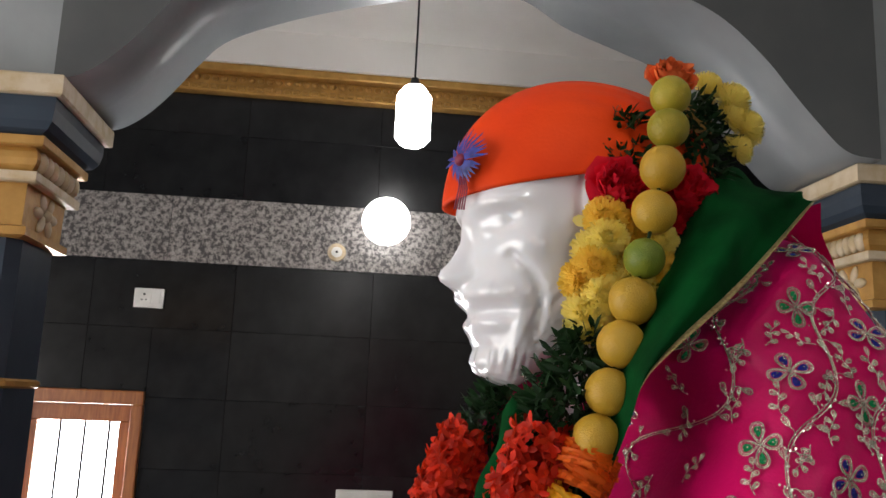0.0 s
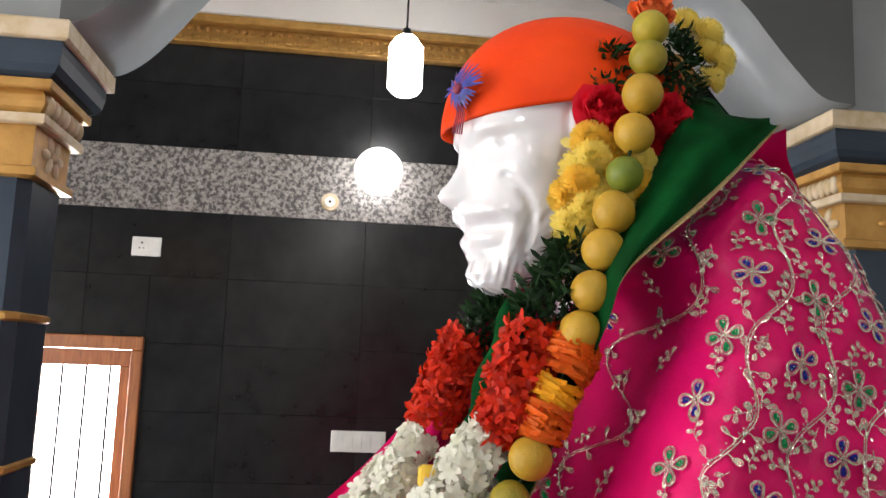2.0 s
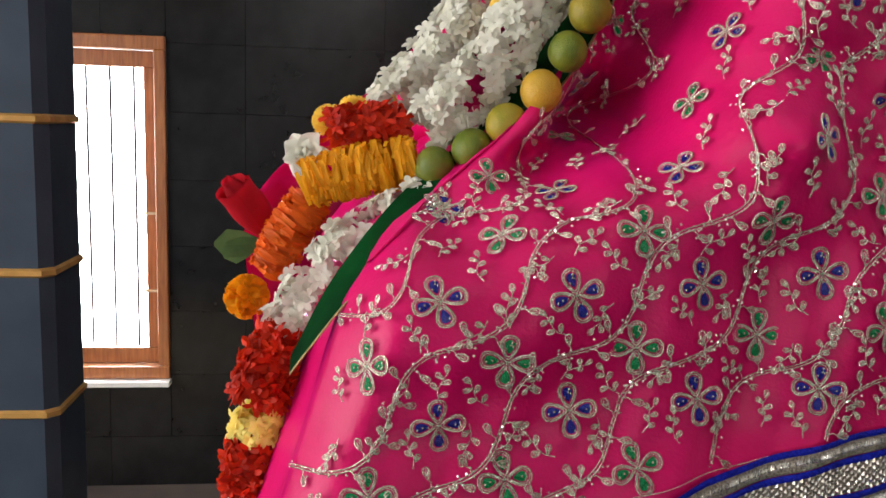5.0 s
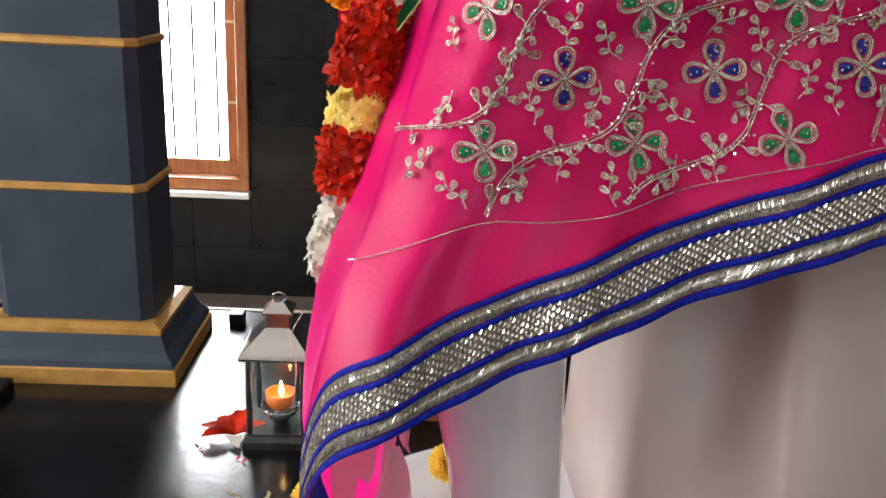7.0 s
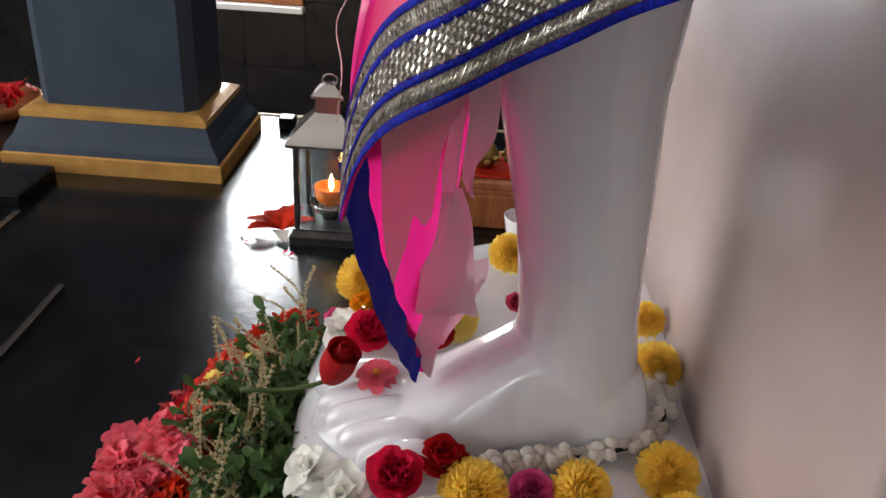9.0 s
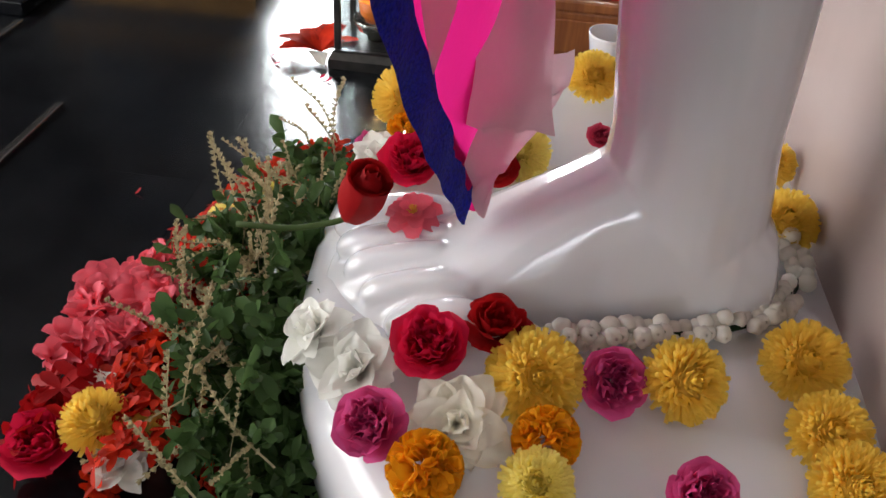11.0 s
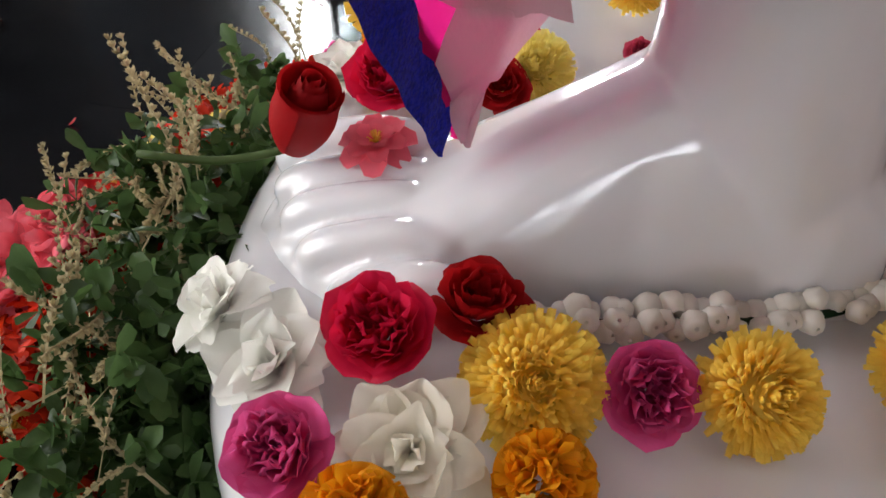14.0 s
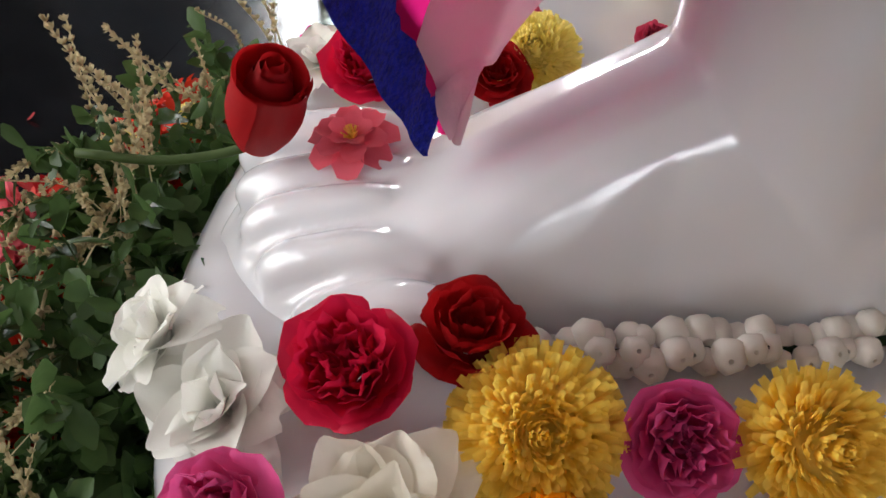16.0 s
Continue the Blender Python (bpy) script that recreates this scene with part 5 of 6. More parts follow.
mum_y, mum_p, mum_o = mum_mesh("chrysanthemum", P_YELLOW, 1), mum_mesh("chrysanthemum", P_PALE, 2), marigold_mesh("marigold", P_ORANGE, 3)
mum_y2 = mum_mesh("chrysanthemum", P_YELLOW, 7, 640, width=0.145)
gold_mari = marigold_mesh("marigold", petal_material("golden_petal", (0.93, 0.48, 0.014), (0.90, 0.34, 0.01)), 4)
O_CRIMSON, O_RED, O_MAGENTA, O_PINK, O_WHITE, O_CREAM = [petal_material(n_, a_, b_, s_, island=False) for n_, a_, b_, s_ in (
    ("crimson_rose_petal", (0.76, 0.018, 0.08), (0.62, 0.010, 0.055), 0.15), ("red_rose_petal", (0.48, 0.010, 0.012), (0.36, 0.005, 0.010), 0.2), ("magenta_rose_petal", (0.82, 0.13, 0.36), (0.70, 0.07, 0.27), 0.15),
    ("pink_rose_petal", (0.68, 0.075, 0.15), (0.55, 0.04, 0.10), 0.2), ("white_gardenia_petal", (0.94, 0.93, 0.89), (0.90, 0.90, 0.82), 0.03), ("cream_gardenia_petal", (0.93, 0.90, 0.81), (0.90, 0.83, 0.70), 0.03))]
r_crim, r_red, r_mag, r_pink = petal_set("rose", *ROSE_FULL, 63, O_CRIMSON), petal_set("rose", *ROSE_CUP, 63, O_RED), petal_set("rose", *ROSE_FULL, 63, O_MAGENTA), petal_set("rose", *ROSE_FULL, 63, O_PINK)
r_bud = shared("rose", ROSE_TIGHT, P_RED)
one_crim, one_gard = shared("rose", ROSE_FULL, petal_material("bright_crimson_petal", (0.80, 0.02, 0.05), (0.66, 0.012, 0.035))), None
gard_w, gard_c = gardenia_mesh("gardenia", O_WHITE, 5), gardenia_mesh("gardenia", O_CREAM, 6)
one_gard = gardenia_mesh("gardenia", P_WHITE, 5, True)
ON_BASE = "flowers strewn on the marble base"

# the offerings on the base
for nm, me, at, size, lean, turn, label in (
        ("rose", r_crim, (-0.146, 0.912, 0.208), 0.036, (28, -8), 20, "full crimson rose lying on the white marble base"),
        ("rose", r_red, (-0.095, 0.940, 0.212), 0.033, (12, 5), 80, "deep red rose beside the marble foot"),
        ("chrysanthemum", mum_y, (-0.058, 0.905, 0.193), 0.042, (40, 6), 10, "large yellow chrysanthemum on the marble base"),
        ("rose", r_mag, (0.006, 0.912, 0.195), 0.032, (45, 4), 140, "magenta rose between two yellow chrysanthemums"),
        ("chrysanthemum", mum_y2, (0.062, 0.918, 0.200), 0.036, (40, 18), 60, "yellow chrysanthemum beside the jasmine string"),
        ("rose", r_mag, (-0.180, 0.838, 0.190), 0.033, (35, -12), 200, "magenta rose near the rim of the base"),
        ("gardenia", gard_c, (-0.116, 0.852, 0.186), 0.042, (35, 0), 30, "cream gardenia with pointed petals"),
        ("gardenia", gard_w, (-0.205, 0.898, 0.180), 0.044, (30, -10), 75, "loose white gardenia on the base"),
        ("gardenia", gard_w, (-0.245, 0.926, 0.190), 0.036, (15, -35), 130, "white gardenia leaning over the rim"),
        ("marigold", gold_mari, (-0.134, 0.808, 0.183), 0.030, (35, 0), 10, "golden marigold on the marble base"),
        ("marigold", gold_mari, (-0.046, 0.852, 0.182), 0.028, (35, 0), 90, "golden marigold below a chrysanthemum"),
        ("chrysanthemum", mum_p, (-0.052, 0.806, 0.186), 0.028, (35, 0), 40, "small yellow chrysanthemum on the base"),
        ("rose", r_mag, (0.068, 0.815, 0.188), 0.030, (35, 0), 90, "magenta rose lying apart on the base"),
        ("chrysanthemum", mum_y, (0.168, 0.965, 0.195), 0.037, (40, 0), 80, "yellow chrysanthemum near the seat"),
        ("chrysanthemum", mum_y2, (0.172, 0.890, 0.193), 0.033, (40, 0), 150, "yellow chrysanthemum close to the seat"),
        ("chrysanthemum", mum_y, (0.180, 0.840, 0.190), 0.035, (40, 0), 10, "yellow chrysanthemum at the foot of the seat"),
        ("chrysanthemum", mum_y, (0.192, 1.180, 0.195), 0.036, (40, 0), 33, "yellow chrysanthemum behind the heel"),
        ("chrysanthemum", mum_y2, (0.200, 1.305, 0.192), 0.030, (40, 0), 95, "yellow chrysanthemum far behind the heel"),
        ("rose", r_crim, (-0.210, 1.205, 0.200), 0.038, (30, 0), 50, "crimson rose behind the toes"),
        ("chrysanthemum", mum_p, (-0.092, 1.262, 0.195), 0.036, (45, 0), 20, "pale yellow chrysanthemum behind the foot"),
        ("rose", r_red, (-0.116, 1.225, 0.195), 0.027, (40, 0), 70, "red rose behind the foot"),
        ("gardenia", gard_w, (-0.252, 1.225, 0.185), 0.038, (20, -10), 10, "white flower behind the red rose"),
        ("chrysanthemum", mum_y, (-0.236, 1.325, 0.215), 0.042, (45, 0), 100, "tall yellow chrysanthemum at the rim"),
        ("marigold", gold_mari, (-0.228, 1.285, 0.190), 0.026, (45, 0), 15, "golden marigold at the rim"),
        ("rose", r_pink, (-0.104, 1.318, 0.185), 0.026, (20, 0), 60, "small pink flower behind the foot"),
        ("chrysanthemum", mum_y, (-0.006, 1.475, 0.200), 0.036, (45, 0), 10, "yellow chrysanthemum behind the leg"),
        ("rose", r_pink, (0.004, 1.345, 0.180), 0.019, (30, 0), 20, "small pink flower beside the leg"),
        ("rose", r_pink, (-0.045, 1.225, 0.178), 0.012, (30, 0), 20, "small pink flower beside the leg"),
        ("rose", r_mag, (-0.27, 1.27, 0.175), 0.02, (30, -20), 20, "small magenta flower on the rim")):
    flower(nm, me, at, size, lean, label, ON_BASE, turn)
# an open pink rose on the toes
g = Petals(12)
for j, (k, lift, ln) in enumerate(((7, 0.15, 0.033), (6, 0.5, 0.027), (5, 1.1, 0.019))):
    for i in range(k):
        a = 2 * math.pi * (i + 0.5 * j) / k
        g.add(Vector((0, 0, 0.001 * j)), Vector((math.cos(a), math.sin(a), lift)), Vector((0, 0, 1)), ln, 0.022 - 0.004 * j, -0.25, 0.35, 0.6)
open_pink = thing("open_rose", "open pink rose with yellow stamens on the marble toes", "flower", at=(-0.186, 1.070, 0.224))
open_pink.scale = (0.88, 0.88, 0.88)
open_pink.rotation_euler = (radians(14), radians(-10), 0.3)
g.put("petals", P_PINK, open_pink)
g = Petals(13)
for i in range(26):
    g.add(Vector((0, 0, 0.002)), unit(g.r) + Vector((0, 0, 1.4)), unit(g.r), 0.010, 0.0016, 0.1, 0.1, 1.5)
g.put("stamens", P_YELLOW, open_pink, "yellow stamens")
# the long-stemmed red bud
bud = thing("rose_bud", "long-stemmed half-open dark red rose bud", "flower", at=(-0.238, 1.062, 0.236))
bud.rotation_euler = (radians(16), radians(20), 0)
ob = new("bud_petals", r_bud)
ob.parent, ob.scale = bud, (0.032, 0.032, 0.038)
g = Petals(14)
for i in range(5):
    a = 2 * math.pi * i / 5
    g.add(Vector((0, 0, -0.02)), Vector((math.cos(a), math.sin(a), 0.7)), Vector((0, 0, 1)), 0.026, 0.010, 0.5, 0.2, 0.1)
g.put("sepals", P_LEAF, bud, "green sepals")
bm = bmesh.new()
tube(bm, curve([(0.0, 0, -0.018), (-0.012, -0.006, -0.035), (-0.05, -0.02, -0.055), (-0.10, -0.03, -0.07)], 12), 0.0032, 6)
part("stem", bm, P_STEM, bud, smooth=True)

# jasmine buds on a string round the heel
jasmine = thing("jasmine_string", "string of white jasmine buds round the marble heel", "garland")
v, f = [], []
for i in range(9):
    for k in range(12):
        t, a = i / 8, 2 * math.pi * k / 12
        r = 0.0092 * math.sin(math.pi * min(t * 0.88 + 0.10, 1)) ** 0.7 * (1 + (0.05 + 0.07 * t) * math.cos(5 * a + 2.5 * t))
        v.append((r * math.cos(a), r * math.sin(a), 0.019 * t - 0.003 * (t > 0.95)))
f = [(i * 12 + k, i * 12 + (k + 1) % 12, (i + 1) * 12 + (k + 1) % 12, (i + 1) * 12 + k) for i in range(8) for k in range(12)]
bud_me = shared("jasmine_bud", (v, f), P_CREAM)
jas = curve([(-0.065, 0.958, 0.182), (-0.02, 0.972, 0.182), (0.042, 0.988, 0.182), (0.105, 1.006, 0.182), (0.152, 1.035, 0.182), (0.188, 1.085, 0.182), (0.196, 1.135, 0.182), (0.17, 1.18, 0.182)], 46)
bm = bmesh.new()
tube(bm, jas, 0.003, 6)
part("string", bm, P_DARKLEAF, jasmine, "green string")
r = random.Random(21)
for i in range(46):
    for s in (-1, 1):
        if r.random() < 0.12:
            continue
        ob = new("jasmine_bud", bud_me)
        d = Vector(jas[min(i + 1, 45)] - jas[max(i - 1, 0)]).normalized()
        out = Vector((-d.y, d.x, 0)) * s + Vector((0, 0, r.uniform(-0.1, 1.1))) + d * r.uniform(-0.5, 0.5)
        sc = r.uniform(0.72, 1.08)
        ob.matrix_local = Matrix.Translation(Vector(jas[i]) + Vector((0, 0, r.uniform(-0.003, 0.006)))) @ out.to_track_quat("Z", "Y").to_matrix().to_4x4() @ Matrix.Diagonal((sc, sc, sc, 1))
        ob.parent = jasmine

# ---- the heap of flowers and holy basil beside the base ----
basil = thing("basil_bunch", "heap of green holy basil sprigs with dry seed spikes", "plant")


def sprig(seed, leaves):
    g, r = Petals(seed), random.Random(seed)
    stem = curve([(0, 0, 0), (r.uniform(-0.02, 0.02), r.uniform(-0.02, 0.02), 0.05), (r.uniform(-0.04, 0.04), r.uniform(-0.04, 0.04), 0.10)], 10)
    for i in range(1, 10):
        for s in range(leaves):
            d = unit(r) + Vector((0, 0, 0.3))
            g.add(Vector(stem[i]), d, unit(r) * 0.3 + Vector((0, 0, 1)), r.uniform(0.018, 0.042), r.uniform(0.013, 0.024), r.uniform(-0.5, 0.2), r.uniform(0.1, 0.5), 0.2, 0.35)
    for a, b in zip(stem, stem[1:]):
        g.add(Vector(a), Vector(b - a), Vector((1, 0, 0)), float(np.linalg.norm(b - a)) * 1.05, 0.003, 0, 0.6, 1, 1)
    return g


def spike(seed):
    g, r = Petals(seed), random.Random(seed)
    stem = curve([(0, 0, 0), (r.uniform(-0.012, 0.012), r.uniform(-0.012, 0.012), 0.045), (r.uniform(-0.03, 0.03), r.uniform(-0.03, 0.03), 0.085)], 15)
    for a, b in zip(stem, stem[1:]):
        g.add(Vector(a), Vector(b - a), Vector((1, 0, 0)), float(np.linalg.norm(b - a)) * 1.1, 0.0018, 0, 0.6, 1, 1)
    for i in range(3, 15):
        for k in range(5):
            d = unit(r)
            d.z = abs(d.z) * 0.5
            g.add(Vector(stem[i]), d, Vector((0, 0, 1)), 0.0042, 0.0032, 0.5, 0.8, 0.9, 0.5)
    return g.mesh("seed_spike", P_SEED)


sprig_forms = [sprig(40 + i, 2) for i in range(5)]
sprig_leaves = [petal_set("sprig", g.v, g.f, 12, O_LEAF, "leaf") for g in sprig_forms]
sprigs, spikes = [g.mesh("sprig", P_LEAF) for g in sprig_forms], [spike(60 + i) for i in range(5)]
r = random.Random(77)
spine = curve([(-0.312, 1.34, 0.075), (-0.335, 1.20, 0.100), (-0.345, 1.09, 0.105), (-0.325, 1.0, 0.10), (-0.300, 0.92, 0.08), (-0.285, 0.85, 0.06)], 50)
singled = 0
for i in range(150):
    c = Vector(spine[r.randrange(50)]) + Vector((r.uniform(-0.065, 0.04), r.uniform(-0.03, 0.03), r.uniform(-0.05, 0.03)))
    up = Vector((r.uniform(-0.55, 0.5), r.uniform(-0.8, 0.7), r.uniform(0.1, 0.9)))
    whole = 0.88 < c.y < 1.06 and c.z > 0.08 and singled < 11
    ob = new("sprig", None if whole else sprigs[i % 5])
    if whole:   # the sprigs on top, leaf by leaf
        singled += 1
        for m in sprig_leaves[i % 5]:
            new("leaf", m).parent = ob
    sc = r.uniform(0.5, 0.76)
    ob.matrix_local = Matrix.Translation(c) @ up.to_track_quat("Z", "Y").to_matrix().to_4x4() @ Matrix.Rotation(r.random() * 6, 4, "Z") @ Matrix.Diagonal((sc, sc, sc, 1))
    ob.parent = basil
for i in range(84):
    c = Vector(spine[r.randrange(50)]) + Vector((r.uniform(-0.075, 0.02), r.uniform(-0.03, 0.03), r.uniform(0.0, 0.05)))
    up = Vector((r.uniform(-0.6, 0.3), r.uniform(-0.8, 0.8), r.uniform(-0.5, 1.0)))
    if i < 5:
        up = Vector((r.uniform(-0.25, 0.1), r.uniform(-0.1, 0.3), 1))
    ob = new("seed_spike", spikes[i % 5])
    ob.matrix_local = Matrix.Translation(c) @ up.to_track_quat("Z", "Y").to_matrix().to_4x4() @ Matrix.Rotation(r.random() * 6, 4, "Z") @ Matrix.Scale(1.2 if i < 5 else r.uniform(0.8, 1.25), 4)
    ob.parent = basil
    ob["label"] = "dry brown seed spike"

heap = thing("flower_heap", "heap of red and orange petals on the black floor beside the base", "flowers", kind="stuff")
ixora("scarlet_flowers", [(-0.36, 1.46, 0.03), (-0.42, 1.34, 0.03), (-0.44, 1.20, 0.03), (-0.44, 1.08, 0.03), (-0.42, 0.97, 0.03), (-0.39, 0.86, 0.03)], [0.03, 0.045, 0.05, 0.055, 0.058, 0.058], 1150, P_SCARLET, heap, "scarlet pointed flowers", 31, 0.02)
ixora("red_flowers", [(-0.40, 1.40, 0.02), (-0.47, 1.25, 0.02), (-0.49, 1.12, 0.025), (-0.50, 0.98, 0.025), (-0.49, 0.88, 0.025)], [0.025, 0.03, 0.035, 0.04, 0.045], 190, P_RED, heap, "dark red petals", 32, 0.03)


def oleander(seed):
    """Nine ruffled blooms, a mesh each."""
    blooms, q = [], random.Random(seed)
    for i in range(9):
        g = Petals(seed * 10 + i)
        c = Vector((q.uniform(-0.03, 0.03), q.uniform(-0.03, 0.03), q.uniform(0.0, 0.03)))
        n = (unit(q) + Vector((0, 0, 1.3))).normalized()
        a = n.orthogonal().normalized()
        b = n.cross(a)
        for k in range(6):
            an = k * math.pi / 3 + i
            g.fine(c, a * math.cos(an) + b * math.sin(an) + n * q.uniform(0.3, 1.1), n, 0.030 * q.uniform(0.8, 1.1), 0.026, q.uniform(-0.35, 0.1), 0.5, 0.10)
        blooms.append(g.mesh("bloom", P_PINK))
    return blooms


BESIDE = "flowers beside the base"
ole = [oleander(80 + i) for i in range(3)]
for i, (x, y, z, s) in enumerate(((-0.515, 1.055, 0.05, 1.0), (-0.475, 1.09, 0.065, 0.95), (-0.52, 1.0, 0.045, 0.95), (-0.455, 1.05, 0.075, 0.85), (-0.47, 1.01, 0.06, 0.8), (-0.50, 1.11, 0.045, 0.7))):
    flower("oleander", ole[i % 3], (x, y, z), s, (r.uniform(-20, 25), r.uniform(-25, 5)), "cluster of pink ruffled flowers on the heap", BESIDE, i * 67)
for x, y, z, s, me, nm, lb in ((-0.45, 0.895, 0.07, 0.034, mum_y2, "chrysanthemum", "yellow chrysanthemum on the heap of petals"), (-0.405, 0.895, 0.065, 0.022, mum_p, "chrysanthemum", "small yellow chrysanthemum on the heap"),
                               (-0.447, 1.235, 0.065, 0.023, mum_p, "chrysanthemum", "pale yellow chrysanthemum on the heap"), (-0.455, 1.165, 0.06, 0.022, mum_p, "chrysanthemum", "small pale chrysanthemum on the heap"),
                               (-0.405, 1.29, 0.075, 0.016, mum_p, "chrysanthemum", "tiny yellow chrysanthemum among basil"), (-0.415, 0.868, 0.05, 0.03, gard_w, "gardenia", "white flower low in the heap"),
                               (-0.47, 0.955, 0.05, 0.026, gard_w, "gardenia", "white flower among red petals"), (-0.505, 0.885, 0.04, 0.04, r_crim, "rose", "dark red flower at the edge of the heap"),
                               (-0.415, 1.40, 0.045, 0.026, r_crim, "rose", "crimson flower at the end of the heap"), (-0.45, 1.30, 0.04, 0.03, r_crim, "rose", "crimson flower on the floor side"),
                               (-0.475, 1.19, 0.04, 0.032, r_crim, "rose", "crimson flower on the floor side"), (-0.53, 0.93, 0.03, 0.03, r_red, "rose", "dark red flower on the floor")):
    flower(nm, me, (x, y, z), s, (r.uniform(5, 30), r.uniform(-20, 10)), lb, BESIDE, r.uniform(0, 360))
g = Petals(91)
g.add(Vector((-0.628, 1.353, 0.001)), Vector((1, 0.6, 0.2)), Vector((0, 0, 1)), 0.012, 0.008, 0.5, 0.4)
tagged(g.put("fallen_petal", P_RED), "single red petal fallen on the black floor", "petal")

# ---- the garlands ----
LIME_SKIN = {}
for nm, a, b in (("green", (0.060, 0.115, 0.010), (0.20, 0.21, 0.02)), ("yellow", (0.52, 0.28, 0.022), (0.42, 0.27, 0.03)), ("mixed", (0.40, 0.27, 0.022), (0.19, 0.20, 0.016))):
    LIME_SKIN[nm] = material("lime_skin_" + nm, a, 0.42, second=b, scale=1.3, amount=1.4, bump=0.3, bump_scale=14, spread=0.15, spec=0.35)
lime_garland = thing("lime_garland", "garland of yellow and green limes on a string", "garland")


def lime_mesh(skin):
    bm = bmesh.new()
    bmesh.ops.create_uvsphere(bm, u_segments=28, v_segments=18, radius=1.0)
    for v in bm.verts:
        z = v.co.z
        v.co *= 1 + 0.012 * noise.noise(v.co * 2.0)
        v.co.z = z * 0.94 + 0.07 * max(z - 0.9, 0) / 0.1 * 0.6
    return mesh_of("lime", bm, LIME_SKIN[skin], True)


limes = {k: lime_mesh(k) for k in LIME_SKIN}
LIMES = ((0.384, 1.04, 1.990, "mixed"), (0.377, 1.03, 1.946, "mixed"), (0.366, 1.02, 1.894, "yellow"), (0.352, 1.01, 1.840, "yellow"), (0.337, 1.0, 1.785, "green"), (0.322, 0.995, 1.737, "yellow"), (0.308, 0.99, 1.690, "yellow"),
         (0.293, 0.985, 1.640, "yellow"), (0.280, 0.985, 1.593, "yellow"), (0.225, 0.985, 1.449, "yellow"), (0.204, 0.99, 1.400, "mixed"), (0.183, 0.995, 1.356, "green"), (0.156, 1.0, 1.312, "yellow"), (0.121, 1.01, 1.274, "mixed"), (0.084, 1.02, 1.245, "green"), (0.043, 1.03, 1.223, "green"))
r = random.Random(5)
for x, y, z, skin in LIMES:
    ob = new("lime", limes[skin])
    sc = 0.0245 * r.uniform(0.96, 1.06) * (1.04 if skin == "yellow" else 0.96)
    ob.matrix_local = pose(x, y, z, r.uniform(60, 120), r.uniform(0, 360), r.uniform(0, 360)) @ Matrix.Diagonal((sc, sc, sc, 1))
    ob.parent = lime_garland
bm = bmesh.new()
tube(bm, curve([q[:3] for q in LIMES], 60), 0.0022, 6)
part("string", bm, P_DARKLEAF, lime_garland)

gar = thing("flower_garland", "thick garland of yellow, red, orange and white flowers", "garland")
ob = new("orange_rose", shared("orange_rose", ROSE_FULL, petal_material("orange_rose_petal", (0.80, 0.13, 0.03), (0.85, 0.26, 0.08))))
ob.matrix_local, ob.parent = pose(0.396, 1.07, 2.020, 50, 0, 0) @ Matrix.Diagonal((0.031, 0.031, 0.031, 1)), gar
leafy("leaf_tuft", [(0.345, 1.10, 1.985), (0.350, 1.095, 1.93), (0.342, 1.09, 1.90)], [0.020, 0.026, 0.024], 260, P_DARKLEAF, gar, "dark green leaves", 101, 0.024, 0.006)
leafy("leaf_tuft", [(0.425, 1.10, 2.005), (0.448, 1.10, 1.965), (0.450, 1.10, 1.90)], [0.022, 0.030, 0.028], 330, P_DARKLEAF, gar, "dark green leaves", 102, 0.026, 0.006)
for k, (x, y, z, s) in enumerate(((0.455, 1.10, 2.028, 0.024), (0.482, 1.09, 2.008, 0.028), (0.500, 1.09, 1.975, 0.027), (0.487, 1.085, 1.945, 0.022), (0.478, 1.085, 1.985, 0.022))):
    ob = new("chrysanthemum_head", mum_p)
    ob.matrix_local, ob.parent = pose(x, y, z, 40, 50, 0) @ Matrix.Diagonal((s, s, s, 1)), gar
for x, y, z, s, tx in ((0.326, 1.065, 1.878, 0.038, 75), (0.345, 1.06, 1.86, 0.03, 80), (0.415, 1.07, 1.878, 0.036, 75), (0.405, 1.065, 1.84, 0.03, 85)):
    ob = new("red_rose", one_crim)
    ob.matrix_local, ob.parent = pose(x, y, z, tx, 10, 0) @ Matrix.Diagonal((s, s, s, 1)), gar
for k, (x, y, z, s) in enumerate(((0.312, 1.055, 1.838, 0.030), (0.300, 1.06, 1.800, 0.030), (0.286, 1.06, 1.766, 0.029), (0.290, 1.055, 1.728, 0.031), (0.335, 1.06, 1.800, 0.030), (0.328, 1.05, 1.755, 0.032), (0.318, 1.05, 1.715, 0.026),
                                  (0.371, 1.045, 1.815, 0.024), (0.378, 1.045, 1.78, 0.026), (0.366, 1.04, 1.74, 0.024), (0.356, 1.04, 1.705, 0.022),
                                  (0.310, 1.045, 1.815, 0.026), (0.296, 1.045, 1.782, 0.026), (0.305, 1.04, 1.748, 0.027), (0.350, 1.05, 1.825, 0.024), (0.345, 1.045, 1.778, 0.026), (0.340, 1.04, 1.73, 0.024), (0.300, 1.045, 1.712, 0.024))):
    ob = new("chrysanthemum_head", mum_p if k % 2 else mum_y)
    ob.matrix_local, ob.parent = pose(x, y, z, 80 + 8 * (k % 3), -15 + 12 * (k % 4), 0) @ Matrix.Diagonal((s, s, s, 1)), gar
g = Petals(110)
g.add(Vector((0.295, 1.055, 1.832)), Vector((-1, 0, 0.15)), Vector((0, -1, 0)), 0.025, 0.014, 0.1, 0.2)
g.put("loose_petal", P_PALE, gar, "loose cream petal")
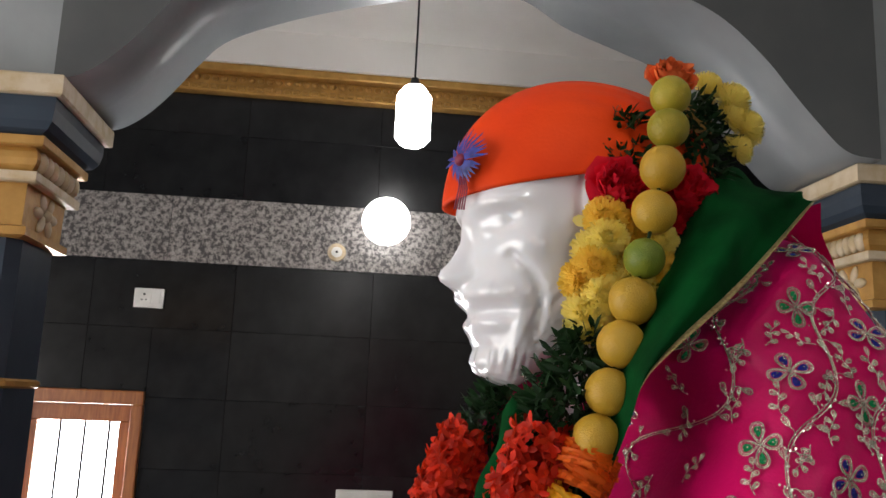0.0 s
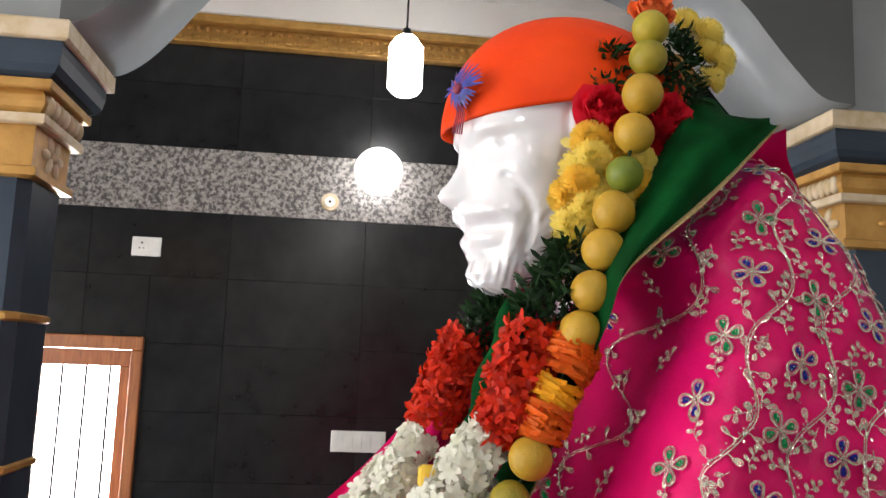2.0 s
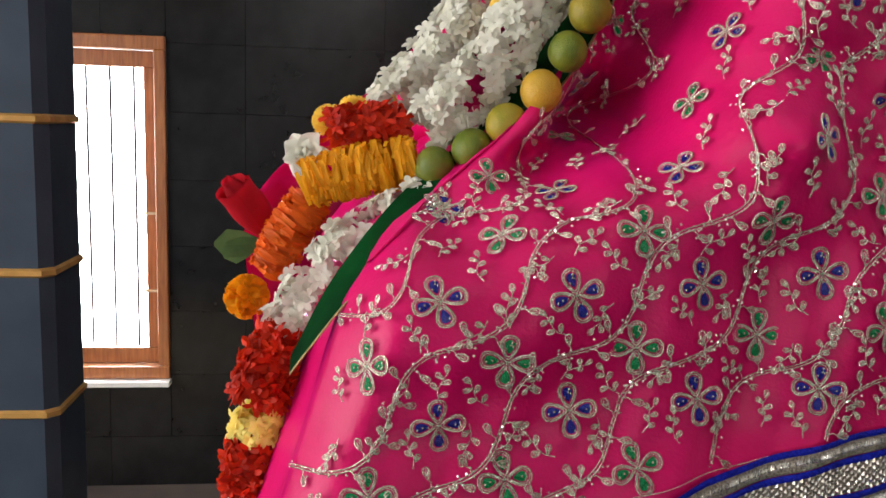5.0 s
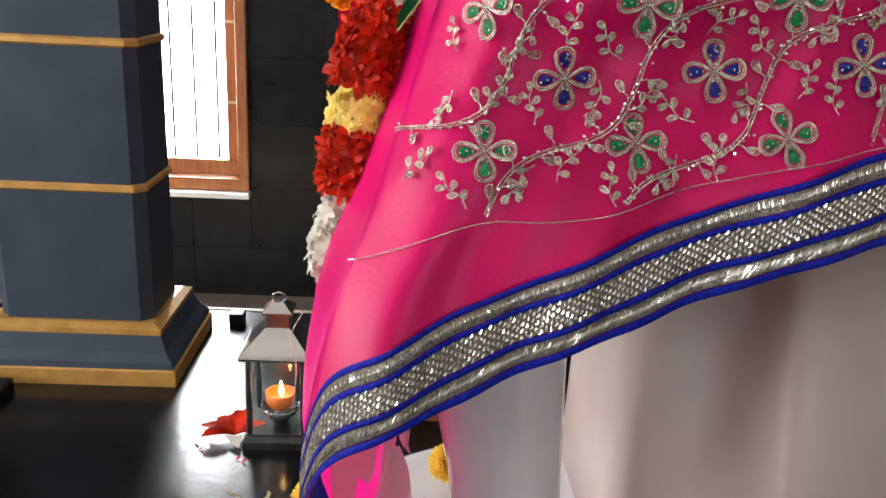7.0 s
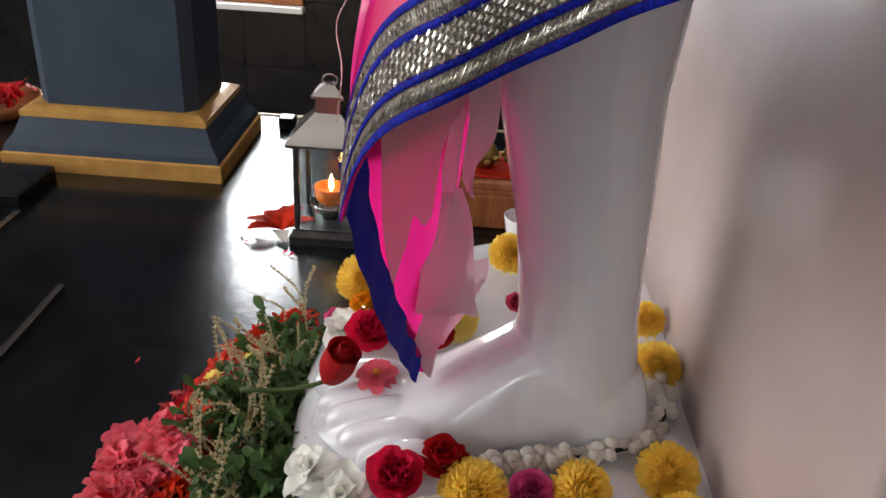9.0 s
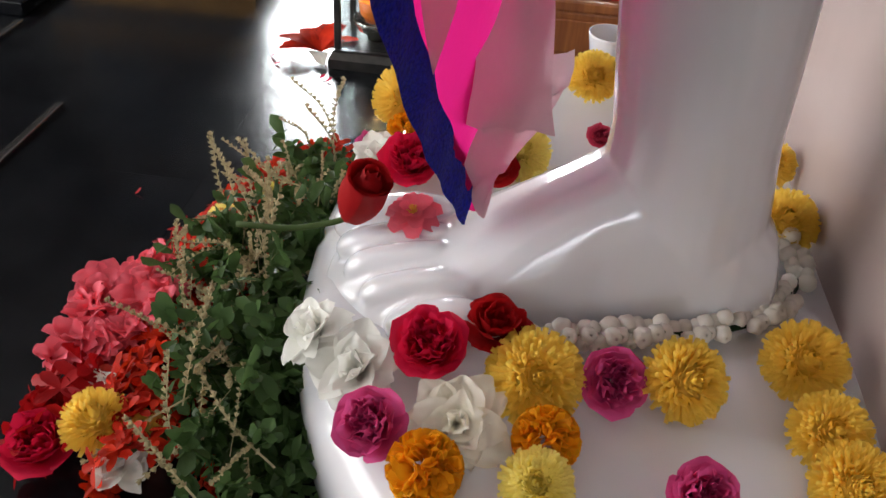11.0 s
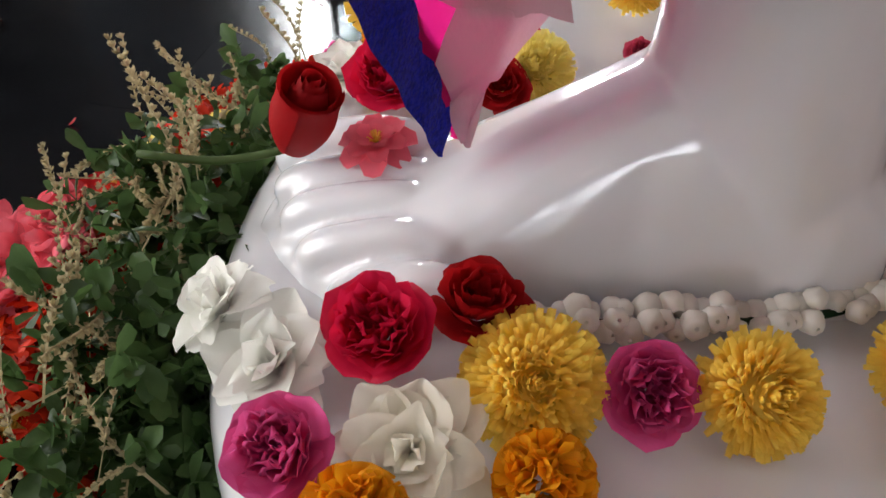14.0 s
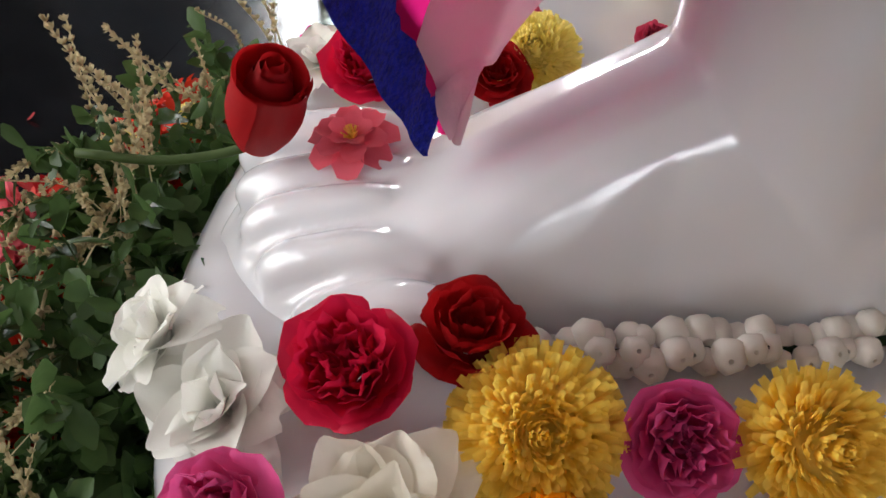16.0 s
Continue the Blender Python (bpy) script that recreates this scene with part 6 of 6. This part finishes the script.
leafy("leaf_stretch", [(0.296, 1.05, 1.705), (0.282, 1.045, 1.668), (0.262, 1.04, 1.625), (0.244, 1.03, 1.595)], [0.025, 0.04, 0.045, 0.035], 620, P_DARKLEAF, gar, "dark green leaves", 103, 0.026, 0.0065)
leafy("leaf_stretch", [(0.234, 1.19, 1.632), (0.212, 1.19, 1.612), (0.190, 1.19, 1.585)], [0.025, 0.035, 0.03], 320, P_DARKLEAF, gar, "dark green leaves", 104, 0.024, 0.006)
ixora("scarlet_stretch", [(0.236, 1.02, 1.600), (0.222, 1.02, 1.545), (0.205, 1.025, 1.495), (0.195, 1.03, 1.470)], [0.03, 0.038, 0.036, 0.028], 300, P_SCARLET, gar, "scarlet pointed flowers", 105, 0.017)
ixora("scarlet_stretch", [(0.175, 1.18, 1.590), (0.155, 1.18, 1.530), (0.135, 1.18, 1.465)], [0.024, 0.034, 0.032], 260, P_SCARLET, gar, "scarlet pointed flowers", 106, 0.017)
ruffle("orange_ruffle", [(0.281, 0.995, 1.580), (0.266, 0.998, 1.545)], [0.030, 0.030], 170, P_ORANGE, gar, "orange crinkled petals", 107, 0.034, 0.007)
ruffle("yellow_ruffle", [(0.261, 0.998, 1.538), (0.250, 1.0, 1.512)], [0.028, 0.027], 130, P_GOLD, gar, "yellow crinkled petals", 108, 0.032, 0.006)
ruffle("orange_ruffle", [(0.248, 1.0, 1.506), (0.235, 1.0, 1.474)], [0.029, 0.028], 150, P_ORANGE, gar, "orange crinkled petals", 109, 0.034, 0.007)
tuberose("tuberose_stretch", [(0.188, 1.03, 1.485), (0.160, 1.03, 1.425), (0.120, 1.035, 1.362), (0.070, 1.04, 1.300), (0.035, 1.05, 1.270)], [0.022, 0.034, 0.036, 0.034, 0.026], 230, gar, 111)
tuberose("tuberose_stretch", [(0.120, 1.16, 1.455), (0.080, 1.16, 1.390), (0.040, 1.16, 1.335), (-0.010, 1.155, 1.285)], [0.022, 0.034, 0.036, 0.03], 210, gar, 112)
tuberose("tuberose_stretch", [(0.060, 1.03, 1.21), (0.012, 1.03, 1.18), (-0.045, 1.025, 1.135), (-0.085, 1.02, 1.090), (-0.125, 1.01, 1.035)], [0.014, 0.022, 0.032, 0.034, 0.028], 190, gar, 113)
part("yellow_ribbon", new_box(0.112, 0.142, 1.085, 1.115, 1.395, 1.425, 0.006), P_YELLOW, gar)
ixora("scarlet_tuft", [(-0.078, 1.10, 1.258), (-0.034, 1.095, 1.264), (0.010, 1.09, 1.268)], [0.022, 0.026, 0.022], 170, P_SCARLET, gar, "scarlet pointed flowers", 114, 0.017)
ruffle("yellow_ruffle", [(-0.105, 1.07, 1.198), (-0.046, 1.065, 1.214), (0.022, 1.055, 1.228)], [0.027, 0.029, 0.028], 420, P_GOLD, gar, "yellow crinkled petals", 115, 0.034, 0.006)
for k, (x, y, z, s, me) in enumerate(((-0.080, 1.14, 1.272, 0.022, mum_y), (-0.048, 1.145, 1.284, 0.022, mum_y), (-0.010, 1.2, 1.296, 0.022, mum_p))):
    ob = new("chrysanthemum_head", me)
    ob.matrix_local, ob.parent = pose(x, y, z, 60, -20, 40 * k) @ Matrix.Diagonal((s, s, s, 1)), gar
ob = new("white_flower", one_gard)
ob.matrix_local, ob.parent = pose(-0.108, 1.11, 1.228, 60, -50, 0) @ Matrix.Diagonal((0.032, 0.032, 0.032, 1)), gar
ruffle("orange_ruffle", [(-0.100, 1.085, 1.178), (-0.126, 1.085, 1.135), (-0.150, 1.085, 1.090)], [0.024, 0.027, 0.022], 260, P_ORANGE, gar, "orange crinkled petals", 116, 0.03, 0.008)
ob = new("marigold_head", gold_mari)
ob.matrix_local, ob.parent = pose(-0.176, 1.09, 1.056, 60, -40, 0) @ Matrix.Diagonal((0.029, 0.029, 0.029, 1)), gar
ob = new("red_rose", shared("red_rose", ROSE_TIGHT, petal_material("bright_red_petal", (0.62, 0.012, 0.03), (0.5, 0.008, 0.02))))
ob.matrix_local, ob.parent = pose(-0.170, 1.13, 1.152, 25, -35, 0) @ Matrix.Diagonal((0.034, 0.034, 0.046, 1)), gar
g = Petals(117)
g.add(Vector((-0.160, 1.125, 1.115)), Vector((-1, -0.1, 0.05)), Vector((0.2, -1, 0.3)), 0.062, 0.036, -0.15, 0.25, 0.15)
g.add(Vector((-0.165, 1.125, 1.12)), Vector((-0.8, -0.1, -0.35)), Vector((0.2, -1, 0.3)), 0.05, 0.03, -0.15, 0.25, 0.15)
g.put("rose_leaf", P_LEAF, gar, "green rose leaf")
ixora("scarlet_stretch", [(-0.122, 1.0, 1.035), (-0.140, 0.995, 0.995), (-0.148, 0.995, 0.960)], [0.026, 0.034, 0.033], 260, P_SCARLET, gar, "scarlet pointed flowers", 118, 0.017)
tuberose("yellow_stretch", [(-0.149, 0.995, 0.948), (-0.153, 0.995, 0.918)], [0.030, 0.030], 90, gar, 119, P_PALE, 0.012)
ixora("scarlet_stretch", [(-0.153, 0.995, 0.910), (-0.158, 0.995, 0.870), (-0.160, 0.995, 0.848)], [0.031, 0.034, 0.03], 260, P_SCARLET, gar, "scarlet pointed flowers", 120, 0.017)
tuberose("tuberose_stretch", [(-0.160, 1.0, 0.835), (-0.172, 1.0, 0.79), (-0.183, 1.0, 0.745)], [0.028, 0.028, 0.02], 110, gar, 121)

# ---- the lantern ----
GLASS = material("clear_glass", (0.9, 0.95, 0.95), 0.03, trans=1.0, scale=3)
STEEL = material("polished_steel", (0.62, 0.6, 0.57), 0.18, 0.95, second=(0.5, 0.48, 0.45), scale=12, rough_var=0.06)
DARK_STEEL = material("dark_lantern_metal", (0.09, 0.085, 0.08), 0.32, 0.7, second=(0.05, 0.05, 0.05), scale=30, bump=0.1)
CLAY = material("orange_wax", (0.75, 0.20, 0.03), 0.45, scale=30, sss=0.2)
FLAME = glow("flame", (1.0, 0.62, 0.22), 60.0)
lan = thing("lantern", "square metal lantern with glass panes and a burning lamp inside", "lantern", at=(-0.385, 1.90, 0.0))
part("base_plate", rect_loft([(-e, e, -e, e, z) for e, z in ((0.078, 0.0), (0.078, 0.018), (0.07, 0.03), (0.07, 0.034))]), DARK_STEEL, lan)
for sx in (-1, 1):
    for sy in (-1, 1):
        part("post", new_box(sx * 0.062 - 0.006, sx * 0.062 + 0.006, sy * 0.062 - 0.006, sy * 0.062 + 0.006, 0.034, 0.225, 0.002), DARK_STEEL, lan)
for sx, sy in ((1, 0), (-1, 0), (0, 1), (0, -1)):
    w = part("pane", new_box(*((sx * 0.062 - 0.001, sx * 0.062 + 0.001, -0.055, 0.055) if sx else (-0.055, 0.055, sy * 0.062 - 0.001, sy * 0.062 + 0.001)), 0.036, 0.223), GLASS, lan)
    w.visible_shadow = False
part("roof", rect_loft([(-e, e, -e, e, z) for e, z in ((0.080, 0.225), (0.082, 0.232), (0.078, 0.238), (0.03, 0.285), (0.028, 0.287))]), STEEL, lan)
part("chimney", rect_loft([(-e, e, -e, e, z) for e, z in ((0.026, 0.286), (0.026, 0.318), (0.034, 0.320), (0.034, 0.325), (0.012, 0.344))]), STEEL, lan)
bm = bmesh.new()
tube(bm, [(0.016 * math.cos(a), 0, 0.352 + 0.012 * math.sin(a)) for a in np.linspace(0, 2 * math.pi, 17)], 0.002, 6)
part("ring", bm, STEEL, lan)
bm = bmesh.new()
loft(bm, [ellipse((0, 0, z), q, q, 24) for q, z in ((0.018, 0.035), (0.020, 0.045), (0.040, 0.058), (0.046, 0.076), (0.044, 0.077), (0.036, 0.060), (0.012, 0.050))])
part("bowl", bm, STEEL, lan, "polished steel bowl", smooth=True)
bm = bmesh.new()
loft(bm, [ellipse((0, 0, z), q, q, 24) for q, z in ((0.020, 0.07), (0.032, 0.085), (0.036, 0.112), (0.033, 0.112), (0.028, 0.10), (0.01, 0.098))])
part("clay_lamp", bm, CLAY, lan, "orange clay oil lamp", smooth=True)
bm = bmesh.new()
loft(bm, [ellipse((0.004, -0.01, z), q, q, 10) for q, z in ((0.002, 0.105), (0.006, 0.116), (0.005, 0.128), (0.001, 0.145))])
part("flame", bm, FLAME, lan, "small yellow flame", smooth=True)

# red flowers lying by the lantern
fallen = thing("hibiscus", "red flowers with pale stalks lying by the lantern", "flower", at=(-0.508, 1.865, 0.0))
g = Petals(130)
for k in range(16):
    a = math.pi * (0.15 + 0.9 * k / 15)
    g.add(Vector((0.02, 0, 0.012)), Vector((math.cos(a), 0.8 * math.sin(a) - 0.3, 0.45 + 0.3 * g.r.random())), Vector((0, 0, 1)), g.r.uniform(0.05, 0.085), 0.03, -0.35, 0.3, 0.4)
g.put("petals", P_SCARLET, fallen)
g = Petals(131)
for k in range(10):
    g.add(Vector((0.0 + 0.004 * k, -0.01, 0.016)), Vector((0.6 - 0.06 * k, -0.8, 0.05 * g.r.random())), Vector((0, 0, 1)), 0.045, 0.005, -0.15, 0.3, 0.8, 0.9)
g.put("stalks", P_CREAM, fallen, "pale stalks")
for dx, dy in ((-0.07, -0.02), (-0.055, -0.05), (0.04, -0.09), (0.055, -0.10)):
    g = Petals(int(1000 * dx) + 200)
    g.add(Vector((-0.508 + dx, 1.865 + dy, 0.001)), unit(g.r) * 0.6 + Vector((1, 0, 0)), Vector((0, 0, 1)), 0.014, 0.009, 0.3, 0.4)
    tagged(g.put("fallen_petal", P_CRIMSON), "small dark petal fallen on the black floor", "petal", "fallen petals")

# ---- the wooden box with brass pots, behind the leg ----
BRASS = material("old_brass", (0.50, 0.34, 0.12), 0.28, 0.9, second=(0.3, 0.19, 0.06), scale=25, bump=0.2)
chest = thing("wooden_box", "small varnished wooden offering box with a lid", "box", at=(0.0, 2.06, 0.0))
part("body", new_box(-0.12, 0.12, -0.09, 0.09, 0.0, 0.10, 0.006), WOOD, chest)
part("lid", new_box(-0.13, 0.13, -0.10, 0.10, 0.10, 0.125, 0.006), WOOD, chest)
part("front_panel", new_box(-0.10, 0.10, -0.096, -0.09, 0.018, 0.085, 0.003), WOOD, chest)
cloth = tagged(part("red_cloth", new_box(-0.105, 0.10, 1.975, 2.10, 0.1255, 0.131, 0.003), P_SCARLET), "folded red cloth on the wooden box", "cloth")
for k, (x, y, s) in enumerate(((-0.05, 2.04, 1.0), (0.03, 2.06, 0.9))):
    pot = thing("brass_pot", "small old brass pot on the wooden box", "pot", "brass pots", at=(x, y, 0.131))
    bm = bmesh.new()
    loft(bm, [ellipse((0, 0, z * s), q * s, q * s, 20) for q, z in ((0.016, 0), (0.030, 0.012), (0.036, 0.032), (0.028, 0.050), (0.018, 0.058), (0.026, 0.068), (0.022, 0.068), (0.013, 0.058))])
    part("body", bm, BRASS, pot, smooth=True)
    bm = bmesh.new()
    for i in range(10):
        ball(bm, (0.034 * s * math.cos(i * 0.628), 0.034 * s * math.sin(i * 0.628), 0.02 * s + 0.006 * (i % 2)), 0.008 * s, 8, 6)
    part("relief", bm, BRASS, pot, "round knobs in relief", smooth=True)
bm = bmesh.new()
loft(bm, [ellipse((0, 0, z), q, q, 24) for q, z in ((0.022, 0.0), (0.026, 0.01), (0.033, 0.05), (0.034, 0.055), (0.031, 0.055), (0.022, 0.012))])
cup = tagged(part("cup", bm, MARBLE, smooth=True), "small glossy white cup on the marble base", "cup")
cup.location = (0.02, 1.60, 0.158)

# ---- things at the left of the platform ----
slab = tagged(part("stone_slab", new_box(-1.9, -0.862, 1.31, 1.575, 0.0, 0.006, 0.002), FLOOR_STONE), "thin black stone slab lying on the platform", "slab")
tagged(part("steel_strip", new_box(-0.861, -0.848, 1.30, 1.575, 0.0, 0.008, 0.002), STEEL), "bright steel edging strip on the black floor", "strip", "edging strips")
tagged(part("steel_strip", new_box(-1.098, -1.086, 1.70, 1.875, 0.0, 0.008, 0.002), STEEL), "bright steel edging strip on the black floor", "strip", "edging strips")
low = tagged(part("low_plinth", new_box(-2.2, -1.10, 1.90, 2.085, 0.0, 0.03, 0.004), FLOOR_STONE), "low black stone step beside the pillar", "step", kind="structure")
basket = thing("basket", "shallow brown basket with red flowers", "basket", at=(-1.48, 2.50, 0.0))
bm = bmesh.new()
loft(bm, [ellipse((0, 0, z), q, q, 28) for q, z in ((0.10, 0.0), (0.125, 0.02), (0.14, 0.05), (0.133, 0.05), (0.115, 0.02), (0.02, 0.012))])
part("bowl", bm, WOOD, basket, smooth=True)
g = Petals(140)
for k in range(60):
    g.star(Vector((g.r.uniform(-0.09, 0.09), g.r.uniform(-0.09, 0.09), 0.045 + g.r.uniform(0, 0.03))), unit(g.r) + Vector((0, 0, 1)), 5, 0.025, 0.018, 0.5, g.r.random() * 6)
tagged(g.put("flower_filling", P_RED, basket), kind="stuff")
tagged(part("small_box", new_box(-0.645, -0.60, 2.53, 2.58, 0.0, 0.035, 0.004), BLACK_METAL), "small black box at the platform edge", "box")
tagged(part("platform_edge", new_box(-3.6, 4.2, 2.645, 2.66, -0.5, 0.004, 0.003), CREAM_PAINT), "pale stone nosing along the platform edge", "edge", kind="structure")

# ---- floor slabs and wall tiles, piece by piece ----
box_cache = {}


def piece(name, x0, x1, y0, y1, z0, z1, mat, parent, bevel):
    """A bevelled piece at a place; pieces of one size share their mesh."""
    key = (name, round(x1 - x0, 3), round(y1 - y0, 3), round(z1 - z0, 3), mat.name)
    if key not in box_cache:
        a, b, c = (x1 - x0) / 2, (y1 - y0) / 2, (z1 - z0) / 2
        box_cache[key] = mesh_of(name, new_box(-a, a, -b, b, -c, c, bevel, 1), mat)
    ob = new(name, box_cache[key])
    ob.location, ob.parent = ((x0 + x1) / 2, (y0 + y1) / 2, (z0 + z1) / 2), parent


for i in range(-6, 7):
    for j in range(-6, 4):
        x0, y0 = -0.55 + 0.62 * i, 0.165 + 0.62 * j
        if x0 > -3.6 and x0 + 0.62 < 4.2 and y0 > -3.4:
            piece("floor_slab", x0 + 0.0003, x0 + 0.6197, y0 + 0.0003, y0 + 0.6197, -0.03, 0.0, FLOOR_STONE, floor, 0.0)
r = random.Random(3)
for k in range(-10, 3):
    z0 = BAND0 + ROW * k
    z1 = min(z0 + ROW, 2.994)
    mat = GREY_GRANITE if k == 0 else BLACK_TILE
    for c in range(-5, 7):
        x0 = -0.503 + COL * c
        x1 = x0 + COL
        if k == 0:
            x0, x1 = x0 + 0.31, x1 + 0.31
        gaps = [(x0, x1, z0, z1)]
        if x1 > wx0 and x0 < wx1 and z1 > wz0 and z0 < wz1:
            gaps = [q for q in ((x0, min(x1, wx0), z0, z1), (max(x0, wx1), x1, z0, z1), (max(x0, wx0), min(x1, wx1), max(z0, wz1), z1), (max(x0, wx0), min(x1, wx1), z0, min(z1, wz0))) if q[1] - q[0] > 0.01 and q[3] - q[2] > 0.01]
        for a, b, d, e in gaps:
            off = r.choice((0.0, 0.0, 0.0006, 0.0012))
            piece("granite_panel" if k == 0 else "wall_tile", a + 0.0006, b - 0.0006, WALL - off, WALL + 0.0118, d + 0.0006, e - 0.0006, mat, wall, 0.0009)
